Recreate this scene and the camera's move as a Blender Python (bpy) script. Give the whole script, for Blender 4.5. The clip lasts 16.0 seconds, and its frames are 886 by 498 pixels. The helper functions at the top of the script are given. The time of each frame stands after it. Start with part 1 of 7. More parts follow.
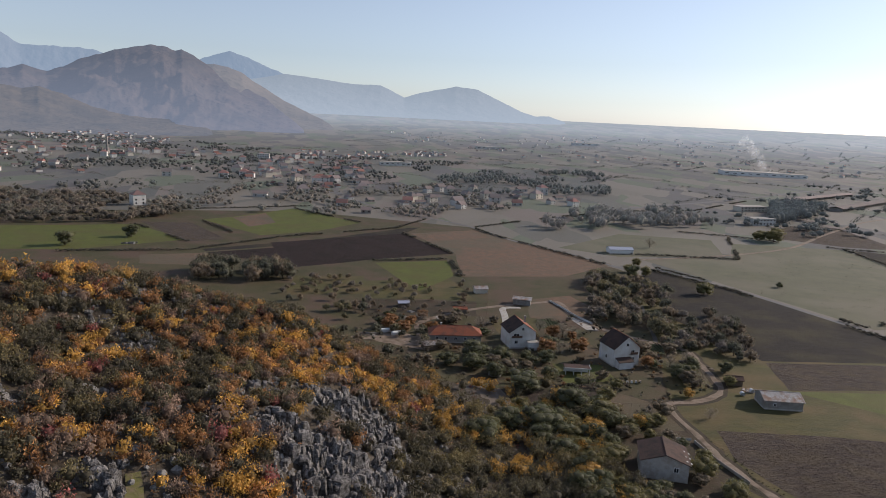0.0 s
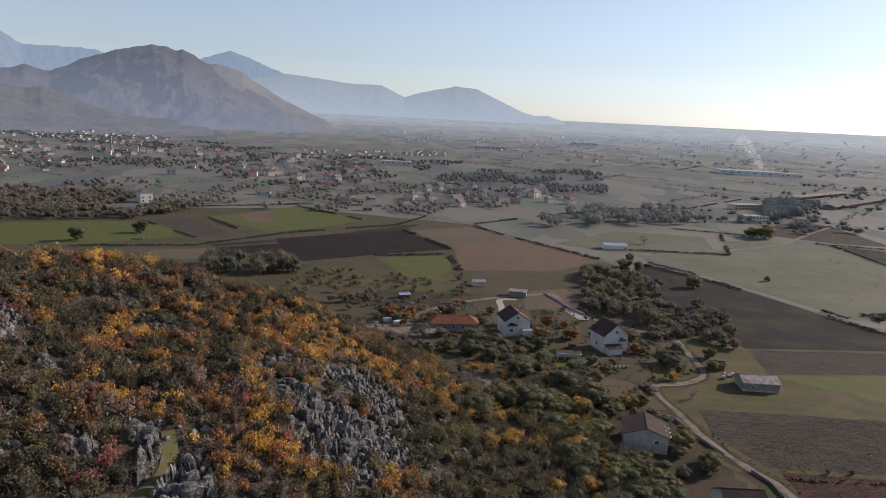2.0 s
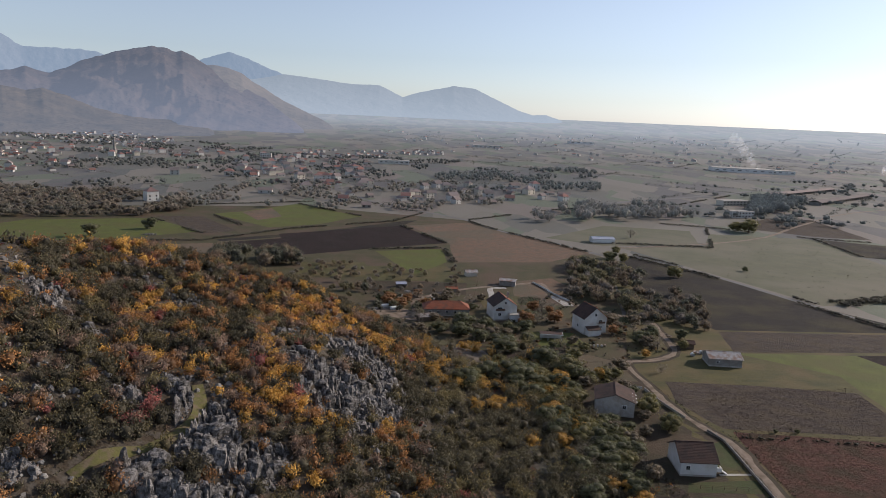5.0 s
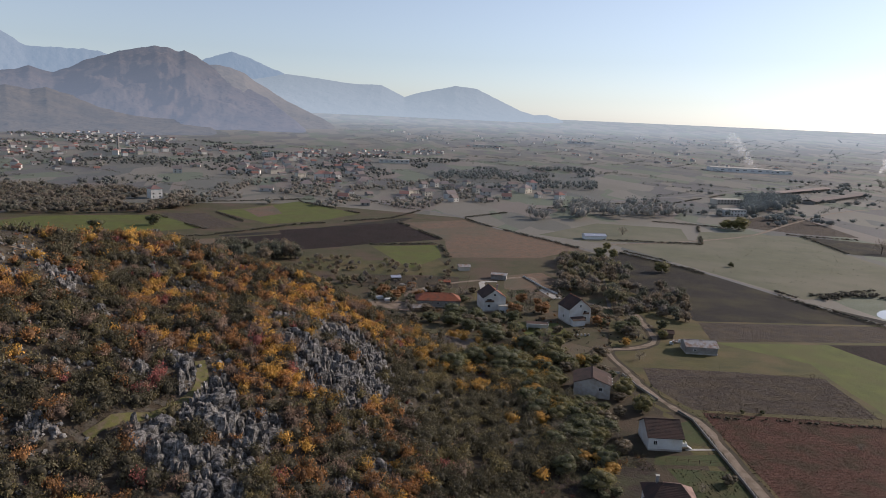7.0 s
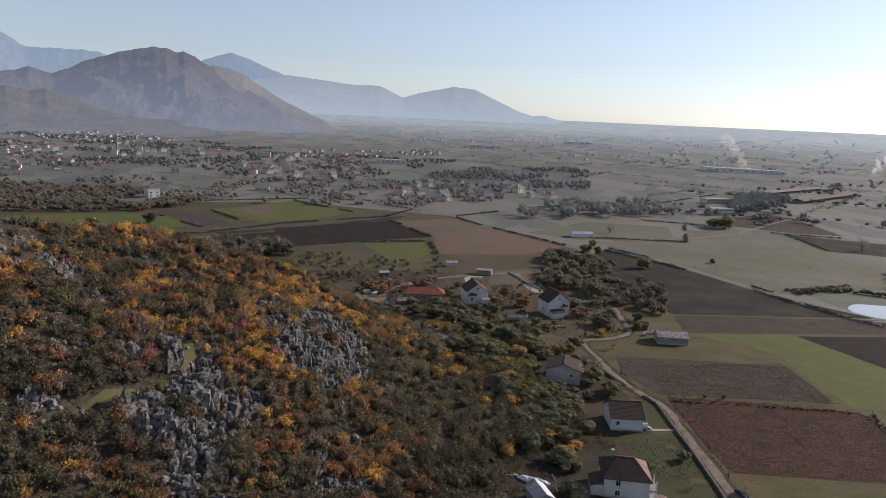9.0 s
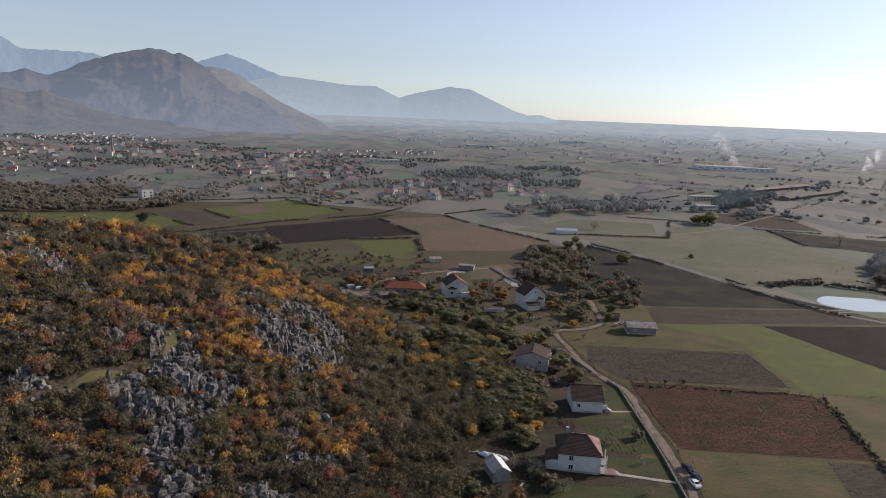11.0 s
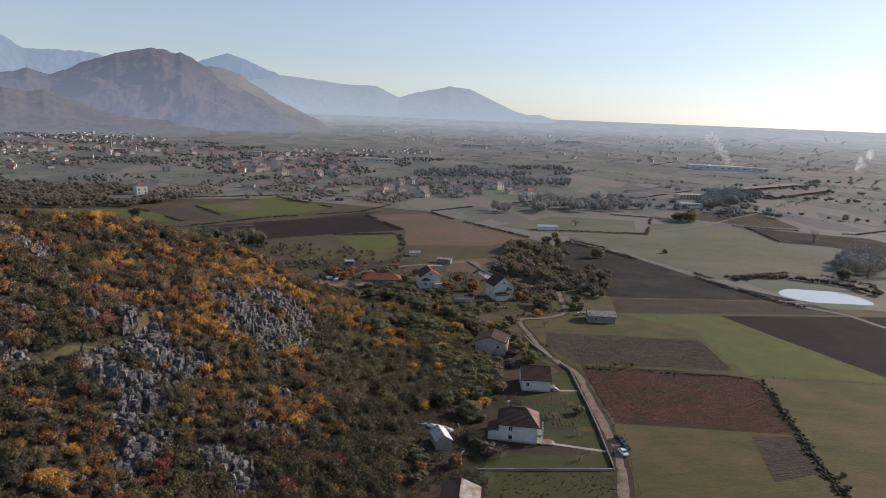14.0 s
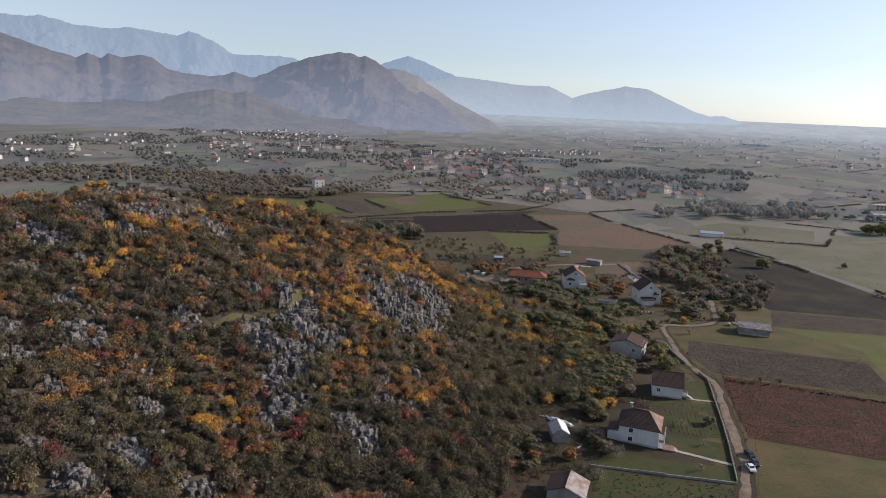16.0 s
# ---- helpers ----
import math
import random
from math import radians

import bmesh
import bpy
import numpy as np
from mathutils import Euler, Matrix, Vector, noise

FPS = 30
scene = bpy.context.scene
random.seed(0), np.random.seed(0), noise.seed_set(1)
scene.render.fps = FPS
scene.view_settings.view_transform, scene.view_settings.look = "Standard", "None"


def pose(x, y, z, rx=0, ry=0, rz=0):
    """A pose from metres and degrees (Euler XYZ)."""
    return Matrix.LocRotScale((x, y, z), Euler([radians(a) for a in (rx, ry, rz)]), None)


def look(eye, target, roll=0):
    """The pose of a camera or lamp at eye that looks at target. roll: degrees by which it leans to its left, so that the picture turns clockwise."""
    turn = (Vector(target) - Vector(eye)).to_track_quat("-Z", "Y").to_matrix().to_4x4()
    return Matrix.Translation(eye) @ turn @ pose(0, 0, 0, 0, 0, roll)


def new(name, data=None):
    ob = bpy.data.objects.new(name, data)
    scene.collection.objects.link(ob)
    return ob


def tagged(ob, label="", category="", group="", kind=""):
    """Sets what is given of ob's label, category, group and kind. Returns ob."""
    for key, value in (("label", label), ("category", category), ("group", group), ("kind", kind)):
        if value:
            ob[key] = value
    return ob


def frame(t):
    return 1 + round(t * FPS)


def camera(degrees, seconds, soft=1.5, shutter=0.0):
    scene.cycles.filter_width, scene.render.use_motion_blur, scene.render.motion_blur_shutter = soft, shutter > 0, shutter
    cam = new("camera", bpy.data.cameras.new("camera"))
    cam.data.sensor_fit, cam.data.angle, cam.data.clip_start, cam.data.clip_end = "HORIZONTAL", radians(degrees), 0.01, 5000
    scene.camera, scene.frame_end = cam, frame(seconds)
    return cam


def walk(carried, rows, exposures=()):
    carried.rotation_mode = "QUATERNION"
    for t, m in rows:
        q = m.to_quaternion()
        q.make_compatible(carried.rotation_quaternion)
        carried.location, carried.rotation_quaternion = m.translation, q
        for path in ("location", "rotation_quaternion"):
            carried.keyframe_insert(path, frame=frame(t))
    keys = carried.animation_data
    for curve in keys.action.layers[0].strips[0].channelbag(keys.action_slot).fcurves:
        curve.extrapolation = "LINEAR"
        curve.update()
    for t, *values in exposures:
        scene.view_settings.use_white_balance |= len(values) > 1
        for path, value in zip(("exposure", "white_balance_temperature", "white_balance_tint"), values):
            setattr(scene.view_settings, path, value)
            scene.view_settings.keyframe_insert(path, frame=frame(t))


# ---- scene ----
cam = camera(65.6, 16.0, soft=0.7)
PATH = [
    (0, (6.732, 4.156, 93.723), (6.825, 6.118, 93.349), 2.8),
    (0.5, (6.495, 0.198, 93.743), (6.588, 2.16, 93.369), 2.8),
    (1, (6.564, -3.862, 93.78), (6.657, -1.9, 93.405), 2.8),
    (1.5, (6.511, -7.799, 93.846), (6.604, -5.837, 93.471), 2.8),
    (2, (6.499, -11.88, 93.825), (6.592, -9.918, 93.45), 2.8),
    (2.5, (6.748, -15.764, 93.917), (6.842, -13.802, 93.541), 2.7),
    (3, (7.031, -19.624, 94.06), (7.124, -17.662, 93.683), 2.7),
    (3.5, (7.471, -23.98, 94.242), (7.562, -22.018, 93.866), 2.7),
    (4, (7.946, -28.442, 94.357), (8.037, -26.48, 93.981), 2.6),
    (6.3, (10.86, -46.948, 94.46), (10.957, -44.986, 94.083), 2.5),
    (6.5, (11.548, -48.4, 94.476), (11.639, -46.438, 94.099), 2.6),
    (7, (13.052, -51.86, 94.458), (13.141, -49.898, 94.081), 2.6),
    (7.5, (14.573, -55.317, 94.375), (14.662, -53.355, 93.999), 2.6),
    (8, (16.427, -58.701, 94.407), (16.515, -56.738, 94.032), 2.6),
    (8.5, (18.314, -62.057, 94.513), (18.403, -60.094, 94.139), 2.6),
    (9, (20.267, -65.383, 94.568), (20.357, -63.42, 94.193), 2.6),
    (11.3, (30.668, -80.545, 95.046), (30.763, -78.583, 94.671), 2.3),
    (11.5, (31.641, -81.728, 95.049), (31.732, -79.765, 94.675), 2.4),
    (12, (34.031, -84.733, 95.153), (34.121, -82.77, 94.778), 2.4),
    (12.5, (36.444, -87.922, 95.171), (36.535, -85.96, 94.796), 2.4),
    (13, (38.956, -91.049, 95.218), (39.046, -89.087, 94.842), 2.4),
    (13.5, (41.478, -93.831, 95.19), (41.568, -91.869, 94.813), 2.4),
    (14, (44.075, -96.216, 95.136), (44.165, -94.254, 94.76), 2.4),
    (14.5, (46.875, -98.411, 95.121), (46.967, -96.449, 94.745), 2.4),
    (15, (49.524, -100.235, 95.114), (49.559, -98.272, 94.736), 2.5),
    (15.5, (52.315, -101.813, 95.039), (52.145, -99.858, 94.653), 2.5),
    (16, (55.96, -103.253, 95.108), (55.571, -101.332, 94.713), 2.6),
]
walk(cam, [(t, look(eye, target, roll)) for t, eye, target, roll in PATH], exposures=((0, 0.0), (14.7, 0.0), (15.5, -0.02), (16, 0.2)))

# ---- world, sun, exposure ----
SUN_AZ, SUN_EL = 66.0, 24.0  # degrees from +y towards +x, and above the horizon
world = bpy.data.worlds.new("world")
scene.world = world
world.use_nodes = True
wn = world.node_tree.nodes
sky = wn.new("ShaderNodeTexSky")
sky.sky_type, sky.sun_disc = "NISHITA", False
sky.sun_elevation, sky.sun_rotation = radians(SUN_EL), radians(SUN_AZ)
sky.altitude, sky.air_density, sky.dust_density, sky.ozone_density = 0, 1.0, 0.45, 2.0
wn["Background"].inputs["Strength"].default_value = 0.122
pale = wn.new("ShaderNodeHueSaturation")  # thin autumn haze: a paler sky all round
pale.inputs["Saturation"].default_value = 0.55
cool = wn.new("ShaderNodeMix")
cool.data_type, cool.blend_type = "RGBA", "MULTIPLY"
cool.inputs[0].default_value = 1.0
cool.inputs[7].default_value = (0.92, 0.97, 1.11, 1)
world.node_tree.links.new(sky.outputs["Color"], pale.inputs["Color"])
world.node_tree.links.new(pale.outputs["Color"], cool.inputs[6])
world.node_tree.links.new(cool.outputs[2], wn["Background"].inputs["Color"])
sun_data = bpy.data.lights.new("sun", "SUN")
sun_data.energy, sun_data.angle, sun_data.color = 4.7, radians(0.6), (1.0, 0.855, 0.73)
sun = new("sun", sun_data)
sun_way = Vector((math.sin(radians(SUN_AZ)) * math.cos(radians(SUN_EL)), math.cos(radians(SUN_AZ)) * math.cos(radians(SUN_EL)), math.sin(radians(SUN_EL))))
sun.matrix_world = look(sun_way * 300, (0, 0, 0))
scene.view_settings.exposure = 0.0


# ---- materials ----
def mat(name, colour, colour2=None, scale=1.0, rough=0.9, bump=0.0, bump_scale=None, metal=0.0, spec=0.3, detail=6.0, island=0.0, objrand=0.0, stain=None, stain_scale=0.2, haze_sheen=0.0, attr="", translucent=0.0, stretch=None):
    """A principled surface: two colours mixed by fine noise, a broad stain, value shifts per island or object, bump."""
    m = bpy.data.materials.new(name)
    m.use_nodes = True
    nt = m.node_tree
    n, l = nt.nodes, nt.links
    b = n["Principled BSDF"]
    b.inputs["Roughness"].default_value = rough
    b.inputs["Metallic"].default_value = metal
    b.inputs["Specular IOR Level"].default_value = spec
    # bluish sheen lightens grazing views, standing in for haze on land and leaves
    if haze_sheen:
        b.inputs["Sheen Weight"].default_value = haze_sheen
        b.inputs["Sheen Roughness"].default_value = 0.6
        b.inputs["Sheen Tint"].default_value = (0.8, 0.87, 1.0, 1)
    geo = n.new("ShaderNodeNewGeometry")
    place = geo.outputs["Position"]
    if stretch:
        mp = n.new("ShaderNodeMapping")
        mp.inputs["Rotation"].default_value = (0, 0, radians(stretch[0]))
        mp.inputs["Scale"].default_value = (stretch[1], stretch[2], 1)
        l.new(place, mp.inputs["Vector"])
        place = mp.outputs["Vector"]
    tex = n.new("ShaderNodeTexNoise")
    tex.inputs["Scale"].default_value, tex.inputs["Detail"].default_value, tex.inputs["Roughness"].default_value = scale, detail, 0.65
    l.new(place, tex.inputs["Vector"])
    ramp = n.new("ShaderNodeMapRange")
    ramp.inputs["From Min"].default_value, ramp.inputs["From Max"].default_value = 0.33, 0.67
    l.new(tex.outputs["Fac"], ramp.inputs["Value"])

    def mix(a, c, fac, blend="MIX"):
        x = n.new("ShaderNodeMix")
        x.data_type, x.blend_type = "RGBA", blend
        for i, v in ((6, a), (7, c)):
            if isinstance(v, tuple):
                x.inputs[i].default_value = (*v[:3], 1)
            else:
                l.new(v, x.inputs[i])
        if isinstance(fac, float):
            x.inputs[0].default_value = fac
        else:
            l.new(fac, x.inputs[0])
        return x.outputs[2]

    col = mix(colour, colour2 or colour, ramp.outputs["Result"])
    if attr:
        at = n.new("ShaderNodeAttribute")
        at.attribute_name = attr
        col = mix(at.outputs["Color"], tuple(v * 0.6 for v in colour), 0.0)
    if stain:
        t2 = n.new("ShaderNodeTexNoise")
        t2.inputs["Scale"].default_value, t2.inputs["Detail"].default_value = stain_scale, 4
        l.new(geo.outputs["Position"], t2.inputs["Vector"])
        r2 = n.new("ShaderNodeMapRange")
        r2.inputs["From Min"].default_value, r2.inputs["From Max"].default_value = 0.45, 0.65
        l.new(t2.outputs["Fac"], r2.inputs["Value"])
        col = mix(col, stain, r2.outputs["Result"])
    if island or objrand:
        src = geo.outputs["Random Per Island"] if island else n.new("ShaderNodeObjectInfo").outputs["Random"]
        k = island or objrand
        r3 = n.new("ShaderNodeMapRange")
        r3.inputs["To Min"].default_value, r3.inputs["To Max"].default_value = 1 - k, 1 + k
        l.new(src, r3.inputs["Value"])
        hsv = n.new("ShaderNodeHueSaturation")
        l.new(r3.outputs["Result"], hsv.inputs["Value"])
        l.new(col, hsv.inputs["Color"])
        col = hsv.outputs["Color"]
    l.new(col, b.inputs["Base Color"])
    if bump:
        tb = n.new("ShaderNodeTexNoise")
        tb.inputs["Scale"].default_value, tb.inputs["Detail"].default_value = bump_scale or scale * 3, 5
        l.new(place, tb.inputs["Vector"])
        bp = n.new("ShaderNodeBump")
        bp.inputs["Distance"].default_value = bump
        l.new(tb.outputs["Fac"], bp.inputs["Height"])
        l.new(bp.outputs["Normal"], b.inputs["Normal"])
    if translucent:
        tr = n.new("ShaderNodeBsdfTranslucent")
        l.new(col, tr.inputs["Color"])
        ms = n.new("ShaderNodeMixShader")
        ms.inputs[0].default_value = translucent
        l.new(b.outputs[0], ms.inputs[1])
        l.new(tr.outputs[0], ms.inputs[2])
        l.new(ms.outputs[0], n["Material Output"].inputs["Surface"])
    return m


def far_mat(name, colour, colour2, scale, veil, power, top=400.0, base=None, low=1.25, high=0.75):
    """Far land, trees, houses: own colour with haze added as emission, graded by height."""
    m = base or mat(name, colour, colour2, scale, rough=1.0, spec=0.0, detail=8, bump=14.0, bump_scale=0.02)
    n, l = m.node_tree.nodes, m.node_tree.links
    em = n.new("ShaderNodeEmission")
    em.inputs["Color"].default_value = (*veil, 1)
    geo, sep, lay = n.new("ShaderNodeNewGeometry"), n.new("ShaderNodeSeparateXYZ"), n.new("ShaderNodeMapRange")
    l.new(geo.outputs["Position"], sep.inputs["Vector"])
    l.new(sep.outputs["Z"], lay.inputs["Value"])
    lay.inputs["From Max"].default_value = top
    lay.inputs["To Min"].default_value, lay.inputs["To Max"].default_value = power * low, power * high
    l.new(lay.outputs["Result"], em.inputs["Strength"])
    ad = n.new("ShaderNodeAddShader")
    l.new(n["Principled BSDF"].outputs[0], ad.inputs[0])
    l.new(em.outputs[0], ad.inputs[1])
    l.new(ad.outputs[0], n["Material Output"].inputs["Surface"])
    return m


def patchwork(name, gloss=0.3):
    """The plain: small fields, each of its own colour, with worn grass between."""
    # sheen and gloss brighten the distant fields in place of haze
    m = mat(name, (0.08, 0.068, 0.044), (0.045, 0.045, 0.028), 0.05, rough=0.75, spec=gloss, bump=0.2, bump_scale=0.6, stain=(0.085, 0.072, 0.05), stain_scale=0.02, haze_sheen=0.07)
    n, l = m.node_tree.nodes, m.node_tree.links
    b = n["Principled BSDF"]
    old = b.inputs["Base Color"].links[0].from_socket
    geo = n.new("ShaderNodeNewGeometry")
    mp = n.new("ShaderNodeMapping")
    mp.inputs["Rotation"].default_value = (0, 0, radians(-38))
    mp.inputs["Scale"].default_value = (1 / 46, 1 / 120, 0)
    l.new(geo.outputs["Position"], mp.inputs["Vector"])
    vo = n.new("ShaderNodeTexVoronoi")
    vo.distance = "CHEBYCHEV"
    vo.inputs["Scale"].default_value, vo.inputs["Randomness"].default_value = 1.0, 0.85
    l.new(mp.outputs["Vector"], vo.inputs["Vector"])
    sep = n.new("ShaderNodeSeparateColor")
    l.new(vo.outputs["Color"], sep.inputs["Color"])
    ra = n.new("ShaderNodeValToRGB")
    ra.color_ramp.interpolation = "CONSTANT"
    stops = ((0.0, (0.07, 0.062, 0.038)), (0.2, (0.118, 0.098, 0.062)), (0.38, (0.052, 0.041, 0.033)), (0.5, (0.066, 0.082, 0.03)), (0.64, (0.135, 0.112, 0.076)), (0.78, (0.042, 0.042, 0.028)), (0.9, (0.125, 0.092, 0.064)))
    el = ra.color_ramp.elements
    for k, (p, c) in enumerate(stops):
        e = el[k] if k < 2 else el.new(p)
        e.position, e.color = p, (*c, 1)
    l.new(sep.outputs[0], ra.inputs["Fac"])
    x = n.new("ShaderNodeMix")
    x.data_type = "RGBA"
    x.inputs[0].default_value = 0.8
    l.new(old, x.inputs[6])
    l.new(ra.outputs["Color"], x.inputs[7])
    l.new(x.outputs[2], b.inputs["Base Color"])
    return m


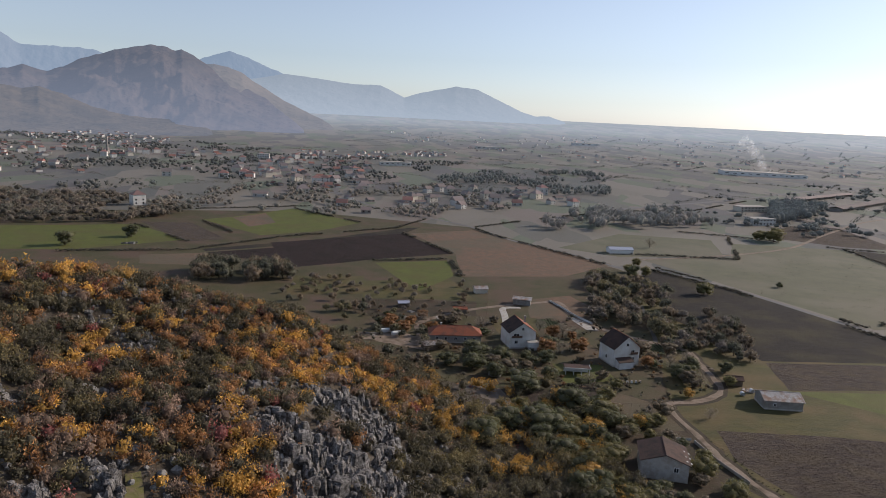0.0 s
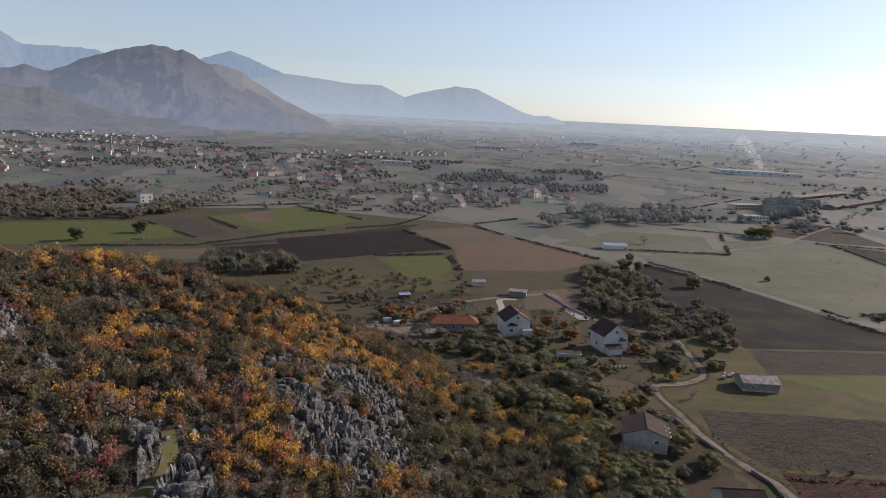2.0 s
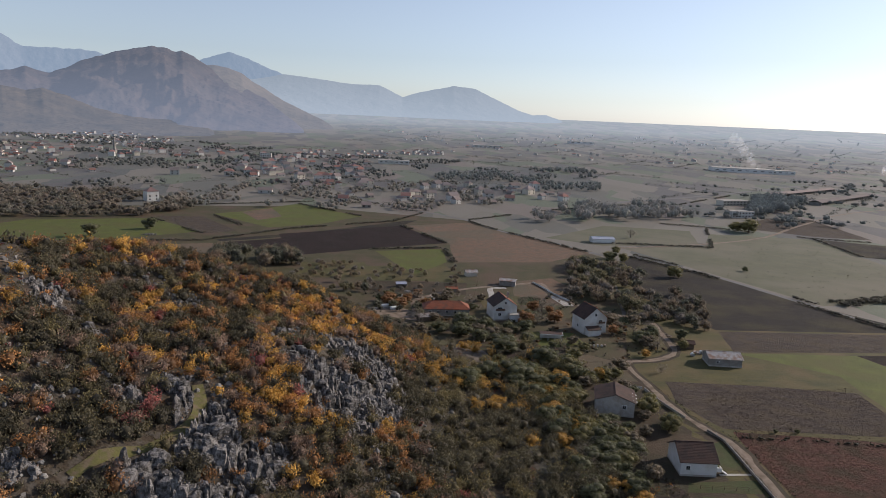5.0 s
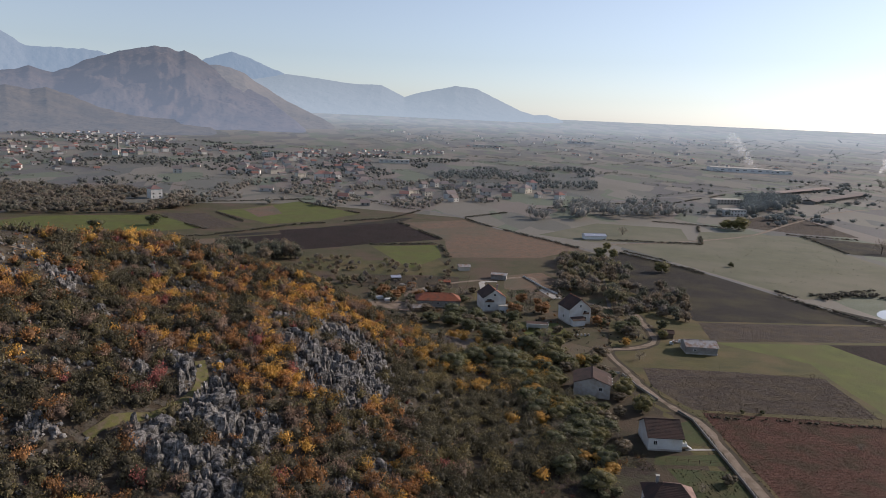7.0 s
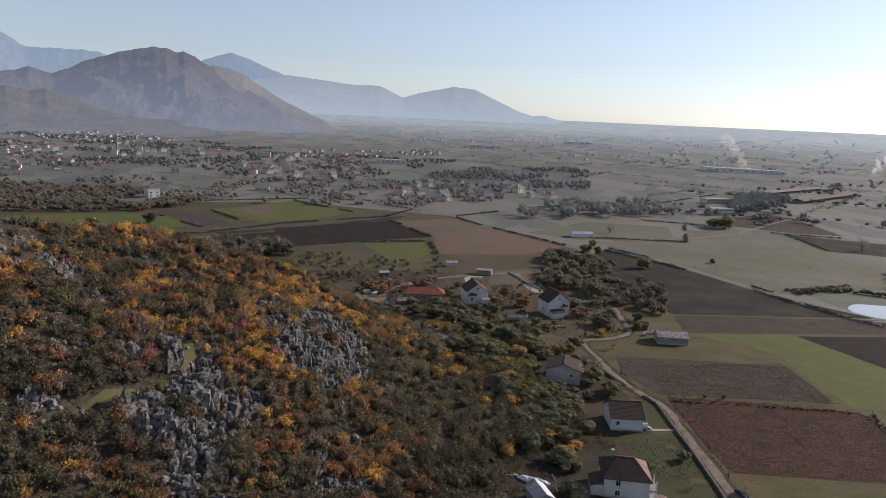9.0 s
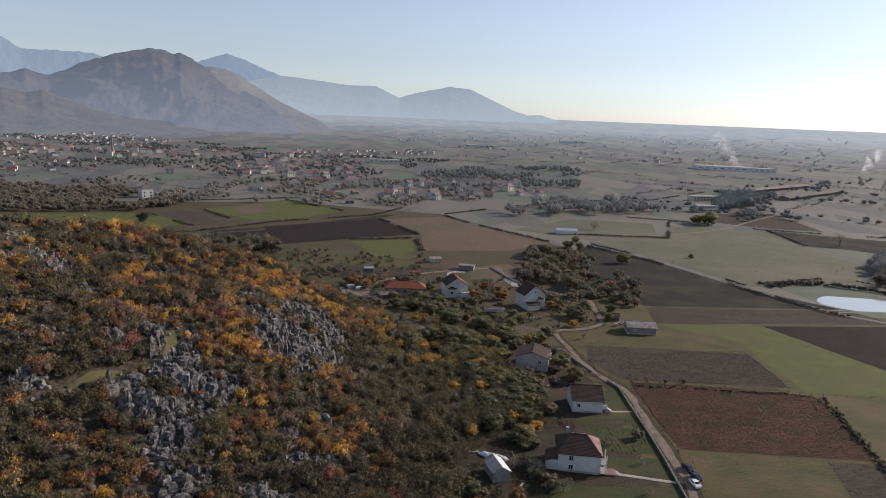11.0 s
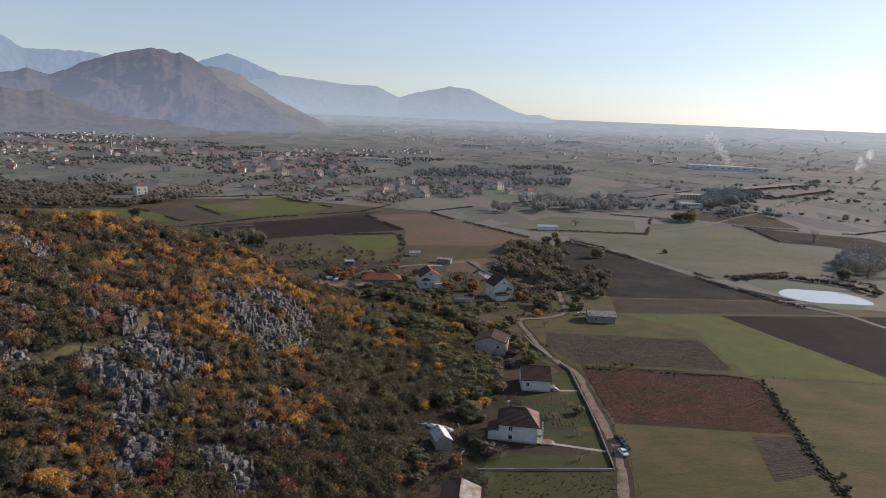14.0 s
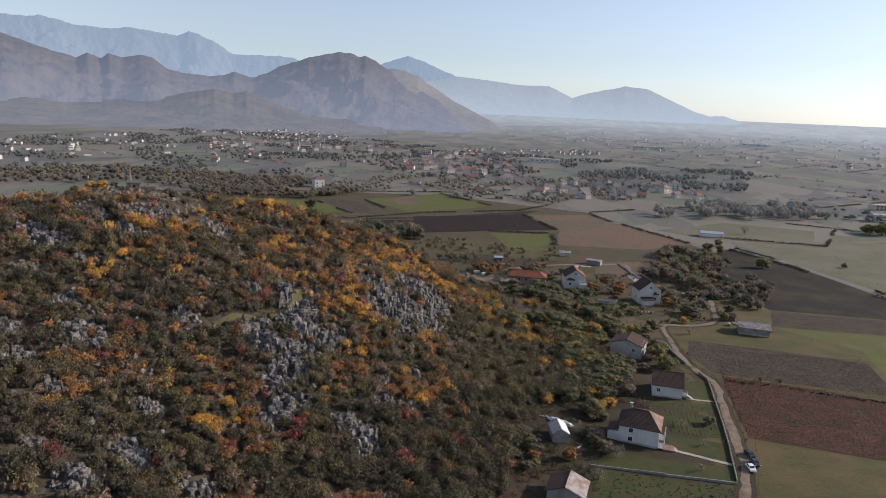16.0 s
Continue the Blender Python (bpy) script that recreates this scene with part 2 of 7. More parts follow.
M = {
    "hill": mat("hill_soil", (0.042, 0.03, 0.019), (0.06, 0.046, 0.031), 0.5, bump=0.3, bump_scale=1.2, stain=(0.08, 0.07, 0.058), stain_scale=0.55),
    "plain": patchwork("dry_patchwork_plain"),
    "grass": mat("green_meadow", (0.094, 0.106, 0.018), (0.066, 0.076, 0.015), 0.12, bump=0.12, bump_scale=2.0, stain=(0.082, 0.08, 0.02), stain_scale=0.05),
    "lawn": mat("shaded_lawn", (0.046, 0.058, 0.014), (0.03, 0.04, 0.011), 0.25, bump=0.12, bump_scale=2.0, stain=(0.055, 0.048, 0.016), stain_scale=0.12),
    "yard": mat("trampled_red_earth", (0.038, 0.022, 0.016), (0.02, 0.015, 0.011), 0.35, bump=0.3, bump_scale=1.5, stain=(0.04, 0.04, 0.018), stain_scale=0.15),
    "grass_dull": mat("autumn_meadow", (0.078, 0.068, 0.015), (0.05, 0.046, 0.012), 0.16, bump=0.15, bump_scale=1.5, stain=(0.1, 0.07, 0.026), stain_scale=0.05, stretch=(3, 0.5, 1.6), haze_sheen=0.012),
    "village_ground": mat("trodden_village_ground", (0.072, 0.058, 0.028), (0.046, 0.046, 0.017), 0.09, bump=0.2, bump_scale=1.2, stain=(0.085, 0.055, 0.036), stain_scale=0.04),
    "grass_pale": mat("pale_pasture", (0.094, 0.09, 0.04), (0.068, 0.067, 0.029), 0.08, bump=0.1, bump_scale=1.0, stain=(0.115, 0.1, 0.058), stain_scale=0.015, haze_sheen=0.045),
    "plough": mat("ploughed_earth", spec=0.13, colour=(0.03, 0.021, 0.015), colour2=(0.085, 0.06, 0.042), scale=0.7, bump=0.5, bump_scale=2.0, stain=(0.072, 0.052, 0.03), stain_scale=0.12, stretch=(4, 0.3, 2.2), haze_sheen=0.04),
    "plough_dark": mat("dark_ploughed_earth", spec=0.1, colour=(0.02, 0.0125, 0.011), colour2=(0.034, 0.022, 0.019), scale=0.5, bump=0.35, bump_scale=2.0, stain=(0.02, 0.014, 0.011), stain_scale=0.06, stretch=(50, 0.3, 1.8), haze_sheen=0.008),
    "plough_grey": mat("grey_harrowed_earth", spec=0.1, colour=(0.022, 0.0185, 0.016), colour2=(0.036, 0.031, 0.026), scale=0.4, bump=0.3, bump_scale=2.0, stain=(0.05, 0.042, 0.025), stain_scale=0.04, stretch=(40, 0.3, 1.7), haze_sheen=0.01),
    "plough_red": mat("red_brown_weedy_earth", spec=0.13, colour=(0.056, 0.026, 0.019), colour2=(0.13, 0.062, 0.046), scale=0.8, bump=0.6, bump_scale=2.5, stain=(0.06, 0.04, 0.024), stain_scale=0.12, stretch=(4, 0.3, 2.0)),
    "stubble": mat("orange_stubble", (0.14, 0.072, 0.036), (0.085, 0.056, 0.03), 0.2, bump=0.2, bump_scale=1.5, stain=(0.072, 0.06, 0.03), stain_scale=0.016, haze_sheen=0.03),
    "earth_grass": mat("patchy_earth_and_grass", (0.046, 0.03, 0.018), (0.03, 0.028, 0.012), 0.3, bump=0.2, bump_scale=1.5, stain=(0.06, 0.04, 0.024), stain_scale=0.08),
    "gravel": mat("pale_gravel", (0.25, 0.195, 0.15), (0.16, 0.12, 0.09), 0.7, bump=0.08, bump_scale=4, stain=(0.12, 0.088, 0.06), stain_scale=0.25),
    "asphalt": mat("worn_asphalt", (0.14, 0.135, 0.13), (0.1, 0.096, 0.092), 0.5, rough=0.8, spec=0.4),
    "concrete": mat("weathered_concrete", (0.42, 0.4, 0.37), (0.33, 0.31, 0.28), 0.8, bump=0.02, stain=(0.3, 0.27, 0.23), stain_scale=0.4),
    "rock": mat("grey_limestone", (0.27, 0.256, 0.248), (0.085, 0.08, 0.076), 1.6, bump=0.5, bump_scale=3.5, objrand=0.3, stain=(0.045, 0.041, 0.037), stain_scale=1.0),
    "rubble": mat("tan_rubble_masonry", (0.24, 0.19, 0.15), (0.13, 0.105, 0.085), 1.6, bump=0.12, bump_scale=3.0, stain=(0.1, 0.085, 0.07), stain_scale=0.8),
    "plaster": mat("white_plaster", (0.612, 0.612, 0.595), (0.527, 0.518, 0.493), 0.6, stain=(0.493, 0.468, 0.425), stain_scale=0.25),
    # far walls and roofs: muted colours with haze put into them
    "plaster_far": mat("hazy_far_plaster", (0.5, 0.49, 0.47), (0.34, 0.33, 0.315), 0.05),
    "roof_far": mat("hazy_red_roofs", (0.24, 0.1, 0.075), (0.17, 0.09, 0.07), 0.05, objrand=0.35),
    "roof_far_brown": mat("hazy_brown_roofs", (0.18, 0.135, 0.12), (0.14, 0.11, 0.1), 0.05, objrand=0.3),
    "plaster_cream": mat("cream_plaster", (0.6, 0.55, 0.46), (0.52, 0.48, 0.41), 0.6, stain=(0.46, 0.42, 0.36), stain_scale=0.25),
    "block": mat("bare_grey_blockwork", (0.3, 0.285, 0.265), (0.22, 0.21, 0.2), 0.9, bump=0.03, stain=(0.2, 0.18, 0.16), stain_scale=0.3),
    "tile": mat("red_clay_tiles", (0.3, 0.1, 0.055), (0.22, 0.075, 0.045), 2.0, bump=0.06, bump_scale=5, stain=(0.16, 0.08, 0.055), stain_scale=0.35),
    "tile_brown": mat("brown_clay_tiles", (0.085, 0.05, 0.04), (0.058, 0.036, 0.03), 2.0, bump=0.06, bump_scale=5, stain=(0.045, 0.033, 0.028), stain_scale=0.35),
    # pink: the porch floor, and sunlight put into the hipped roof's lit slopes
    "tile_pink": mat("pink_sunlit_tiles", (0.3, 0.2, 0.17), (0.24, 0.15, 0.125), 2.0, bump=0.06, bump_scale=5, stain=(0.17, 0.11, 0.095), stain_scale=0.35),
    "tin": mat("weathered_sheet_metal", (0.42, 0.4, 0.385), (0.3, 0.27, 0.25), 0.7, rough=0.55, metal=0.3, stain=(0.27, 0.17, 0.12), stain_scale=0.35),
    "tin_blue": mat("blue_grey_sheet_metal", (0.4, 0.42, 0.5), (0.33, 0.36, 0.44), 0.5, rough=0.5, metal=0.2),
    "white": mat("white_paint", (0.686, 0.686, 0.678), (0.616, 0.616, 0.598), 0.8, rough=0.5),
    "wood": mat("grey_brown_timber", (0.16, 0.12, 0.085), (0.1, 0.078, 0.06), 1.5, bump=0.02, stain=(0.09, 0.075, 0.06), stain_scale=0.4),
    "iron": mat("rusty_iron", (0.1, 0.075, 0.06), (0.16, 0.09, 0.06), 3.0, rough=0.7, metal=0.5),
    "mast": mat("weathered_galvanised_steel", (0.36, 0.32, 0.29), (0.26, 0.2, 0.17), 1.0, rough=0.6, metal=0.2),
    "glass": mat("dark_window_glass", (0.02, 0.024, 0.028), rough=0.08, spec=0.8),
    "bark": mat("grey_brown_bark", (0.1, 0.08, 0.062), (0.065, 0.052, 0.042), 3.0, bump=0.03),
    "leaf": mat("shrub_leaves", (0.08, 0.08, 0.04), attr="tint", island=0.22, translucent=0.3, rough=0.7, spec=0.2, haze_sheen=0.06),
    "leaf_far": mat("far_tree_leaves", (0.1, 0.1, 0.07), attr="tint", island=0.08, translucent=0.45, rough=0.9, spec=0.1, haze_sheen=0.07),
    "car_white": mat("white_car_paint", (0.75, 0.76, 0.77), rough=0.25, spec=0.6),
    "car_dark": mat("dark_blue_car_paint", (0.02, 0.025, 0.035), rough=0.2, spec=0.7),
    "rubber": mat("black_rubber", (0.02, 0.02, 0.02), rough=0.8),
    # distant slopes and far plain: haze painted on as a bluish glow
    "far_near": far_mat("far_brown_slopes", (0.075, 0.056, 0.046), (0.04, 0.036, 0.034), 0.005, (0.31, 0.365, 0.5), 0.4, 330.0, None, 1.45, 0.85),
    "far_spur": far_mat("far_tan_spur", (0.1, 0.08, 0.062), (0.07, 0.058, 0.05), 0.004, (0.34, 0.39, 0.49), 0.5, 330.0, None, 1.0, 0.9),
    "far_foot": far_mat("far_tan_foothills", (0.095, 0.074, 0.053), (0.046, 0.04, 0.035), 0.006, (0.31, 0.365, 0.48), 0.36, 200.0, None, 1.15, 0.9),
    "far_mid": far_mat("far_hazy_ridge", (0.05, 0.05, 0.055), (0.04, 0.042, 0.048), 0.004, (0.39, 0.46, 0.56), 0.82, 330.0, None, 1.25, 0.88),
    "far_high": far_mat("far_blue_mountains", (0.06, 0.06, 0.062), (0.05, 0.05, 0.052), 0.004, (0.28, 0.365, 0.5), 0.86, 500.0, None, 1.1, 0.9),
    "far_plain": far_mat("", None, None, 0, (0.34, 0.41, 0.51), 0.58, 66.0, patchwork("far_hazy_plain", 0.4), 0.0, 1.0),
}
# the same haze glow added to far trees, walls and roofs
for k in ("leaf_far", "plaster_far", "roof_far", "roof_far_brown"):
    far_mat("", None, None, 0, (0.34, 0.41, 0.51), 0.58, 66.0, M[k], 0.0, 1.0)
# the bright sky's reflection is partly put into this pale base colour
water = mat("still_sky_pale_water", (0.5, 0.51, 0.5), (0.45, 0.46, 0.45), 0.02, rough=0.04, spec=1.0)


# ---- mesh helpers ----
def mesh_of(name, verts, faces, material, smooth=False):
    me = bpy.data.meshes.new(name)
    me.from_pydata([tuple(v) for v in verts], [], [tuple(f) for f in faces])
    me.materials.append(material)
    if smooth:
        me.shade_smooth()
    me.update()
    return me


def part(name, bm, material, parent, label=""):
    """Links a bmesh, or a finished mesh, as one object under parent."""
    if isinstance(bm, bmesh.types.BMesh):
        me = bpy.data.meshes.new(name)
        bm.normal_update()
        bm.to_mesh(me)
        bm.free()
        me.materials.append(material)
    else:
        me = bm
    ob = new(name, me)
    if parent is not None:
        ob.parent = parent
    return tagged(ob, label)


def boxes(*items, bevel=0.0):
    """A bmesh of boxes: (centre, size[, turn about z in degrees])."""
    bm = bmesh.new()
    for it in items:
        (cx, cy, cz), (sx, sy, sz) = it[0], it[1]
        r = radians(it[2]) if len(it) > 2 else 0
        m = Matrix.Translation((cx, cy, cz)) @ Matrix.Rotation(r, 4, "Z") @ Matrix.Diagonal((sx, sy, sz, 1))
        bmesh.ops.create_cube(bm, size=1, matrix=m)
    if bevel:
        bmesh.ops.bevel(bm, geom=bm.edges[:], offset=bevel, segments=1, affect="EDGES")
    return bm


def tube(bm, a, b, r0, r1, sides=7):
    a, b = Vector(a), Vector(b)
    q = (b - a).to_track_quat("Z", "Y")
    rings = []
    for p, r in ((a, r0), (b, r1)):
        rings.append([bm.verts.new(p + q @ Vector((r * math.cos(2 * math.pi * i / sides), r * math.sin(2 * math.pi * i / sides), 0))) for i in range(sides)])
    for i in range(sides):
        j = (i + 1) % sides
        bm.faces.new((rings[0][i], rings[0][j], rings[1][j], rings[1][i]))
    bm.faces.new(rings[1])
    return bm


def empty(name, m, label, category, group=""):
    ob = new(name)
    ob.matrix_world = m
    ob.empty_display_size = 0.5
    return tagged(ob, label, category, group)


# ---- terrain ----
HILL = ((41.58, -114.46, 152.43, 97.76, 56.52, 1.36), (22.11, -56.78, 106.4, 53.01, 64.18, -1.81), (17.15, -68.34, 191.62, 34.15, 29.72, -166.4),
        (19.27, -23.02, 150.61, 29.92, 37.37, -78.45), (21.47, -92.09, 16.26, 70.94, 66.12, -0.67), (40.37, -202.44, 116.59, 69.84, 160.16, 0.03),
        (20.93, -25.01, 208.72, 41.7, 31.56, -0.59), (1.2, -123.0, 135.0, 32.0, 12.0, 0.42))
POND = (290.0, 292.0)


def smooth_hill(x, y):
    z = np.zeros(np.broadcast(x, y).shape)
    for a, cx, cy, sx, sy, th in HILL:
        c, s = math.cos(th), math.sin(th)
        u, v = ((x - cx) * c + (y - cy) * s) / sx, (-(x - cx) * s + (y - cy) * c) / sy
        z = z + a * np.exp(-(u * u + v * v))
    return z


def pond_edge(x, y):
    """Below 1 inside the pond: a long bean."""
    dx, dy = x - POND[0], y - POND[1]
    c, s = math.cos(radians(-20)), math.sin(radians(-20))
    u, v = (dx * c + dy * s) / 24.5, (-dx * s + dy * c) / 21
    return np.sqrt(u * u + v * v) * (1 + 0.08 * np.sin(3 * np.arctan2(v, u)))


def land(x, y):
    """The height of the ground."""
    x, y = np.asarray(x, float), np.asarray(y, float)
    h = smooth_hill(x, y)
    steep = np.clip((h - 3) / 8, 0, 1)
    rough = np.sin(x * 0.31 + 1.3 * np.sin(y * 0.17)) * np.sin(y * 0.27 + 1.1 * np.sin(x * 0.13)) * 0.7 + np.sin(x * 0.83 + y * 0.41) * np.sin(y * 0.91 - x * 0.37) * 0.3
    far = np.hypot(x - 30, y)
    t = np.clip((far - 1700) / 3200, 0, 1)
    rise = 112 * t * t * (3 - 2 * t)
    e = pond_edge(x, y)
    dip = -1.6 * np.clip(1.08 - e, 0, 0.5) * 2 + 0.4 * np.exp(-((e - 1.14) / 0.07) ** 2)
    return h + steep * rough + rise + dip


def on_land(x, y, dz=0.0):
    return float(land(x, y)) + dz


def spread(lo, hi, step, out, grow=1.16):
    core = list(np.arange(lo, hi + 1e-6, step))
    d, v = step, hi
    while v < out:
        d = min(d * grow, 160)
        v += d
        core.append(v)
    d, v = step, lo
    while v > -out:
        d = min(d * grow, 160)
        v -= d
        core.insert(0, v)
    return np.array(core)


gx, gy = spread(-270, 130, 2.5, 4900), spread(-150, 300, 2.5, 4900)
GX, GY = np.meshgrid(gx, gy)
GZ = land(GX, GY)
nx, ny = len(gx), len(gy)
gv = np.stack([GX, GY, GZ], -1).reshape(-1, 3)
gi = np.arange(nx * ny).reshape(ny, nx)
gf = np.stack([gi[:-1, :-1], gi[:-1, 1:], gi[1:, 1:], gi[1:, :-1]], -1).reshape(-1, 4)
me = mesh_of("ground", gv, gf, M["plain"], smooth=True)
me.materials.append(M["hill"])
ZC = smooth_hill(gv[gf].mean(1)[:, 0], gv[gf].mean(1)[:, 1])
# beyond 1700 m the ground carries haze as emission
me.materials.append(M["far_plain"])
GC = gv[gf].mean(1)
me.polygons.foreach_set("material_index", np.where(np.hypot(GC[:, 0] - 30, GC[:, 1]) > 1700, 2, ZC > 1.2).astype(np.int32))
tagged(new("ground", me), "dry autumn plain rising to a stony wooded hill", "ground", kind="structure")


# ---- distant mountains ----
REF = (28.0, -50.0, 95.0)


def mountain(name, label, profile, near, crest, material, rugged, step=0.1):
    """Slopes that rise to a crest line: rows of azimuth and elevation in degrees seen from REF, and the crest's distance where it differs."""
    az = np.arange(profile[0][0], profile[-1][0], step)
    ax = [p[0] for p in profile]
    el = np.interp(az, ax, [p[1] for p in profile])
    far = np.interp(az, ax, [p[2] if len(p) > 2 else crest for p in profile])
    rows = 56
    verts, faces = [], []
    for i, (a, e, top_d) in enumerate(zip(az, el, far)):
        top = REF[2] + top_d * math.tan(radians(e + 0.05 * rugged * noise.noise((a * 1.9, 3.3, top_d * 0.001)) + 0.03 * rugged * noise.noise((a * 5.5, 1.3, 0.0))))
        s, c = math.sin(radians(a)), math.cos(radians(a))
        for j in range(rows):
            t = j / (rows - 6)
            d = near + (top_d - near) * t
            if t > 1:
                d = top_d + (t - 1) * 700
            x, y = REF[0] + s * d, REF[1] + c * d
            base = float(land(x, y)) - 3
            up = min(t, 1)
            rise = max(0, top - base)
            warp = Vector((noise.noise((x * 0.0012, y * 0.0012, 5.5)), noise.noise((x * 0.0012, y * 0.0012, 9.5)), 0)) * 0.9
            q = Vector((x * 0.00125 + y * 0.0005, y * 0.0007 - x * 0.0004, 2.2)) + warp
            spur = 0.7 - 2.0 * abs(noise.noise(q))
            gully = 0.6 - 2 * abs(noise.noise(q * 3.1 + Vector((4, 0, 5))))
            fine = noise.fractal((x * 0.006, y * 0.006, 1.0), 0.7, 2.1, 6)
            shape = 0.35 * up + 0.65 * up ** 1.9
            z = base + rise * shape + rise * (spur * 0.42 + gully * 0.15 + fine * 0.16) * rugged * up ** 0.8 * (1 - up) * 1.6
            z += rise * 0.018 * fine * rugged * min(1, up * 3)
            if t > 1:
                z = top - (t - 1) * 600
            verts.append((x, y, z))
        if i:
            for j in range(rows - 1):
                p = (i - 1) * rows + j
                faces.append((p, p + rows, p + rows + 1, p + 1))
    return tagged(new(name, mesh_of(name, verts, faces, material, smooth=True)), label, "mountain", kind="structure")


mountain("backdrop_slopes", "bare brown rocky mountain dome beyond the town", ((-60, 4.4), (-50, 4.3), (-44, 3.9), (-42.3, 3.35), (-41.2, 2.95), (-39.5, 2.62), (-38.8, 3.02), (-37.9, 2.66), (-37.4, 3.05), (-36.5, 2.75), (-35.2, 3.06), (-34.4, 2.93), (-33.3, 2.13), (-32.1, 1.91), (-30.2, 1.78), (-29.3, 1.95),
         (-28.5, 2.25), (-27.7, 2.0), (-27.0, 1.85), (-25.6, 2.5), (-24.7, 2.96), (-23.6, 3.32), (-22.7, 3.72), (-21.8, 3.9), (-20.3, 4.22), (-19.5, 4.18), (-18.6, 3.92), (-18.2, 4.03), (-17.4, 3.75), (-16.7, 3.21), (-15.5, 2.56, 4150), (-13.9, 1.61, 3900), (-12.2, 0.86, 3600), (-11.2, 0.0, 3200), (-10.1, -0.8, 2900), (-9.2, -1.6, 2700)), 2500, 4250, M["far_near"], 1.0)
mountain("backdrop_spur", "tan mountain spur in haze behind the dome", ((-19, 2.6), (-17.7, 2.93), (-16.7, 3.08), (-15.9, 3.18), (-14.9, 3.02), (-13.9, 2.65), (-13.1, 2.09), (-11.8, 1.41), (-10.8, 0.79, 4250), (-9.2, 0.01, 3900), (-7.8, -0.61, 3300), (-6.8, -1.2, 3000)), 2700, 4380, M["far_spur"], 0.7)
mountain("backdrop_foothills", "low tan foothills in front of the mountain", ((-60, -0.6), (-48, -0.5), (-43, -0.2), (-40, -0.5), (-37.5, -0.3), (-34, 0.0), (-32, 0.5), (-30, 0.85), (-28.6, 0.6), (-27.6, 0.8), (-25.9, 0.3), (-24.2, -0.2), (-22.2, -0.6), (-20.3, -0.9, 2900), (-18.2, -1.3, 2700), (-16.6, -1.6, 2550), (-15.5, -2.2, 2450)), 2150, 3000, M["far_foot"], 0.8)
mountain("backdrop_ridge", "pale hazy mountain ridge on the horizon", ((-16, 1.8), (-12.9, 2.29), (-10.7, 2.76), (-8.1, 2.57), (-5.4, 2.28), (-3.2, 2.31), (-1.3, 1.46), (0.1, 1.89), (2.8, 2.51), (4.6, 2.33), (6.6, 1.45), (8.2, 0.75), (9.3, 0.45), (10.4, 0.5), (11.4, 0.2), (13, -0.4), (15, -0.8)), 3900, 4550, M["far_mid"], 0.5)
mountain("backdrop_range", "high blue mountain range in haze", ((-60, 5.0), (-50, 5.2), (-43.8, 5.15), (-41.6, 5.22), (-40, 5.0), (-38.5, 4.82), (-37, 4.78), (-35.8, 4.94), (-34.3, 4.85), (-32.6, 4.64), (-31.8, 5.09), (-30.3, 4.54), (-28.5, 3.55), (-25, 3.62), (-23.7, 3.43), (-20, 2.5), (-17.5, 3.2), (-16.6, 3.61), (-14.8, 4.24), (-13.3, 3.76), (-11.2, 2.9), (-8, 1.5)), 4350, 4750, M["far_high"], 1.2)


# ---- fields, roads, pond ----
def field(name, poly, material, label, lift=0.06, cuts=10):
    """A sheet laid over the ground: the polygon, cut fine and draped."""
    bm = bmesh.new()
    bm.faces.new([bm.verts.new((x, y, 0)) for x, y in poly])
    bmesh.ops.triangulate(bm, faces=bm.faces[:])
    for _ in range(cuts):
        long = [e for e in bm.edges if e.calc_length() > 9]
        if not long:
            break
        bmesh.ops.subdivide_edges(bm, edges=long, cuts=1, use_grid_fill=False)
        bmesh.ops.triangulate(bm, faces=[f for f in bm.faces if len(f.verts) > 3])
    for v in bm.verts:
        wob = noise.noise((v.co.x * 0.07, v.co.y * 0.07, 2.0)) * 0.9 if v.is_boundary else 0
        v.co.x += wob
        v.co.z = on_land(v.co.x, v.co.y, lift)
    bmesh.ops.recalc_face_normals(bm, faces=bm.faces[:])
    if sum(f.normal.z for f in bm.faces) < 0:
        bmesh.ops.reverse_faces(bm, faces=bm.faces[:])
    ob = part(name, bm, material, None)
    return tagged(ob, label, "field", kind="structure")


field("meadow", ((98, 30), (330, 30), (330, 250), (300, 262), (262, 262), (232, 325), (150, 440), (120, 300), (98, 226)), M["grass_dull"], "dull autumn grass between the fields", 0.03)
field("meadow", ((-330, 300), (-120, 250), (100, 228), (118, 300), (150, 440), (60, 602), (-100, 660), (-330, 600)), M["village_ground"], "dull grass and trodden earth around the village", 0.03)
field("meadow", ((30, 40), (104, 40), (106, 160), (98, 227), (60, 246), (20, 252), (40, 235), (62, 140), (44, 116)), M["earth_grass"], "patchy earth and dry grass around the houses", 0.03)
field("field", ((106, 205), (140, 203), (177, 198), (174, 161), (111, 165), (103.5, 185)), M["plough"], "brown ploughed field with clods")
field("field", ((113, 163), (150, 159.3), (178, 153.6), (179, 150), (169, 104), (112, 109.5), (112, 135)), M["plough_red"], "red-brown weedy fallow field")
field("field", ((150, 240), (207, 241), (232, 199), (240, 150), (178, 155), (179, 200), (181, 215)), M["grass"], "bright green meadow strip")
field("field", ((101, 224), (142, 224), (150, 240), (181, 214), (178, 199), (140, 204), (107, 206.5), (101, 210)), M["grass_dull"], "mown yellow-green grass beside the track", 0.05)
field("field", ((181, 152), (240, 149), (250, 110), (260, 60), (262, 30), (160, 30), (166, 84), (173, 116)), M["grass_dull"], "dull olive pasture beyond the ditch", 0.065)
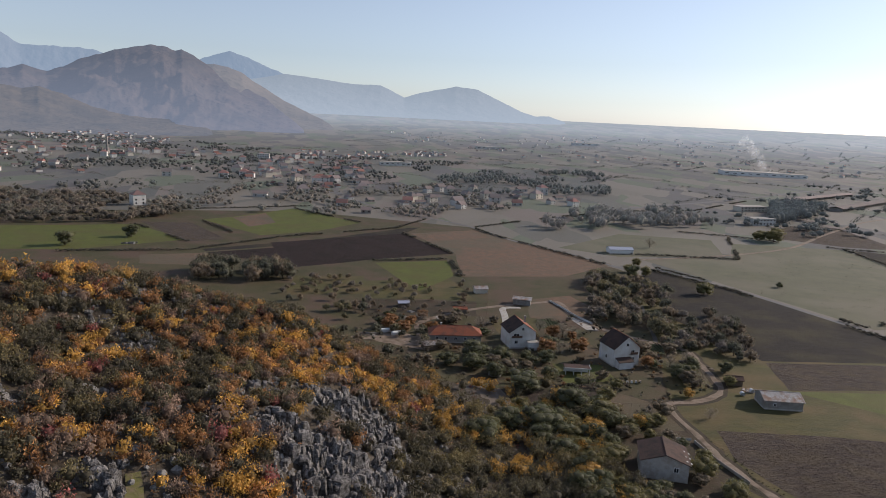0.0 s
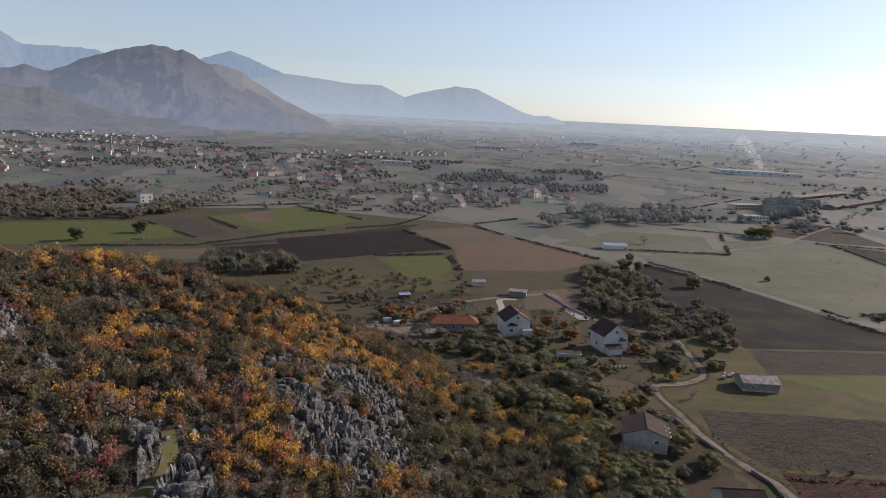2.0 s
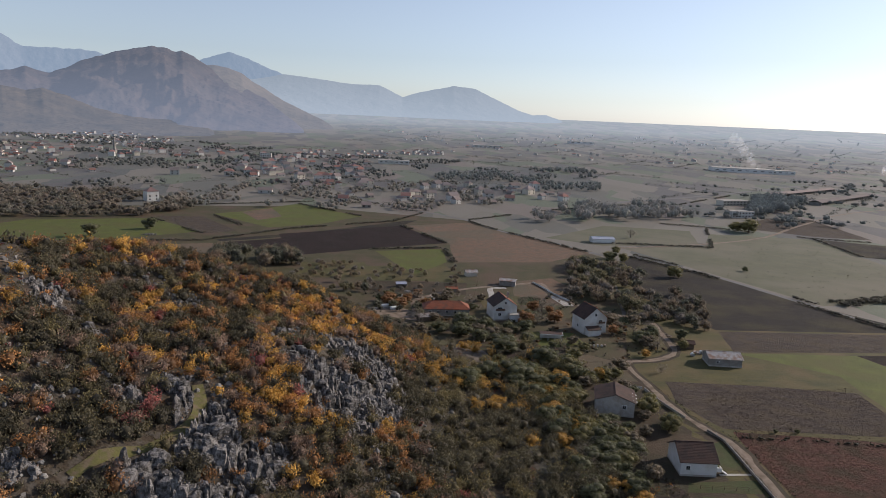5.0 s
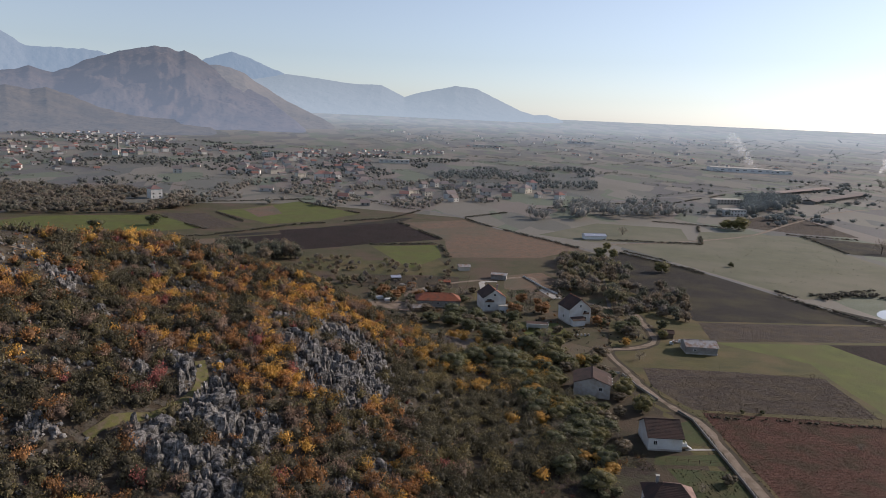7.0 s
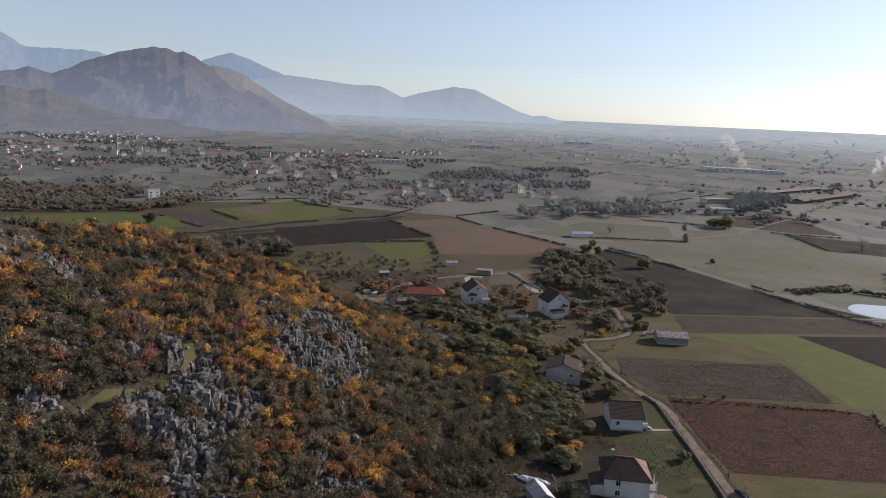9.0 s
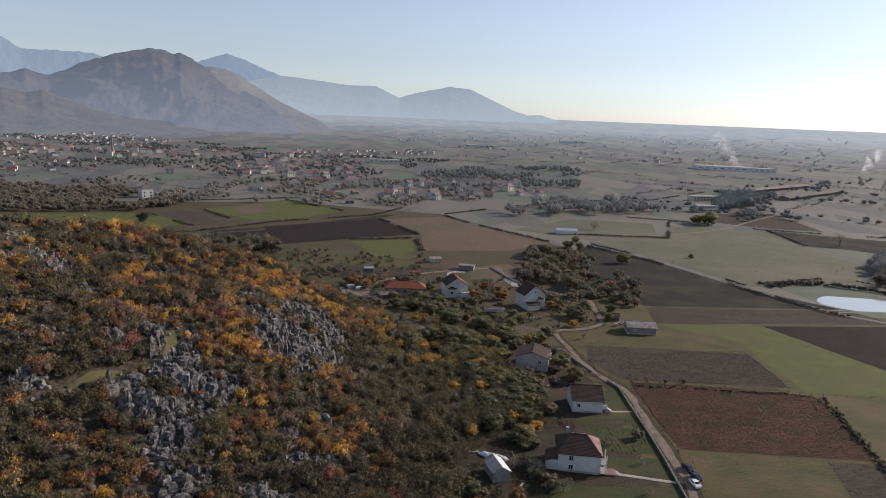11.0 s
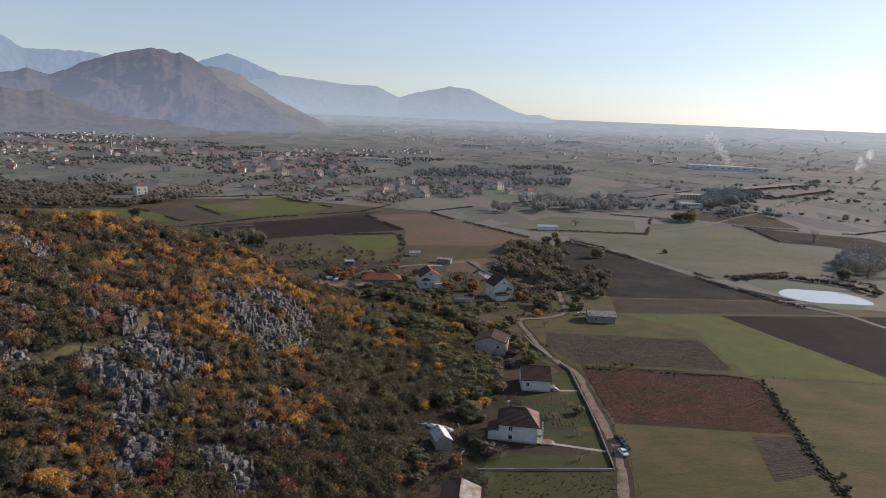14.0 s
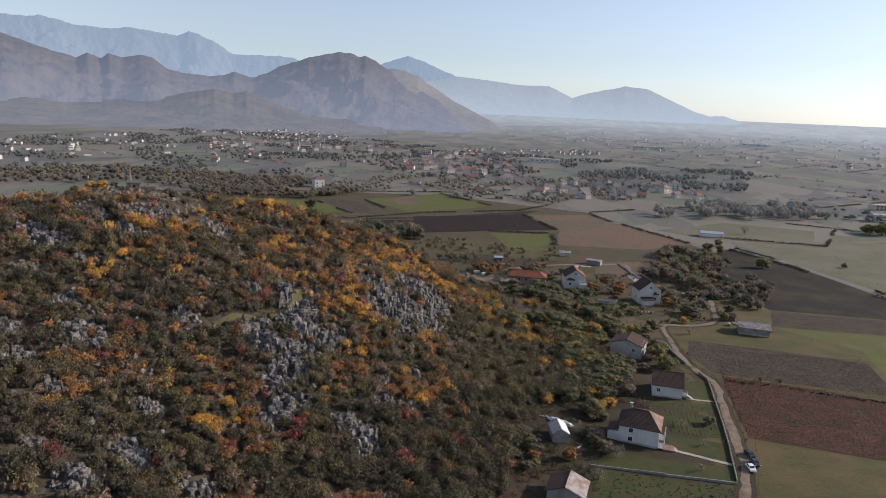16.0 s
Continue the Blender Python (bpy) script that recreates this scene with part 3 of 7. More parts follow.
field("field", ((204, 241), (300, 248), (300, 200), (252, 110), (236, 155)), M["plough_dark"], "dark freshly ploughed field", 0.07)
field("field", ((150, 241), (280, 250), (270, 274), (156, 271)), M["plough"], "grey-brown tilled strip")
field("field", ((156, 273), (266, 277), (234, 322), (205, 396), (172, 452), (158, 440), (140, 330)), M["plough_grey"], "dark grey harrowed field")
field("field", ((106, 108), (170, 103), (162, 66), (158, 30), (102, 30), (105, 85)), M["grass_dull"], "yellowing green pasture beside the lane")
field("field", ((154, 103), (170, 102), (164, 80), (146, 74), (150, 90)), M["plough"], "bare brown patch in pasture", 0.09)
field("field", ((-94, 494), (0, 556), (36, 479), (-18, 449), (-42, 431), (-70, 419)), M["plough_dark"], "dark ploughed field below the village")
field("field", ((-127, 450), (-64, 491), (-38, 435), (-64, 417), (-89, 431)), M["plough_dark"], "dark red-brown ploughed strip", 0.065)
field("field", ((-133, 461), (-64, 514), (-1, 581), (14, 591), (-1, 553), (-65, 497), (-128, 454)), M["plough_grey"], "grey fallow strip along the field road", 0.05)
field("field", ((-163, 434), (-127, 449), (-120, 412), (-153, 408)), M["stubble"], "olive stubble strip behind the hill", 0.05)
field("field", ((6, 558), (61, 588), (107, 515), (146, 464), (104, 420), (38, 409), (38, 479)), M["stubble"], "orange-brown stubble field")
field("field", ((-16, 439), (31, 455), (33, 409), (12, 370), (-2, 403)), M["grass"], "small bright green meadow")
field("field", ((-298, 519), (-210, 548), (-153, 492), (-210, 439), (-340, 425)), M["grass"], "green pasture below the wood")
field("field", ((-212, 562), (-173, 567), (-127, 500), (-150, 484)), M["plough"], "violet-brown ploughed strip")
field("field", ((-171, 586), (-151, 605), (-109, 675), (-38, 603), (-69, 550), (-107, 522)), M["grass"], "green meadow beyond the lane")
field("field", ((-149, 603), (-128, 637), (-108, 584), (-124, 558)), M["stubble"], "brown patch in meadow", 0.09)
field("field", ((160, 492), (246, 510), (268, 586), (190, 600), (120, 520)), M["grass_pale"], "grey-green grazed field beside the barn", 0.05)
field("field", ((210, 398), (240, 325), (262, 330), (320, 345), (363, 400), (363, 478), (373, 562), (280, 572), (250, 508), (172, 488)), M["grass_pale"], "pale grazed pasture")
field("field", ((325, 621), (403, 701), (450, 698), (433, 569), (384, 578)), M["plough"], "brown ploughed field beyond the pasture")
field("field", ((376, 562), (470, 520), (480, 400), (393, 471), (367, 480)), M["plough_grey"], "brown-grey fallow field")


def ribbon(name, pts, width, material, label, lift=0.1, wobble=0.3, kind="structure", category="road"):
    """A road along points, smoothed, with uneven edges."""
    P = [Vector((*p, 0)) for p in pts]
    fine = []
    for i in range(len(P) - 1):
        p0, p1, p2, p3 = P[max(i - 1, 0)], P[i], P[i + 1], P[min(i + 2, len(P) - 1)]
        n = max(2, int((p2 - p1).length / 3))
        for k in range(n):
            t = k / n
            fine.append(0.5 * (2 * p1 + (p2 - p0) * t + (2 * p0 - 5 * p1 + 4 * p2 - p3) * t * t + (3 * p1 - p0 - 3 * p2 + p3) * t ** 3))
    fine.append(P[-1])
    verts, faces = [], []
    for i, p in enumerate(fine):
        d = (fine[min(i + 1, len(fine) - 1)] - fine[max(i - 1, 0)]).normalized()
        side = Vector((-d.y, d.x, 0))
        for k, s in enumerate((-1, -0.35, 0.35, 1)):
            w = width / 2 * s + (noise.noise((p.x * 0.2, p.y * 0.2, s * 5)) * wobble if abs(s) == 1 else 0)
            q = p + side * w
            verts.append((q.x, q.y, on_land(q.x, q.y, lift + (0.05 if abs(s) < 1 else 0))))
        if i:
            for k in range(3):
                a = (i - 1) * 4 + k
                faces.append((a + 1, a, a + 4, a + 5))
    return tagged(new(name, mesh_of(name, verts, faces, material, smooth=True)), label, category, kind=kind)


ribbon("verge", ((100, 20), (101, 45), (101, 63), (103, 72), (106, 85), (107.5, 95), (107.5, 105), (108, 116), (108.5, 130), (109, 143), (109.5, 153), (107, 160), (103, 170), (100, 182), (98.5, 200), (97, 214), (97, 223), (100, 226), (107, 227), (118, 233), (124, 242), (126, 259), (128, 282)), 5.6, M["earth_grass"], "worn earth verge of the gravel lane", 0.08, 1.0)
ribbon("road", ((100, 20), (101, 45), (101, 63), (103, 72), (106, 85), (107.5, 95), (107.5, 105), (108, 116), (108.5, 130), (109, 143), (109.5, 153), (107, 160), (103, 170), (100, 182), (98.5, 200), (97, 214), (97, 223), (100, 226), (107, 227), (118, 233), (124, 242), (126, 259), (128, 282)), 2.7, M["gravel"], "pale gravel lane past the houses", 0.12, 0.9)
ribbon("road", ((-300, 1180), (-190, 1000), (-80, 809), (-21, 690), (18, 652), (55, 611), (85, 548), (121, 500), (138, 470), (152, 450), (170, 452), (204, 399), (233, 325), (258, 271), (277, 250), (284, 228), (300, 190), (330, 120)), 3.8, M["asphalt"], "narrow grey road across the plain", 0.12)
pv = []
for k in range(48):
    a = 2 * math.pi * k / 48
    lo, hi = 0.2, 2.0
    for _ in range(20):
        mid = (lo + hi) / 2
        if float(pond_edge(POND[0] + 31 * mid * math.cos(a), POND[1] + 31 * mid * math.sin(a))) < 1.0:
            lo = mid
        else:
            hi = mid
    pv.append((POND[0] + 31 * lo * math.cos(a), POND[1] + 31 * lo * math.sin(a), on_land(POND[0], POND[1]) + 1.15))
tagged(new("water", mesh_of("water", pv, [tuple(range(48))], water)), "still pale pond reflecting the sky", "pond", kind="structure")

# ---- vegetation ----
RNG = np.random.default_rng(7)
GREEN, OLIVE, RUST, YELLOW, BROWN, RED = (0.1, 0.087, 0.052), (0.165, 0.134, 0.062), (0.33, 0.165, 0.064), (0.57, 0.33, 0.076), (0.23, 0.155, 0.11), (0.27, 0.09, 0.075)


ico = bmesh.new()
bmesh.ops.create_icosphere(ico, subdivisions=1, radius=1)
ICO_V, ICO_F = np.array([v.co[:] for v in ico.verts]), np.array([[v.index for v in f.verts] for f in ico.faces])
ico.free()


# twig brown that also paints the shade inside shrubs and crowns
TWIG_SHADE = np.array((0.05, 0.042, 0.035))


def leaves(name, centres, radii, counts, sizes, tints, material, flat=0.8, core=0.45, inner=0.0, loose=0.6, lobes=1, up=0.6, slim=0.5, vary=0.16, twig_shade=0.5):
    """One mesh of many small leaf sprays in the shells of uneven blobs, each blob of a few lobes round a twiggy heart
    darkened as inner shade.
    """
    centres, radii, tints = np.asarray(centres, float), np.asarray(radii, float), np.asarray(tints, float)
    counts, sizes = np.asarray(counts, int), np.asarray(sizes, float)
    hearts, heart_r, heart_t = centres, radii, tints
    if lobes > 1:
        N = len(centres)
        a = RNG.random((N, 1)) * 6.28 + np.arange(lobes)[None] * 6.28 / lobes + RNG.normal(0, 0.35, (N, lobes))
        q = RNG.uniform(0.3, 0.62, (N, lobes))
        off = np.stack([np.cos(a) * q, np.sin(a) * q, RNG.uniform(-0.3, 0.42, (N, lobes))], -1)
        centres = (centres[:, None] + off * radii[:, None]).reshape(-1, 3)
        radii = (radii[:, None] * RNG.uniform(0.46, 0.72, (N, lobes, 1)) * np.array((1, 1, 1.12))).reshape(-1, 3)
        tints = (tints[:, None] * RNG.uniform(0.76, 1.26, (N, lobes, 1))).reshape(-1, 3)
        counts, sizes = np.repeat(np.maximum(counts // lobes, 3), lobes), np.repeat(sizes, lobes)
    N, T = len(centres), int(counts.sum())
    own = np.repeat(np.arange(N), counts)
    d = RNG.normal(size=(T, 3))
    d /= np.linalg.norm(d, axis=1)[:, None]
    low = (d[:, 2] < -0.15) & (RNG.random(T) < flat)
    d[low, 2] *= -1
    ph = RNG.random((N, 3)) * 6.28
    az = np.arctan2(d[:, 1], d[:, 0])
    lob = 1 + 0.2 * np.sin(3 * az + ph[own, 0]) + 0.14 * np.sin(5 * d[:, 2] * 2 + 2 * az + ph[own, 1])
    r = (core + (1 - core) * np.sqrt(RNG.random(T))) * lob
    c = centres[own] + d * r[:, None] * radii[own] + RNG.normal(size=(T, 3)) * (0.08 * loose * radii[own])
    u = d * 0.1 + np.array((0, 0, up)) + RNG.normal(size=(T, 3)) * loose
    u /= np.linalg.norm(u, axis=1)[:, None]
    w = np.cross(u, d + RNG.normal(size=(T, 3)) * loose * 0.8)
    w /= np.linalg.norm(w, axis=1)[:, None]
    s = sizes[own] * RNG.uniform(0.55, 1.3, T)
    u, w = u * s[:, None], w * (s * slim)[:, None]
    v = np.stack([c - u * 0.4 - w * 0.5, c - u * 0.4 + w * 0.5, c + u * 0.6], 1).reshape(-1, 3)
    me = bpy.data.meshes.new(name)
    shade = np.repeat(tints[own] * RNG.uniform(1 - vary, 1 + vary, (T, 1)), 3, 0)
    index, starts = np.arange(3 * T), np.arange(0, 3 * T, 3)
    if inner:  # the dense twiggy heart of each blob, inner shade put into its colour
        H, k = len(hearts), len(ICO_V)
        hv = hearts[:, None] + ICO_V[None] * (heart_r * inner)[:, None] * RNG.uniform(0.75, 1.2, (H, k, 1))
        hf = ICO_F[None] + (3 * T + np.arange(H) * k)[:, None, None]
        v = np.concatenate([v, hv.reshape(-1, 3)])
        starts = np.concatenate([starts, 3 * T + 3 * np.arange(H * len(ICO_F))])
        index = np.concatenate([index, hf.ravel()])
        shade = np.concatenate([shade, np.repeat(heart_t * (1 - twig_shade) + TWIG_SHADE * twig_shade * 0.7, k, 0) * RNG.uniform(0.7, 1.2, (H * k, 1))])
    me.vertices.add(len(v))
    me.vertices.foreach_set("co", v.astype(np.float32).ravel())
    me.loops.add(len(index))
    me.loops.foreach_set("vertex_index", index.astype(np.int32))
    me.polygons.add(len(starts))
    me.polygons.foreach_set("loop_start", starts.astype(np.int32))
    col = me.attributes.new("tint", "FLOAT_COLOR", "POINT")
    rgba = np.concatenate([shade, np.ones((len(shade), 1))], 1)
    col.data.foreach_set("color", rgba.astype(np.float32).ravel())
    me.materials.append(material)
    me.update(calc_edges=True)
    me.validate()
    return me


def patchy(x, y, f, seed):
    return np.array([noise.noise((a * f, b * f, seed)) for a, b in zip(x, y)])


# limestone outcrops on the hill: centre, spread along x and y, number of blocks, largest block
OUTCROPS = ((-17, 137, 6.9, 6.9, 28, 3.2), (-11, 161, 8.7, 6.9, 38, 3.2), (-4, 169, 8.7, 6.9, 38, 3.2), (2, 158, 6.9, 8.7, 38, 3.4), (-5, 140, 8.7, 8.7, 46, 3.6), (-11, 130, 6.9, 8.7, 33, 3.6), (-5, 125, 6.9, 6.9, 33, 4.6), (2, 141, 6.9, 6.9, 30, 3.4),
            (-42, 111, 5.8, 4.3, 26, 3.2), (-38, 105, 4.3, 4.3, 21, 3.2), (-32, 106, 4.3, 5.8, 26, 3.2), (-32, 99, 7.2, 5.8, 40, 4), (-32, 94, 5.8, 4.3, 28, 3.8), (-28, 95, 4.3, 4.3, 21, 4), (-40, 84, 5, 4, 24, 5.4), (-35, 81.5, 4.3, 4.8, 24, 5.2),
            (-29, 80, 5.8, 5.8, 36, 4.2), (-25, 76, 5.8, 5.8, 31, 4), (-20, 100, 5, 4.3, 21, 3.6), (-21, 93, 3.6, 3.6, 16, 4.2), (-24, 86, 4.3, 4.3, 16, 3.2), (-25, 149, 5, 2.5, 18, 2.2), (7, 103, 3, 3, 16, 2.6), (1, 90, 4, 3, 18, 2.6),
            (-50, 103, 4, 3, 20, 2.6), (-79, 130, 5, 4, 24, 2.6), (-57, 165, 5, 4, 20, 2.2), (-67, 168, 4, 3, 16, 2.2), (-68, 185, 5, 4, 20, 2.4), (-60, 77, 4, 3, 14, 2.4), (-183, 469, 6, 3, 20, 2), (-67, 125, 4, 3, 14, 2.2),
            (-3, 64, 5, 4, 36, 3.6), (3, 64, 4, 4, 26, 3), (5, 57, 5, 4, 24, 2.6), (-19, 60, 5, 4, 30, 3.4), (-20, 55, 4, 4, 24, 3.4), (-26, 67, 4, 6, 30, 3.6), (-16, 66, 4, 3, 18, 2.6), (3, 82, 3, 4, 18, 2.2),
            (9, 82, 4, 3, 14, 2), (-83, 137, 6, 4, 28, 2.4), (-123, 89, 6, 4, 34, 2.8), (-97, 104, 7, 4, 26, 2.4), (-112, 86, 6, 4, 24, 2.4), (-107, 70, 6, 4, 30, 2.6), (-97, 83, 5, 4, 20, 2.2), (-89, 63, 5, 4, 30, 2.8),
            (-76, 54, 6, 5, 48, 3.2), (-80, 37, 5, 4, 30, 3), (-91, 46, 4, 4, 22, 2.8), (-67, 32, 3, 3, 16, 3.2), (-47, 40, 4, 3, 20, 2.2), (-57, 14, 3, 4, 24, 3.4), (-41, 24, 5, 4, 26, 3.2), (-44, 11, 5, 4, 34, 2.8),
            (-23, 23, 5, 4, 28, 2.8), (-116, 107, 8, 4, 30, 2.4), (-103, 117, 7, 5, 30, 2.4), (-92, 124, 6, 4, 20, 2.2), (-102, 127, 5, 3, 16, 1.8), (-72, 204, 6, 4, 26, 2.6), (-18, 215, 6, 3, 24, 2.4), (-7, 212, 4, 3, 16, 2.2),
            (5, 220, 3, 3, 12, 2.2), (-60, 212, 5, 3, 18, 2.2), (-72, 204, 5, 4, 20, 2.4))


def near_rock(x, y, grow=1.0):
    m = np.zeros(np.broadcast(x, y).shape, bool)
    for cx, cy, sx, sy, n, big in OUTCROPS:
        m |= ((x - cx) / (sx * grow)) ** 2 + ((y - cy) / (sy * grow)) ** 2 < 1
    return m


PATH_ON_HILL = ((-39.1, 114), (-36.4, 107.7), (-36.2, 102.2), (-38, 97.4), (-40.9, 92.6), (-43.4, 89.4), (-47.8, 85), (-51.4, 79.7))


def near_path(x, y, w):
    m = np.zeros(np.broadcast(x, y).shape, bool)
    for (ax, ay), (bx, by) in zip(PATH_ON_HILL, PATH_ON_HILL[1:]):
        t = np.clip(((x - ax) * (bx - ax) + (y - ay) * (by - ay)) / ((bx - ax) ** 2 + (by - ay) ** 2), 0, 1)
        m |= np.hypot(x - ax - t * (bx - ax), y - ay - t * (by - ay)) < w
    return m


def hill_tints(x, y):
    """A leaf colour for each shrub: dark evergreens with drifts of rust and yellow."""
    n = len(x)
    p = 0.08 + 0.8 * RNG.random(n) + 0.46 * patchy(x, y, 0.03, 5.0) + 0.6 * patchy(x, y, 0.13, 9.0)
    low = np.clip((18 - smooth_hill(x, y)) / 18, 0, 1)
    # x < -42 terms: the near west slope's shade put into darker leaf colours
    p -= 0.22 * low + 0.3 * low * (y < 175) + 0.16 * ((x < -42) & (y < 70)) + 0.08 * ((x < -42) & (y >= 70) & (y < 110))
    pal = np.array([GREEN, OLIVE, BROWN, RUST, YELLOW, RED])
    pick = np.select([p < 0.39, p < 0.55, p < 0.66, p < 0.86, p < 1.18], [0, 1, 2, 3, 4], 3)
    pick[RNG.random(n) < 0.02] = 5
    return pal[pick] * RNG.uniform(0.68, 1.38, (n, 1)), pick


sx, sy = np.meshgrid(np.arange(-235, 84, 2.5), np.arange(-70, 270, 2.5))
sx, sy = sx.ravel() + RNG.uniform(-2, 2, sx.size), sy.ravel() + RNG.uniform(-2, 2, sx.size)
sh = smooth_hill(sx, sy)
rag = 7 * patchy(sx, sy, 0.06, 4.0)
belt = (sx > 20) & (sx < 70 + rag) & (sy > 116 + rag) & (sy < 236 + rag)
keep = ((sh > 1.3) | belt) & ~(near_rock(sx, sy, 1.0) & (RNG.random(sx.size) < 0.95)) & ~near_path(sx, sy, 2.2) & (RNG.random(sx.size) < 0.93)
keep &= ~((sx > 44 + rag * 0.5) & (sy < 114 + rag)) & ~((sx > 64 + rag) & (sy < 165)) & ~((sy > 242) & (sx > -20)) & ~(np.hypot(sx - 79, sy - 178) < 10)
inbelt = (sx > 14) & (sy > 112) & (sh < 9)
keep &= ~(inbelt & (RNG.random(sx.size) < np.where(sy > 212, 0.9, np.where(sy > 190, 0.7, 0.5))))
tu, tv = (sx + 121) * 0.88 + (sy - 137) * 0.48, -(sx + 121) * 0.48 + (sy - 137) * 0.88
keep &= ~((np.abs(tu) < 30) & (tv > -26) & (tv < 14) & (RNG.random(sx.size) < np.where(tv > -12, 0.97, 0.7)))
sx, sy, sh, inbelt = sx[keep], sy[keep], sh[keep], inbelt[keep]
big = 1.3 + 0.5 * patchy(sx, sy, 0.08, 2.0) + 1.0 * RNG.random(len(sx)) ** 1.5 + 0.7 * np.clip((14 - sh) / 12, 0, 1) * RNG.random(len(sx))
big[inbelt] = RNG.uniform(1.7, 2.9, int(inbelt.sum()))
rad = np.stack([big * RNG.uniform(0.95, 1.45, len(sx)), big * RNG.uniform(0.95, 1.45, len(sx)), big * RNG.uniform(0.9, 1.5, len(sx))], 1)
tint, pick = hill_tints(sx, sy)
# the belt at the foot: round green and olive domes with a few yellow ones between
pick[inbelt] = np.select([RNG.random(int(inbelt.sum())) < np.where(sy[inbelt] < 168, 0.75, 0.38), patchy(sx[inbelt], sy[inbelt], 0.07, 3.0) > np.where(sy[inbelt] < 168, 0.3, -0.02)], [0, 4], 1)
tint[inbelt] = np.array([GREEN, OLIVE, BROWN, RUST, YELLOW, RED])[pick[inbelt]] * RNG.uniform(0.8, 1.3, (int(inbelt.sum()), 1)) * np.where(pick[inbelt] == 4, 0.75, 1.15)[:, None]
cz = land(sx, sy) + rad[:, 2] * 0.55
cen = np.stack([sx, sy, cz], 1)
crest = np.interp(sx, (-235, -150, -116, -98, -60, 0, 30, 80), (60, 95, 138, 165, 222, 236, 255, 260))
back = (sy > crest + 8) | (sx < -165) | (sy < 6)
single = (sy < 84) & (sy > 24) & (sx > -46) & (sx < 18)
single &= np.cumsum(single) <= 290
names = {0: ("evergreen_shrub_cover", "dense dark green shrubs on the hillside"), 1: ("olive_shrub_cover", "olive green shrubs on the stony hillside"), 2: ("bare_shrub_cover", "brown half-bare shrubs on the hillside"),
         3: ("rust_shrub_cover", "rust orange autumn shrubs on the hillside"), 4: ("yellow_shrub_cover", "yellow autumn shrubs on the hillside"), 5: ("red_shrub_cover", "dark red autumn shrubs on the hillside")}
for k, (nm, lab) in names.items():
    for far_side in (False, True):
        s = (pick == k) & ~single & (back == far_side) & (~back | (RNG.random(len(back)) < 0.5))
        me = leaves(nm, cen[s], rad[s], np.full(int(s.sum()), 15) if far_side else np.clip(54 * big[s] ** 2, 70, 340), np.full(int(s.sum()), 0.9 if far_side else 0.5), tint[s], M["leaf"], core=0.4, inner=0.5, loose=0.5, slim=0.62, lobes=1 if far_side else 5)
        tagged(new(nm, me), lab + (" on its far side" if far_side else ""), "shrubs", kind="stuff")

# low scrub that fills the ground between the shrubs
lx, ly = RNG.uniform(-160, 80, 10000), RNG.uniform(10, 245, 10000)
ok = (smooth_hill(lx, ly) > 1.0) & ~near_path(lx, ly, 1.6) & (ly < np.interp(lx, (-235, -150, -116, -98, -60, 0, 30, 80), (60, 95, 138, 165, 222, 236, 255, 260)) + 8)
ok &= ~(near_rock(lx, ly, 1.0) & (RNG.random(len(lx)) < 0.92))
lx, ly = lx[ok], ly[ok]
lx, ly = np.concatenate([lx, RNG.uniform(36, 84, 1500)]), np.concatenate([ly, RNG.uniform(64, 132, 1500)])
clear = ~((np.abs(lx - 54.3) < 4) & (np.abs(ly - 90.5) < 5)) & ~((lx > 66) & (ly < 122)) & ~((np.abs(lx - 58) < 7) & (np.abs(ly - 58) < 6)) & ~((np.abs(lx - 54) < 6) & (np.abs(ly - 100) < 3))
lx, ly = lx[clear], ly[clear]
lt, lp = hill_tints(lx, ly)
lr = RNG.uniform(0.45, 1.0, (len(lx), 1)) * np.array([[1.1, 1.1, 0.8]])
me = leaves("low_scrub", np.stack([lx, ly, land(lx, ly) + 0.25], 1), lr, np.full(len(lx), 20), np.full(len(lx), 0.42), lt * 0.9, M["leaf"], core=0.3)
tagged(new("low_scrub", me), "low mixed scrub and dry undergrowth on the hill", "scrub", kind="stuff")

# shrubs that stand singly on the near slope
def stems_bm(h, r):
    bm = bmesh.new()
    for k in range(4):
        a = k * 1.7 + 0.3
        tube(bm, (0, 0, -0.4), (math.cos(a) * r, math.sin(a) * r, h), 0.05, 0.02, 5)
    return bm


shrub_proto = {}
for k, (nm, lab) in enumerate((("dark green", "dark green evergreen shrub on the rocky slope"), ("olive", "olive green shrub on the rocky slope"), ("brown", "brown half-bare shrub on the rocky slope"),
                               ("rust", "rust orange autumn shrub on the rocky slope"), ("yellow", "bright yellow autumn shrub on the rocky slope"), ("red", "dark red autumn shrub on the rocky slope"))):
    colour = (GREEN, OLIVE, BROWN, RUST, YELLOW, RED)[k]
    pair = []
    for variant in range(3):
        st = bpy.data.meshes.new("stem")
        b = stems_bm(0.9, 0.5)
        b.to_mesh(st)
        b.free()
        st.materials.append(M["bark"])
        blobs = [(RNG.uniform(-0.5, 0.5), RNG.uniform(-0.5, 0.5), RNG.uniform(0.5, 1.0)) for _ in range(3)]
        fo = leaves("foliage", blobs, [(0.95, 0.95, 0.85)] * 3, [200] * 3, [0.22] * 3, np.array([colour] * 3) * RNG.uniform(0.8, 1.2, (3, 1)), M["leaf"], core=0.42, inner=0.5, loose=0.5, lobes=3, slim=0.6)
        pair.append((st, fo))
    shrub_proto[k] = (pair, lab)
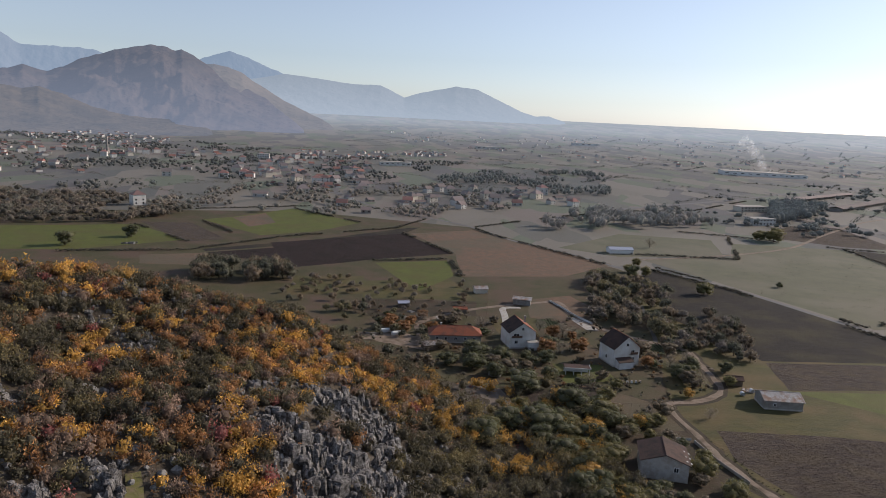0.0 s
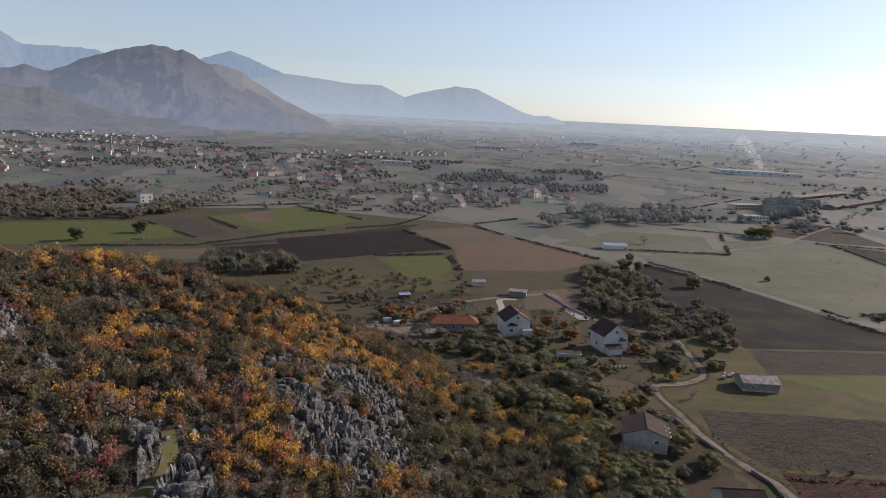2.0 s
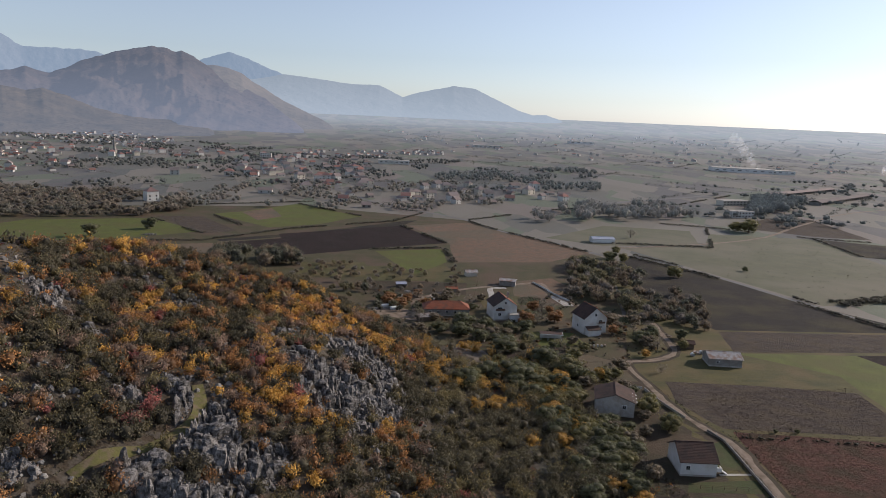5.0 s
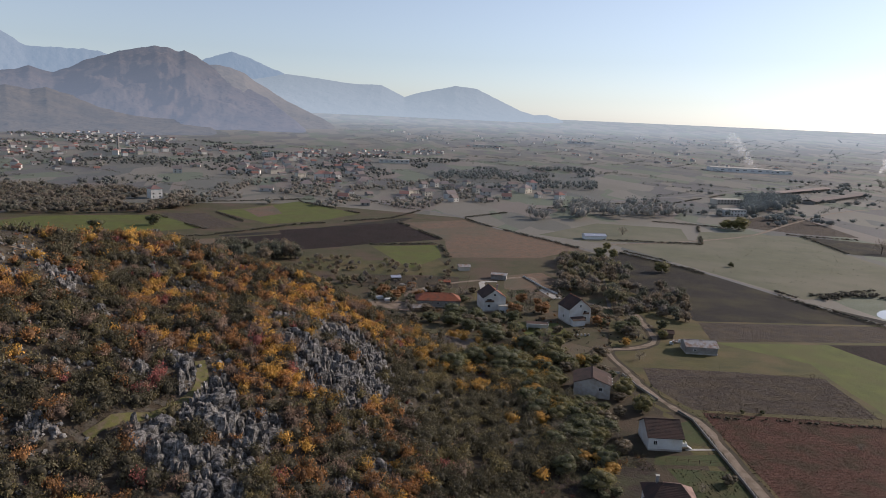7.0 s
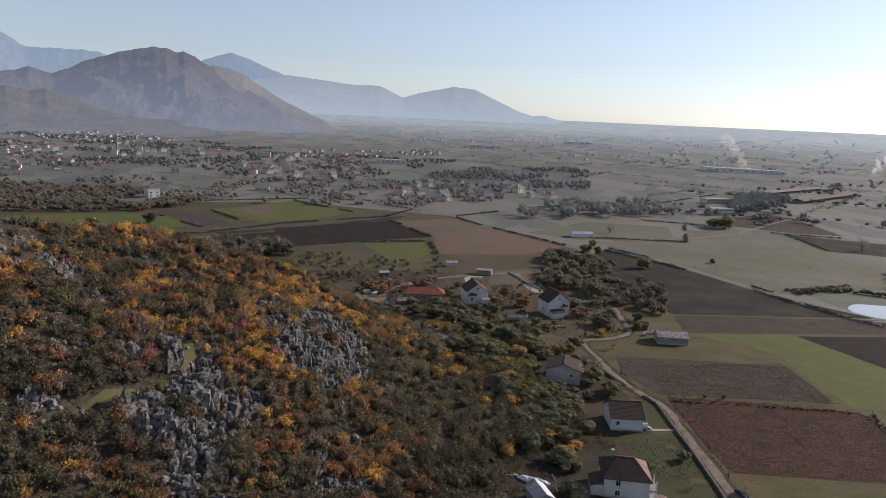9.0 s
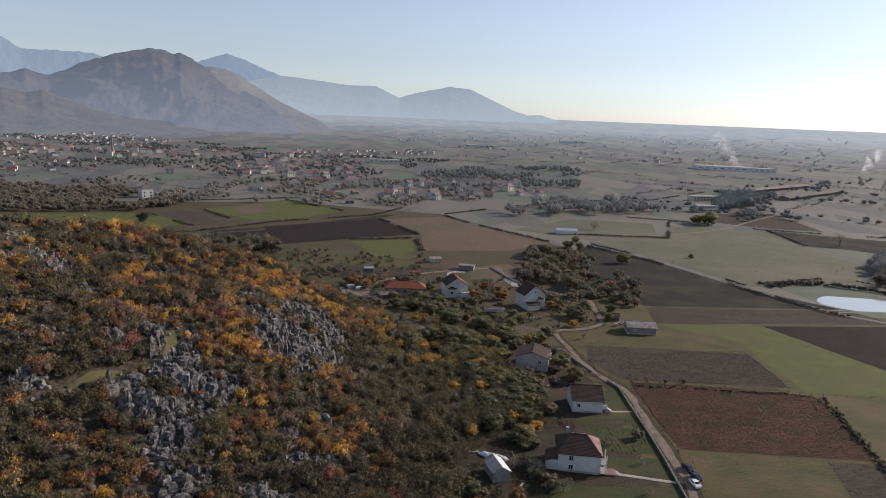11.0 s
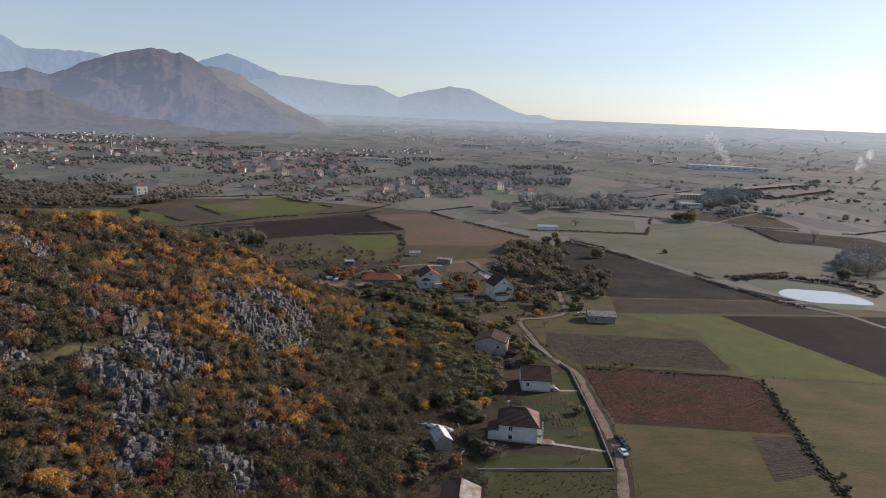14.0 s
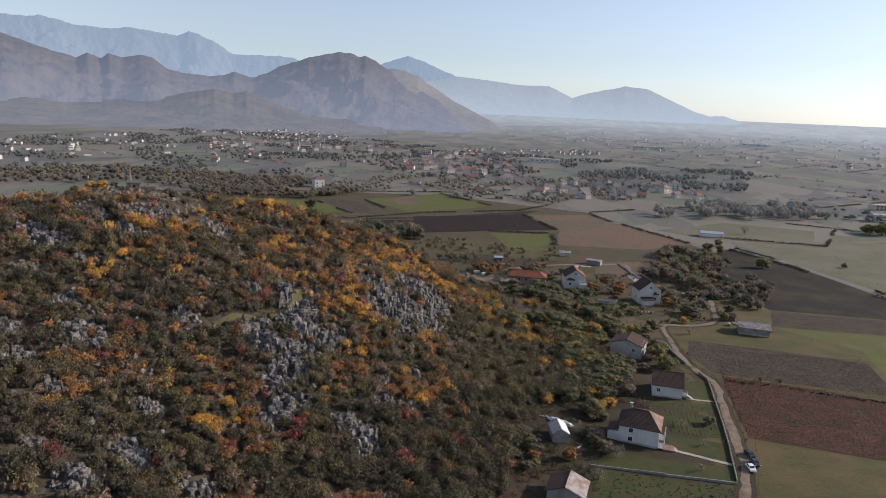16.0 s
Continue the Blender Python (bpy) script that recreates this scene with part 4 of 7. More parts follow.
for i in np.flatnonzero(single):
    pair, lab = shrub_proto[int(pick[i])]
    st, fo = pair[int(i) % 3]
    s = float(big[i])
    ob = empty("shrub", Matrix.LocRotScale((sx[i], sy[i], float(land(sx[i], sy[i]))), Euler((0, 0, float(RNG.uniform(0, 6.28)))), (s, s, s)), lab, "shrub", "shrubs on the near slope")
    part("stem", st, None, ob)
    part("foliage", fo, None, ob)


# ---- rocks ----
def rock_mesh(seed):
    """A weathered limestone block: a leaning, tapered prism with chipped corners and fluted sides."""
    rr = random.Random(seed)
    bm = bmesh.new()
    sides = rr.choice((5, 6, 7))
    lean = (rr.uniform(-0.2, 0.2), rr.uniform(-0.2, 0.2))
    rim = [rr.uniform(0.72, 1.12) for _ in range(sides)]
    turn = [2 * math.pi * (i + rr.uniform(-0.28, 0.28)) / sides for i in range(sides)]
    rings = []
    for z, f in ((-1.0, 1.08), (-0.2, 1.0), (0.45, 0.95), (0.85, 0.8), (1.0, 0.5)):
        rings.append([bm.verts.new((math.cos(t) * q * f * rr.uniform(0.88, 1.1) + lean[0] * z, math.sin(t) * q * f * rr.uniform(0.88, 1.1) + lean[1] * z, z + rr.uniform(-0.1, 0.1))) for t, q in zip(turn, rim)])
    for lo, hi in zip(rings, rings[1:]):
        for i in range(sides):
            j = (i + 1) % sides
            bm.faces.new((lo[i], lo[j], hi[j], hi[i]))
    bm.faces.new(rings[-1])
    bmesh.ops.triangulate(bm, faces=bm.faces[:])
    me = bpy.data.meshes.new("rock")
    bm.to_mesh(me)
    bm.free()
    me.materials.append(M["rock"])
    return me


ROCKS = [rock_mesh(k) for k in range(18)]
for cx, cy, ox, oy, n, bigst in OUTCROPS:
    oc = empty("rock_outcrop", pose(cx, cy, on_land(cx, cy)), "jagged grey limestone outcrop among shrubs", "rock", "outcrops on the hill")
    step = 0.36
    cols, lines = int(2.3 * ox / step), int(2.3 * oy / step)
    spots, at_, bf = [], {}, []
    for j in range(lines + 1):
        for i in range(cols + 1):
            x, y = cx - 1.15 * ox + i * step, cy - 1.15 * oy + j * step
            e = math.hypot((x - cx) / ox, (y - cy) / oy) + 0.45 * noise.noise((x * 0.3, y * 0.3, 1.0))
            if e > 1.05:
                continue
            wx, wy = x + 0.6 * noise.noise((x * 0.7, y * 0.7, 4.0)), y + 0.6 * noise.noise((x * 0.7, y * 0.7, 8.0))
            dist, cells = noise.voronoi((wx * 0.5, wy * 0.42, 0.0))
            dist2, cells2 = noise.voronoi((wx * 1.25, wy * 1.0, 7.0))
            tall = 0.5 + 0.5 * noise.cell((cells[0][0] * 3, cells[0][1] * 3, 1.0)) + 0.1 * noise.cell((cells2[0][0] * 3, cells2[0][1] * 3, 5.0))
            crack = min((dist[1] - dist[0]) * 5, 1) * (0.76 + 0.24 * min((dist2[1] - dist2[0]) * 4, 1))
            if near_path(x, y, 1.5):
                continue
            at_[i, j] = len(spots)
            spots.append((x, y, cells[0][0] / 0.5, cells[0][1] / 0.42, bigst * 1.05 * tall * crack * min(1, (1.05 - e) * 3) - 0.5))
    S = np.array(spots)
    # each block keeps a level top, so the slope breaks into ledges
    own_z, cell_z = land(S[:, 0], S[:, 1]), land(S[:, 2], S[:, 3])
    bz = own_z + S[:, 4] + 0.8 * np.clip(cell_z - own_z, -1.6, 1.6) * (S[:, 4] > 0.2)
    bv = np.stack([S[:, 0] - cx, S[:, 1] - cy, bz - oc.location.z], 1)
    for (i, j), k0 in at_.items():
        if (i + 1, j) in at_ and (i, j + 1) in at_ and (i + 1, j + 1) in at_:
            bf.append((k0, at_[i + 1, j], at_[i + 1, j + 1], at_[i, j + 1]))
    part("bedrock", mesh_of("bedrock", bv, bf, M["rock"]), None, oc)
    for k in range(int(n * 1.5)):
        a, r = RNG.uniform(0, 6.28), math.sqrt(RNG.random())
        x, y = cx + math.cos(a) * r * ox * 1.05, cy + math.sin(a) * r * oy * 1.05
        if near_path(x, y, 2.0):
            continue
        s = bigst * (0.1 + 0.42 * RNG.random() ** 3) * (1.1 - 0.3 * r)
        hgt = s * RNG.uniform(0.6, 1.4)
        z = on_land(x, y, hgt * 0.3 + bigst * 0.2 * (1 - r))
        b = part("rock", ROCKS[int(RNG.integers(18))], None, oc)
        b.matrix_local = Matrix.Translation((x - cx, y - cy, z - oc.location.z)) @ Matrix.LocRotScale(None, Euler((RNG.uniform(-0.3, 0.3), RNG.uniform(-0.3, 0.3), RNG.uniform(0, 6.28))), (s * RNG.uniform(0.7, 1.3), s * RNG.uniform(0.7, 1.3), hgt))

# loose stones over the whole hill
iv, iface = ICO_V, ICO_F
px, py = RNG.uniform(-170, 30, 7000), RNG.uniform(-10, 200, 7000)
ok = (smooth_hill(px, py) > 4) & (patchy(px, py, 0.035, 12.0) + 0.3 * RNG.random(7000) > 0.02)
px, py = px[ok], py[ok]
ss = RNG.uniform(0.3, 1.1, (len(px), 1, 1)) * RNG.uniform(0.6, 1.3, (len(px), 1, 3))
sv = iv[None] * ss * RNG.uniform(0.65, 1.15, (len(px), len(iv), 1)) + np.stack([px, py, land(px, py) + 0.15], 1)[:, None]
sf = iface[None] + (np.arange(len(px)) * len(iv))[:, None, None]
stone_mat = mat("scattered_limestone", (0.23, 0.222, 0.21), (0.12, 0.115, 0.108), 1.5, bump=0.15, bump_scale=3, island=0.2)
tagged(new("loose_stones", mesh_of("loose_stones", sv.reshape(-1, 3), sf.reshape(-1, 3), stone_mat)), "scattered grey limestone stones on the slope", "stones", kind="stuff")
ribbon("path", PATH_ON_HILL, 2.6, mat("grassy_path", (0.12, 0.112, 0.036), (0.085, 0.083, 0.03), 0.8, bump=0.1, stain=(0.13, 0.1, 0.065), stain_scale=0.6), "grassy footpath between the rocks", 0.22, 0.6, category="path")


# ---- houses ----
def slab(corners, thick):
    """A roof slope: four or three corners of its upper face, with thickness."""
    bm = bmesh.new()
    up = [bm.verts.new(c) for c in corners]
    dn = [bm.verts.new(Vector(c) - Vector((0, 0, thick))) for c in corners]
    bm.faces.new(up)
    bm.faces.new(dn[::-1])
    for i in range(len(up)):
        j = (i + 1) % len(up)
        bm.faces.new((up[i], dn[i], dn[j], up[j]))
    bmesh.ops.recalc_face_normals(bm, faces=bm.faces[:])
    return bm


def window(parent, face, along, height, w, h, half_w, half_d, name="window", shutters=False):
    """A window set into a wall: face is 's', 'n', 'e' or 'w'."""
    if face in "sn":
        y = -half_d if face == "s" else half_d
        o = -1 if face == "s" else 1
        pane_bm = boxes(((along, y + o * 0.01, height), (w, 0.06, h)))
        fr = boxes(((along - w / 2, y + o * 0.03, height), (0.09, 0.12, h + 0.18)), ((along + w / 2, y + o * 0.03, height), (0.09, 0.12, h + 0.18)), ((along, y + o * 0.03, height + h / 2), (w, 0.12, 0.09)), ((along, y + o * 0.03, height), (0.06, 0.1, h)))
        sill = boxes(((along, y + o * 0.08, height - h / 2 - 0.05), (w + 0.3, 0.24, 0.08)))
    else:
        x = half_w if face == "e" else -half_w
        o = 1 if face == "e" else -1
        pane_bm = boxes(((x + o * 0.01, along, height), (0.06, w, h)))
        fr = boxes(((x + o * 0.03, along - w / 2, height), (0.12, 0.09, h + 0.18)), ((x + o * 0.03, along + w / 2, height), (0.12, 0.09, h + 0.18)), ((x + o * 0.03, along, height + h / 2), (0.12, w, 0.09)), ((x + o * 0.03, along, height), (0.1, 0.06, h)))
        sill = boxes(((x + o * 0.08, along, height - h / 2 - 0.05), (0.24, w + 0.3, 0.08)))
    p = part(name, pane_bm, M["glass"], parent)
    part("window_frame", fr, M["white"], p)
    part("window_sill", sill, M["concrete"], p)
    return p


def tile_rows(bm, a, b, c, d, rows, lift=0.05):
    """Low courses across a roof slope: a-b is the eave, d-c the ridge."""
    a, b, c, d = Vector(a), Vector(b), Vector(c), Vector(d)
    n = (b - a).cross(d - a).normalized()
    if n.z < 0:
        n = -n
    for k in range(rows):
        t0, t1 = k / rows, (k + 1) / rows
        p, q, r, s = a.lerp(d, t0), b.lerp(c, t0), b.lerp(c, t1), a.lerp(d, t1)
        v = [bm.verts.new(p + n * lift), bm.verts.new(q + n * lift), bm.verts.new(r + n * 0.005), bm.verts.new(s + n * 0.005)]
        bm.faces.new(v)
        w = [bm.verts.new(p + n * 0.004), bm.verts.new(q + n * 0.004)]
        bm.faces.new((v[0], w[0], w[1], v[1]))
    return bm


def house(name, at, turn, w, d, eave, ridge, wall, roof, label, kind="gable_x", windows=(), chimney=None, over=0.5, doors=(), roof2=None, hip=3.0, plinth=True, courses=10, base=None):
    """A house on an Empty at its base. kind: the ridge runs along x, along y, or hipped along x."""
    z0 = on_land(*at) if base is None else base
    ob = empty(name, pose(at[0], at[1], z0, 0, 0, turn), label, "house")
    hw, hd = w / 2, d / 2
    bm = boxes(((0, 0, eave / 2 - 0.5), (w, d, eave + 1.0)))
    part("wall", bm, M[wall], ob)
    if plinth:
        part("plinth", boxes(((0, 0, 0.1), (w + 0.12, d + 0.12, 1.0))), M["concrete"], ob)
    th = 0.18
    ow, od = hw + over, hd + over
    drop = (ridge - eave) * over / (hd if kind != "gable_y" else hw)
    e = eave - drop + th
    r = ridge + th
    roof2 = roof2 or roof

    def slope(cs, material, lab=""):
        p = part("roof", slab(cs, th), M[material], ob, lab)
        if courses:
            if len(cs) == 4:
                part("tile_course", tile_rows(bmesh.new(), *cs, courses), M[material], p)
            else:
                part("tile_course", tile_rows(bmesh.new(), cs[0], cs[1], cs[2], cs[2], courses), M[material], p)

    if kind == "gable_x":
        slope(((-ow, -od, e), (ow, -od, e), (ow, 0, r), (-ow, 0, r)), roof)
        slope(((ow, od, e), (-ow, od, e), (-ow, 0, r), (ow, 0, r)), roof2)
        for x in (-hw, hw):
            g = bmesh.new()
            for sgn in (0, 1):
                xx = x + (0.12 if x < 0 else -0.12) * sgn
                g.verts.new((xx, -hd, eave)), g.verts.new((xx, hd, eave)), g.verts.new((xx, 0, ridge))
            g.verts.ensure_lookup_table()
            v = g.verts
            for f in ((0, 1, 2), (5, 4, 3), (0, 3, 4, 1), (1, 4, 5, 2), (2, 5, 3, 0)):
                g.faces.new([v[i] for i in f])
            bmesh.ops.recalc_face_normals(g, faces=g.faces[:])
            part("gable", g, M[wall], ob)
        part("ridge_cap", boxes(((0, 0, r + 0.04), (2 * ow, 0.3, 0.14)), bevel=0.04), M[roof2], ob)
    elif kind == "gable_y":
        slope(((-ow, od, e), (-ow, -od, e), (0, -od, r), (0, od, r)), roof)
        slope(((ow, -od, e), (ow, od, e), (0, od, r), (0, -od, r)), roof2)
        for y in (-hd, hd):
            g = bmesh.new()
            for sgn in (0, 1):
                yy = y + (0.12 if y < 0 else -0.12) * sgn
                g.verts.new((-hw, yy, eave)), g.verts.new((hw, yy, eave)), g.verts.new((0, yy, ridge))
            g.verts.ensure_lookup_table()
            v = g.verts
            for f in ((0, 1, 2), (5, 4, 3), (0, 3, 4, 1), (1, 4, 5, 2), (2, 5, 3, 0)):
                g.faces.new([v[i] for i in f])
            bmesh.ops.recalc_face_normals(g, faces=g.faces[:])
            part("gable", g, M[wall], ob)
        part("ridge_cap", boxes(((0, 0, r + 0.04), (0.3, 2 * od, 0.14)), bevel=0.04), M[roof2], ob)
    else:
        rl = max(ow - hip, 0.3)
        slope(((-ow, -od, e), (ow, -od, e), (rl, 0, r), (-rl, 0, r)), roof)
        slope(((ow, od, e), (-ow, od, e), (-rl, 0, r), (rl, 0, r)), roof2)
        slope(((ow, -od, e), (ow, od, e), (rl, 0, r)), roof2)
        slope(((-ow, od, e), (-ow, -od, e), (-rl, 0, r)), roof)
        part("ridge_cap", boxes(((0, 0, r + 0.04), (2 * rl, 0.3, 0.14)), bevel=0.04), M[roof2], ob)
    if chimney:
        c = part("chimney", boxes(((chimney[0], chimney[1], ridge + 0.1), (0.7, 0.7, 1.9))), M["block"], ob)
        part("chimney_cap", boxes(((chimney[0], chimney[1], ridge + 1.12), (0.95, 0.95, 0.14))), M["concrete"], c)
    for f, along, z, ww, hh in windows:
        window(ob, f, along, z, ww, hh, hw, hd)
    for f, along, ww, hh in doors:
        y = -hd if f == "s" else hd
        x = hw if f == "e" else -hw
        if f in "sn":
            part("door", boxes(((along, y + (-0.03 if f == "s" else 0.03), hh / 2 + 0.2), (ww, 0.1, hh))), M["wood"], ob)
        else:
            part("door", boxes(((x + (0.03 if f == "e" else -0.03), along, hh / 2 + 0.2), (0.1, ww, hh))), M["wood"], ob)
    return ob


# the roof2 slopes carry sunlight in their paler tile colour
h6 = house("house", (78.3, 99.5), -9, 11.5, 10.5, 5.7, 9.0, "plaster", "tile_brown", "white two-storey house with a brown hipped roof", "hip", over=0.6, roof2="tile_pink", hip=4.2, chimney=(-3.2, 1.5),
           windows=[("s", x, z, 1.2, 1.3) for z in (1.6, 4.3) for x in (-2.2,)] + [("e", y, z, 1.2, 1.3) for z in (1.6, 4.3) for y in (-3, 0.5)] + [("w", -2, 4.3, 1.2, 1.3), ("n", 2, 4.3, 1.2, 1.3)], doors=[("e", 3, 1.0, 2.1)], courses=16)
h5 = house("house", (90.3, 140), -3, 10, 11, 4.4, 7.6, "plaster", "tile_brown", "white house with a dark brown gabled roof", "gable_x", windows=[("s", -3, 2.6, 1.1, 1.2), ("e", -2, 2.6, 1.2, 1.2)], doors=[("e", 2, 1.0, 2.1)], courses=14)
h1 = house("house", (79, 178.5), -14, 12.5, 11, 5.2, 7.4, "concrete", "tile_brown", "unfinished grey blockwork house with a brown roof", "gable_y", roof2="tile_brown", windows=[("s", 3, 3.4, 1.2, 1.3), ("e", 0, 3.4, 1.4, 1.3)], courses=14)
h3 = house("house", (92.6, 267), 16, 11.5, 11, 7.6, 12.2, "plaster", "tile_brown", "tall white gabled house with a red roof edge", "gable_y", roof2="tile", windows=[("s", 0, 9.0, 1.0, 1.1), ("s", 2.6, 6.0, 1.6, 1.2), ("s", -3, 3.0, 1.2, 1.3), ("s", 2.8, 3.0, 1.2, 1.3), ("w", 0, 3, 1.2, 1.3)], courses=12)
h2 = house("house", (54, 285), 10, 11.5, 12, 7.2, 11, "plaster", "tile_brown", "white gabled house with a red and brown roof", "gable_y", roof2="tile", chimney=(3, 1), windows=[("s", 0, 8.6, 1.0, 1.1), ("s", -2.8, 6.0, 2.4, 1.0), ("s", 2.8, 3.0, 1.4, 1.3), ("s", -2.8, 3.0, 1.4, 1.3)], courses=12)
house("house", (27, 288), 2, 22, 9.5, 3.6, 6.2, "block", "tile", "long low house with a red hipped roof", "hip", hip=4.5, windows=[("s", x, 2.0, 1.2, 1.2) for x in (-8, -4, 0, 4, 8)], chimney=(-6, 0.5), courses=12)
b4 = house("barn", (138, 227), -6, 13, 9, 3.4, 5.0, "block", "tin", "low barn with a weathered sheet-metal roof", "gable_x", windows=[("s", -3, 1.9, 1.0, 0.8)], courses=0)
wb = house("barn", (164, 508), 4, 18, 9, 3.4, 4.6, "white", "tin_blue", "long white barn with a blue-grey roof", "gable_x", courses=0)

# ---- house details ----
# two-storey white house: low annexe, stacked balconies, porch
part("annexe", boxes(((-7.2, -2.2, 1.3), (3.4, 5.6, 3.6))), M["plaster"], h6)
part("annexe_roof", slab(((-9.2, -5.4, 3.0), (-5.76, -5.4, 4.3), (-5.76, 0.9, 4.3), (-9.2, 0.9, 3.0)), 0.16), M["tile_brown"], h6)
for z in (0.35, 3.0):
    bal = part("balcony", boxes(((6.6, -3.4, z), (1.8, 3.8, 0.2))), M["concrete"], h6)
    part("railing", boxes(((7.45, -3.4, z + 0.95), (0.07, 3.8, 0.08)), ((6.6, -5.25, z + 0.95), (1.8, 0.07, 0.08)), *[((7.45, -5.2 + 0.3 * k, z + 0.5), (0.05, 0.05, 0.9)) for k in range(13)], *[((5.9 + 0.3 * k, -5.25, z + 0.5), (0.05, 0.05, 0.9)) for k in range(5)]), M["white"], bal)
for y in (-5.2, -1.6):
    part("column", boxes(((7.4, y, 2.9), (0.28, 0.28, 5.6)), bevel=0.04), M["white"], h6)
part("porch", boxes(((8.9, -3.6, 0.15), (2.8, 3.6, 0.5)), bevel=0.03), M["tile_pink"], h6, "pink tiled porch floor")
for k in range(3):
    part("step", boxes(((10.5 + 0.3 * k, -3.6, 0.28 - 0.17 * k), (0.32, 2.4, 0.17))), M["concrete"], h6)
# white stair and landing of the next house
part("landing", boxes(((5.9, -3.4, 1.3), (1.7, 2.6, 0.18))), M["white"], h5)
for k in range(7):
    part("step", boxes(((6.9 + 0.28 * k, -3.4, 1.2 - 0.17 * k), (0.3, 1.4, 0.17))), M["white"], h5)
part("railing", boxes(((5.9, -4.65, 1.85), (1.7, 0.08, 1.0)), ((6.7, -3.9, 1.85), (0.08, 1.6, 1.0))), M["white"], h5)
# tall gabled house: low front annexe and a small balcony
part("annexe", boxes(((-1.8, -7.0, 1.2), (6.4, 3.2, 3.4))), M["plaster"], h3)
part("annexe_roof", slab(((-5.3, -8.9, 2.9), (1.7, -8.9, 2.9), (1.7, -5.3, 4.0), (-5.3, -5.3, 4.0)), 0.16), M["tile_brown"], h3)
bal = part("balcony", boxes(((2.6, -6.1, 5.0), (3.4, 1.2, 0.18))), M["concrete"], h3)
part("railing", boxes(((2.6, -6.65, 5.6), (3.4, 0.08, 0.9))), M["iron"], bal)
bal = part("balcony", boxes(((-2.8, -6.6, 5.0), (4.6, 1.2, 0.18))), M["concrete"], h2)
part("railing", boxes(((-2.8, -7.15, 5.6), (4.6, 0.08, 0.9))), M["iron"], bal)
part("annexe", boxes(((4.2, -7.3, 1.4), (4.6, 2.8, 3.8))), M["white"], h2, "glazed white porch")
part("annexe_roof", boxes(((4.2, -7.3, 3.4), (5.0, 3.2, 0.16))), M["concrete"], h2)
part("skylight", boxes(((3.0, 1.5, 9.45), (0.8, 1.2, 0.2))), M["glass"], h2)
# barn roof sheets with raised seams, and a lean-to gable of white sheet
for k in range(11):
    x = -6.5 + 1.3 * k
    part("roof_seam", slab(((x, -5.0, 3.46), (x + 0.08, -5.0, 3.46), (x + 0.08, 0, 5.25), (x, 0, 5.25)), 0.06), M["tin"], b4)
part("gable_sheet", slab(((6.56, -4.7, 0.6), (6.6, -4.7, 0.6), (6.6, -0.4, 4.6), (6.56, -0.4, 4.6)), 0.05), M["white"], b4, "white sheet lean-to")
for k in range(9):
    x = -9 + 2.1 * k
    part("roof_seam", slab(((x, -5.0, 3.5), (x + 0.1, -5.0, 3.5), (x + 0.1, 0, 4.86), (x, 0, 4.86)), 0.06), M["white"], wb)
for k in range(3):
    part("roof_sheet", slab(((5.6, -4.2 + 3 * k, 5.95 - 0.3), (7.2, -4.2 + 3 * k, 5.3 - 0.3), (7.2, -3.6 + 3 * k, 5.3 - 0.3), (5.6, -3.6 + 3 * k, 5.95 - 0.3)), 0.05), M["white"], h1, "loose white roof sheet")
part("bargeboard", slab(((-0.1, -6.0, 7.66), (0.1, -6.0, 7.66), (0.1, 6.0, 7.66), (-0.1, 6.0, 7.66)), 0.08), M["white"], h1)

# ---- small buildings ----
house("shed", (54.3, 90.5), 14, 4.6, 7.0, 3.0, 4.4, "block", "tin", "small shed with a pale sheet-metal roof", "gable_y", over=0.35, roof2="white", plinth=False, courses=0)
house("house", (58, 58.5), -8, 9, 8, 3.4, 5.2, "block", "tile_brown", "low farmhouse with a brown roof", "gable_y", roof2="tin", courses=10, windows=[("n", 2, 2, 1, 1)])
house("shed", (66, 351), -14, 9, 6, 3.0, 3.5, "block", "tin", "long grey flat-roofed shed", "gable_x", plinth=False, courses=0)
house("shed", (4, 338), 12, 5, 4, 2.2, 2.8, "wood", "tin_blue", "small tin-roofed garden shed", "gable_x", plinth=False, courses=0)
house("shed", (17, 275), 20, 8, 4.5, 2.4, 3.2, "wood", "tin", "open wooden shed with rusty roof sheets", "gable_x", plinth=False, courses=0)
house("hut", (40, 247), -20, 4.5, 4, 2.6, 4.2, "block", "tile", "small hut with a red tiled roof", "gable_y", plinth=False, courses=8)
house("shed", (32, 330), 5, 6, 4, 2.4, 3.0, "block", "tile", "small brick shed with red roof", "gable_x", plinth=False, courses=6)
house("shed", (46, 372), 10, 7, 5, 2.6, 3.6, "plaster_cream", "tin", "pale shed at the field edge", "gable_x", plinth=False, courses=0)
house("shed", (131, 246), -10, 5, 4, 2.4, 3.2, "wood", "tile_brown", "dark wooden shed behind the barn", "gable_x", plinth=False, courses=0)
cp = empty("carport", pose(72, 252, on_land(72, 252), 0, 0, -4), "white-framed carport with a dark roof", "carport")
for x in (-4.5, -1.5, 1.5, 4.5):
    part("post", boxes(((x, -1.8, 1.3), (0.25, 0.25, 2.9))), M["white"], cp)
part("back_wall", boxes(((0, 1.8, 1.2), (9.4, 0.2, 2.9))), M["white"], cp)
part("roof", boxes(((0, 0, 2.85), (10, 4.6, 0.22))), M["tile_brown"], cp)
part("fascia", boxes(((0, -2.35, 2.8), (10.1, 0.12, 0.34)), ((4.98, 0, 2.8), (0.12, 4.6, 0.34))), M["white"], cp)

# hut and lattice mast on the hilltop
hx, hy = -119.0, 138.0
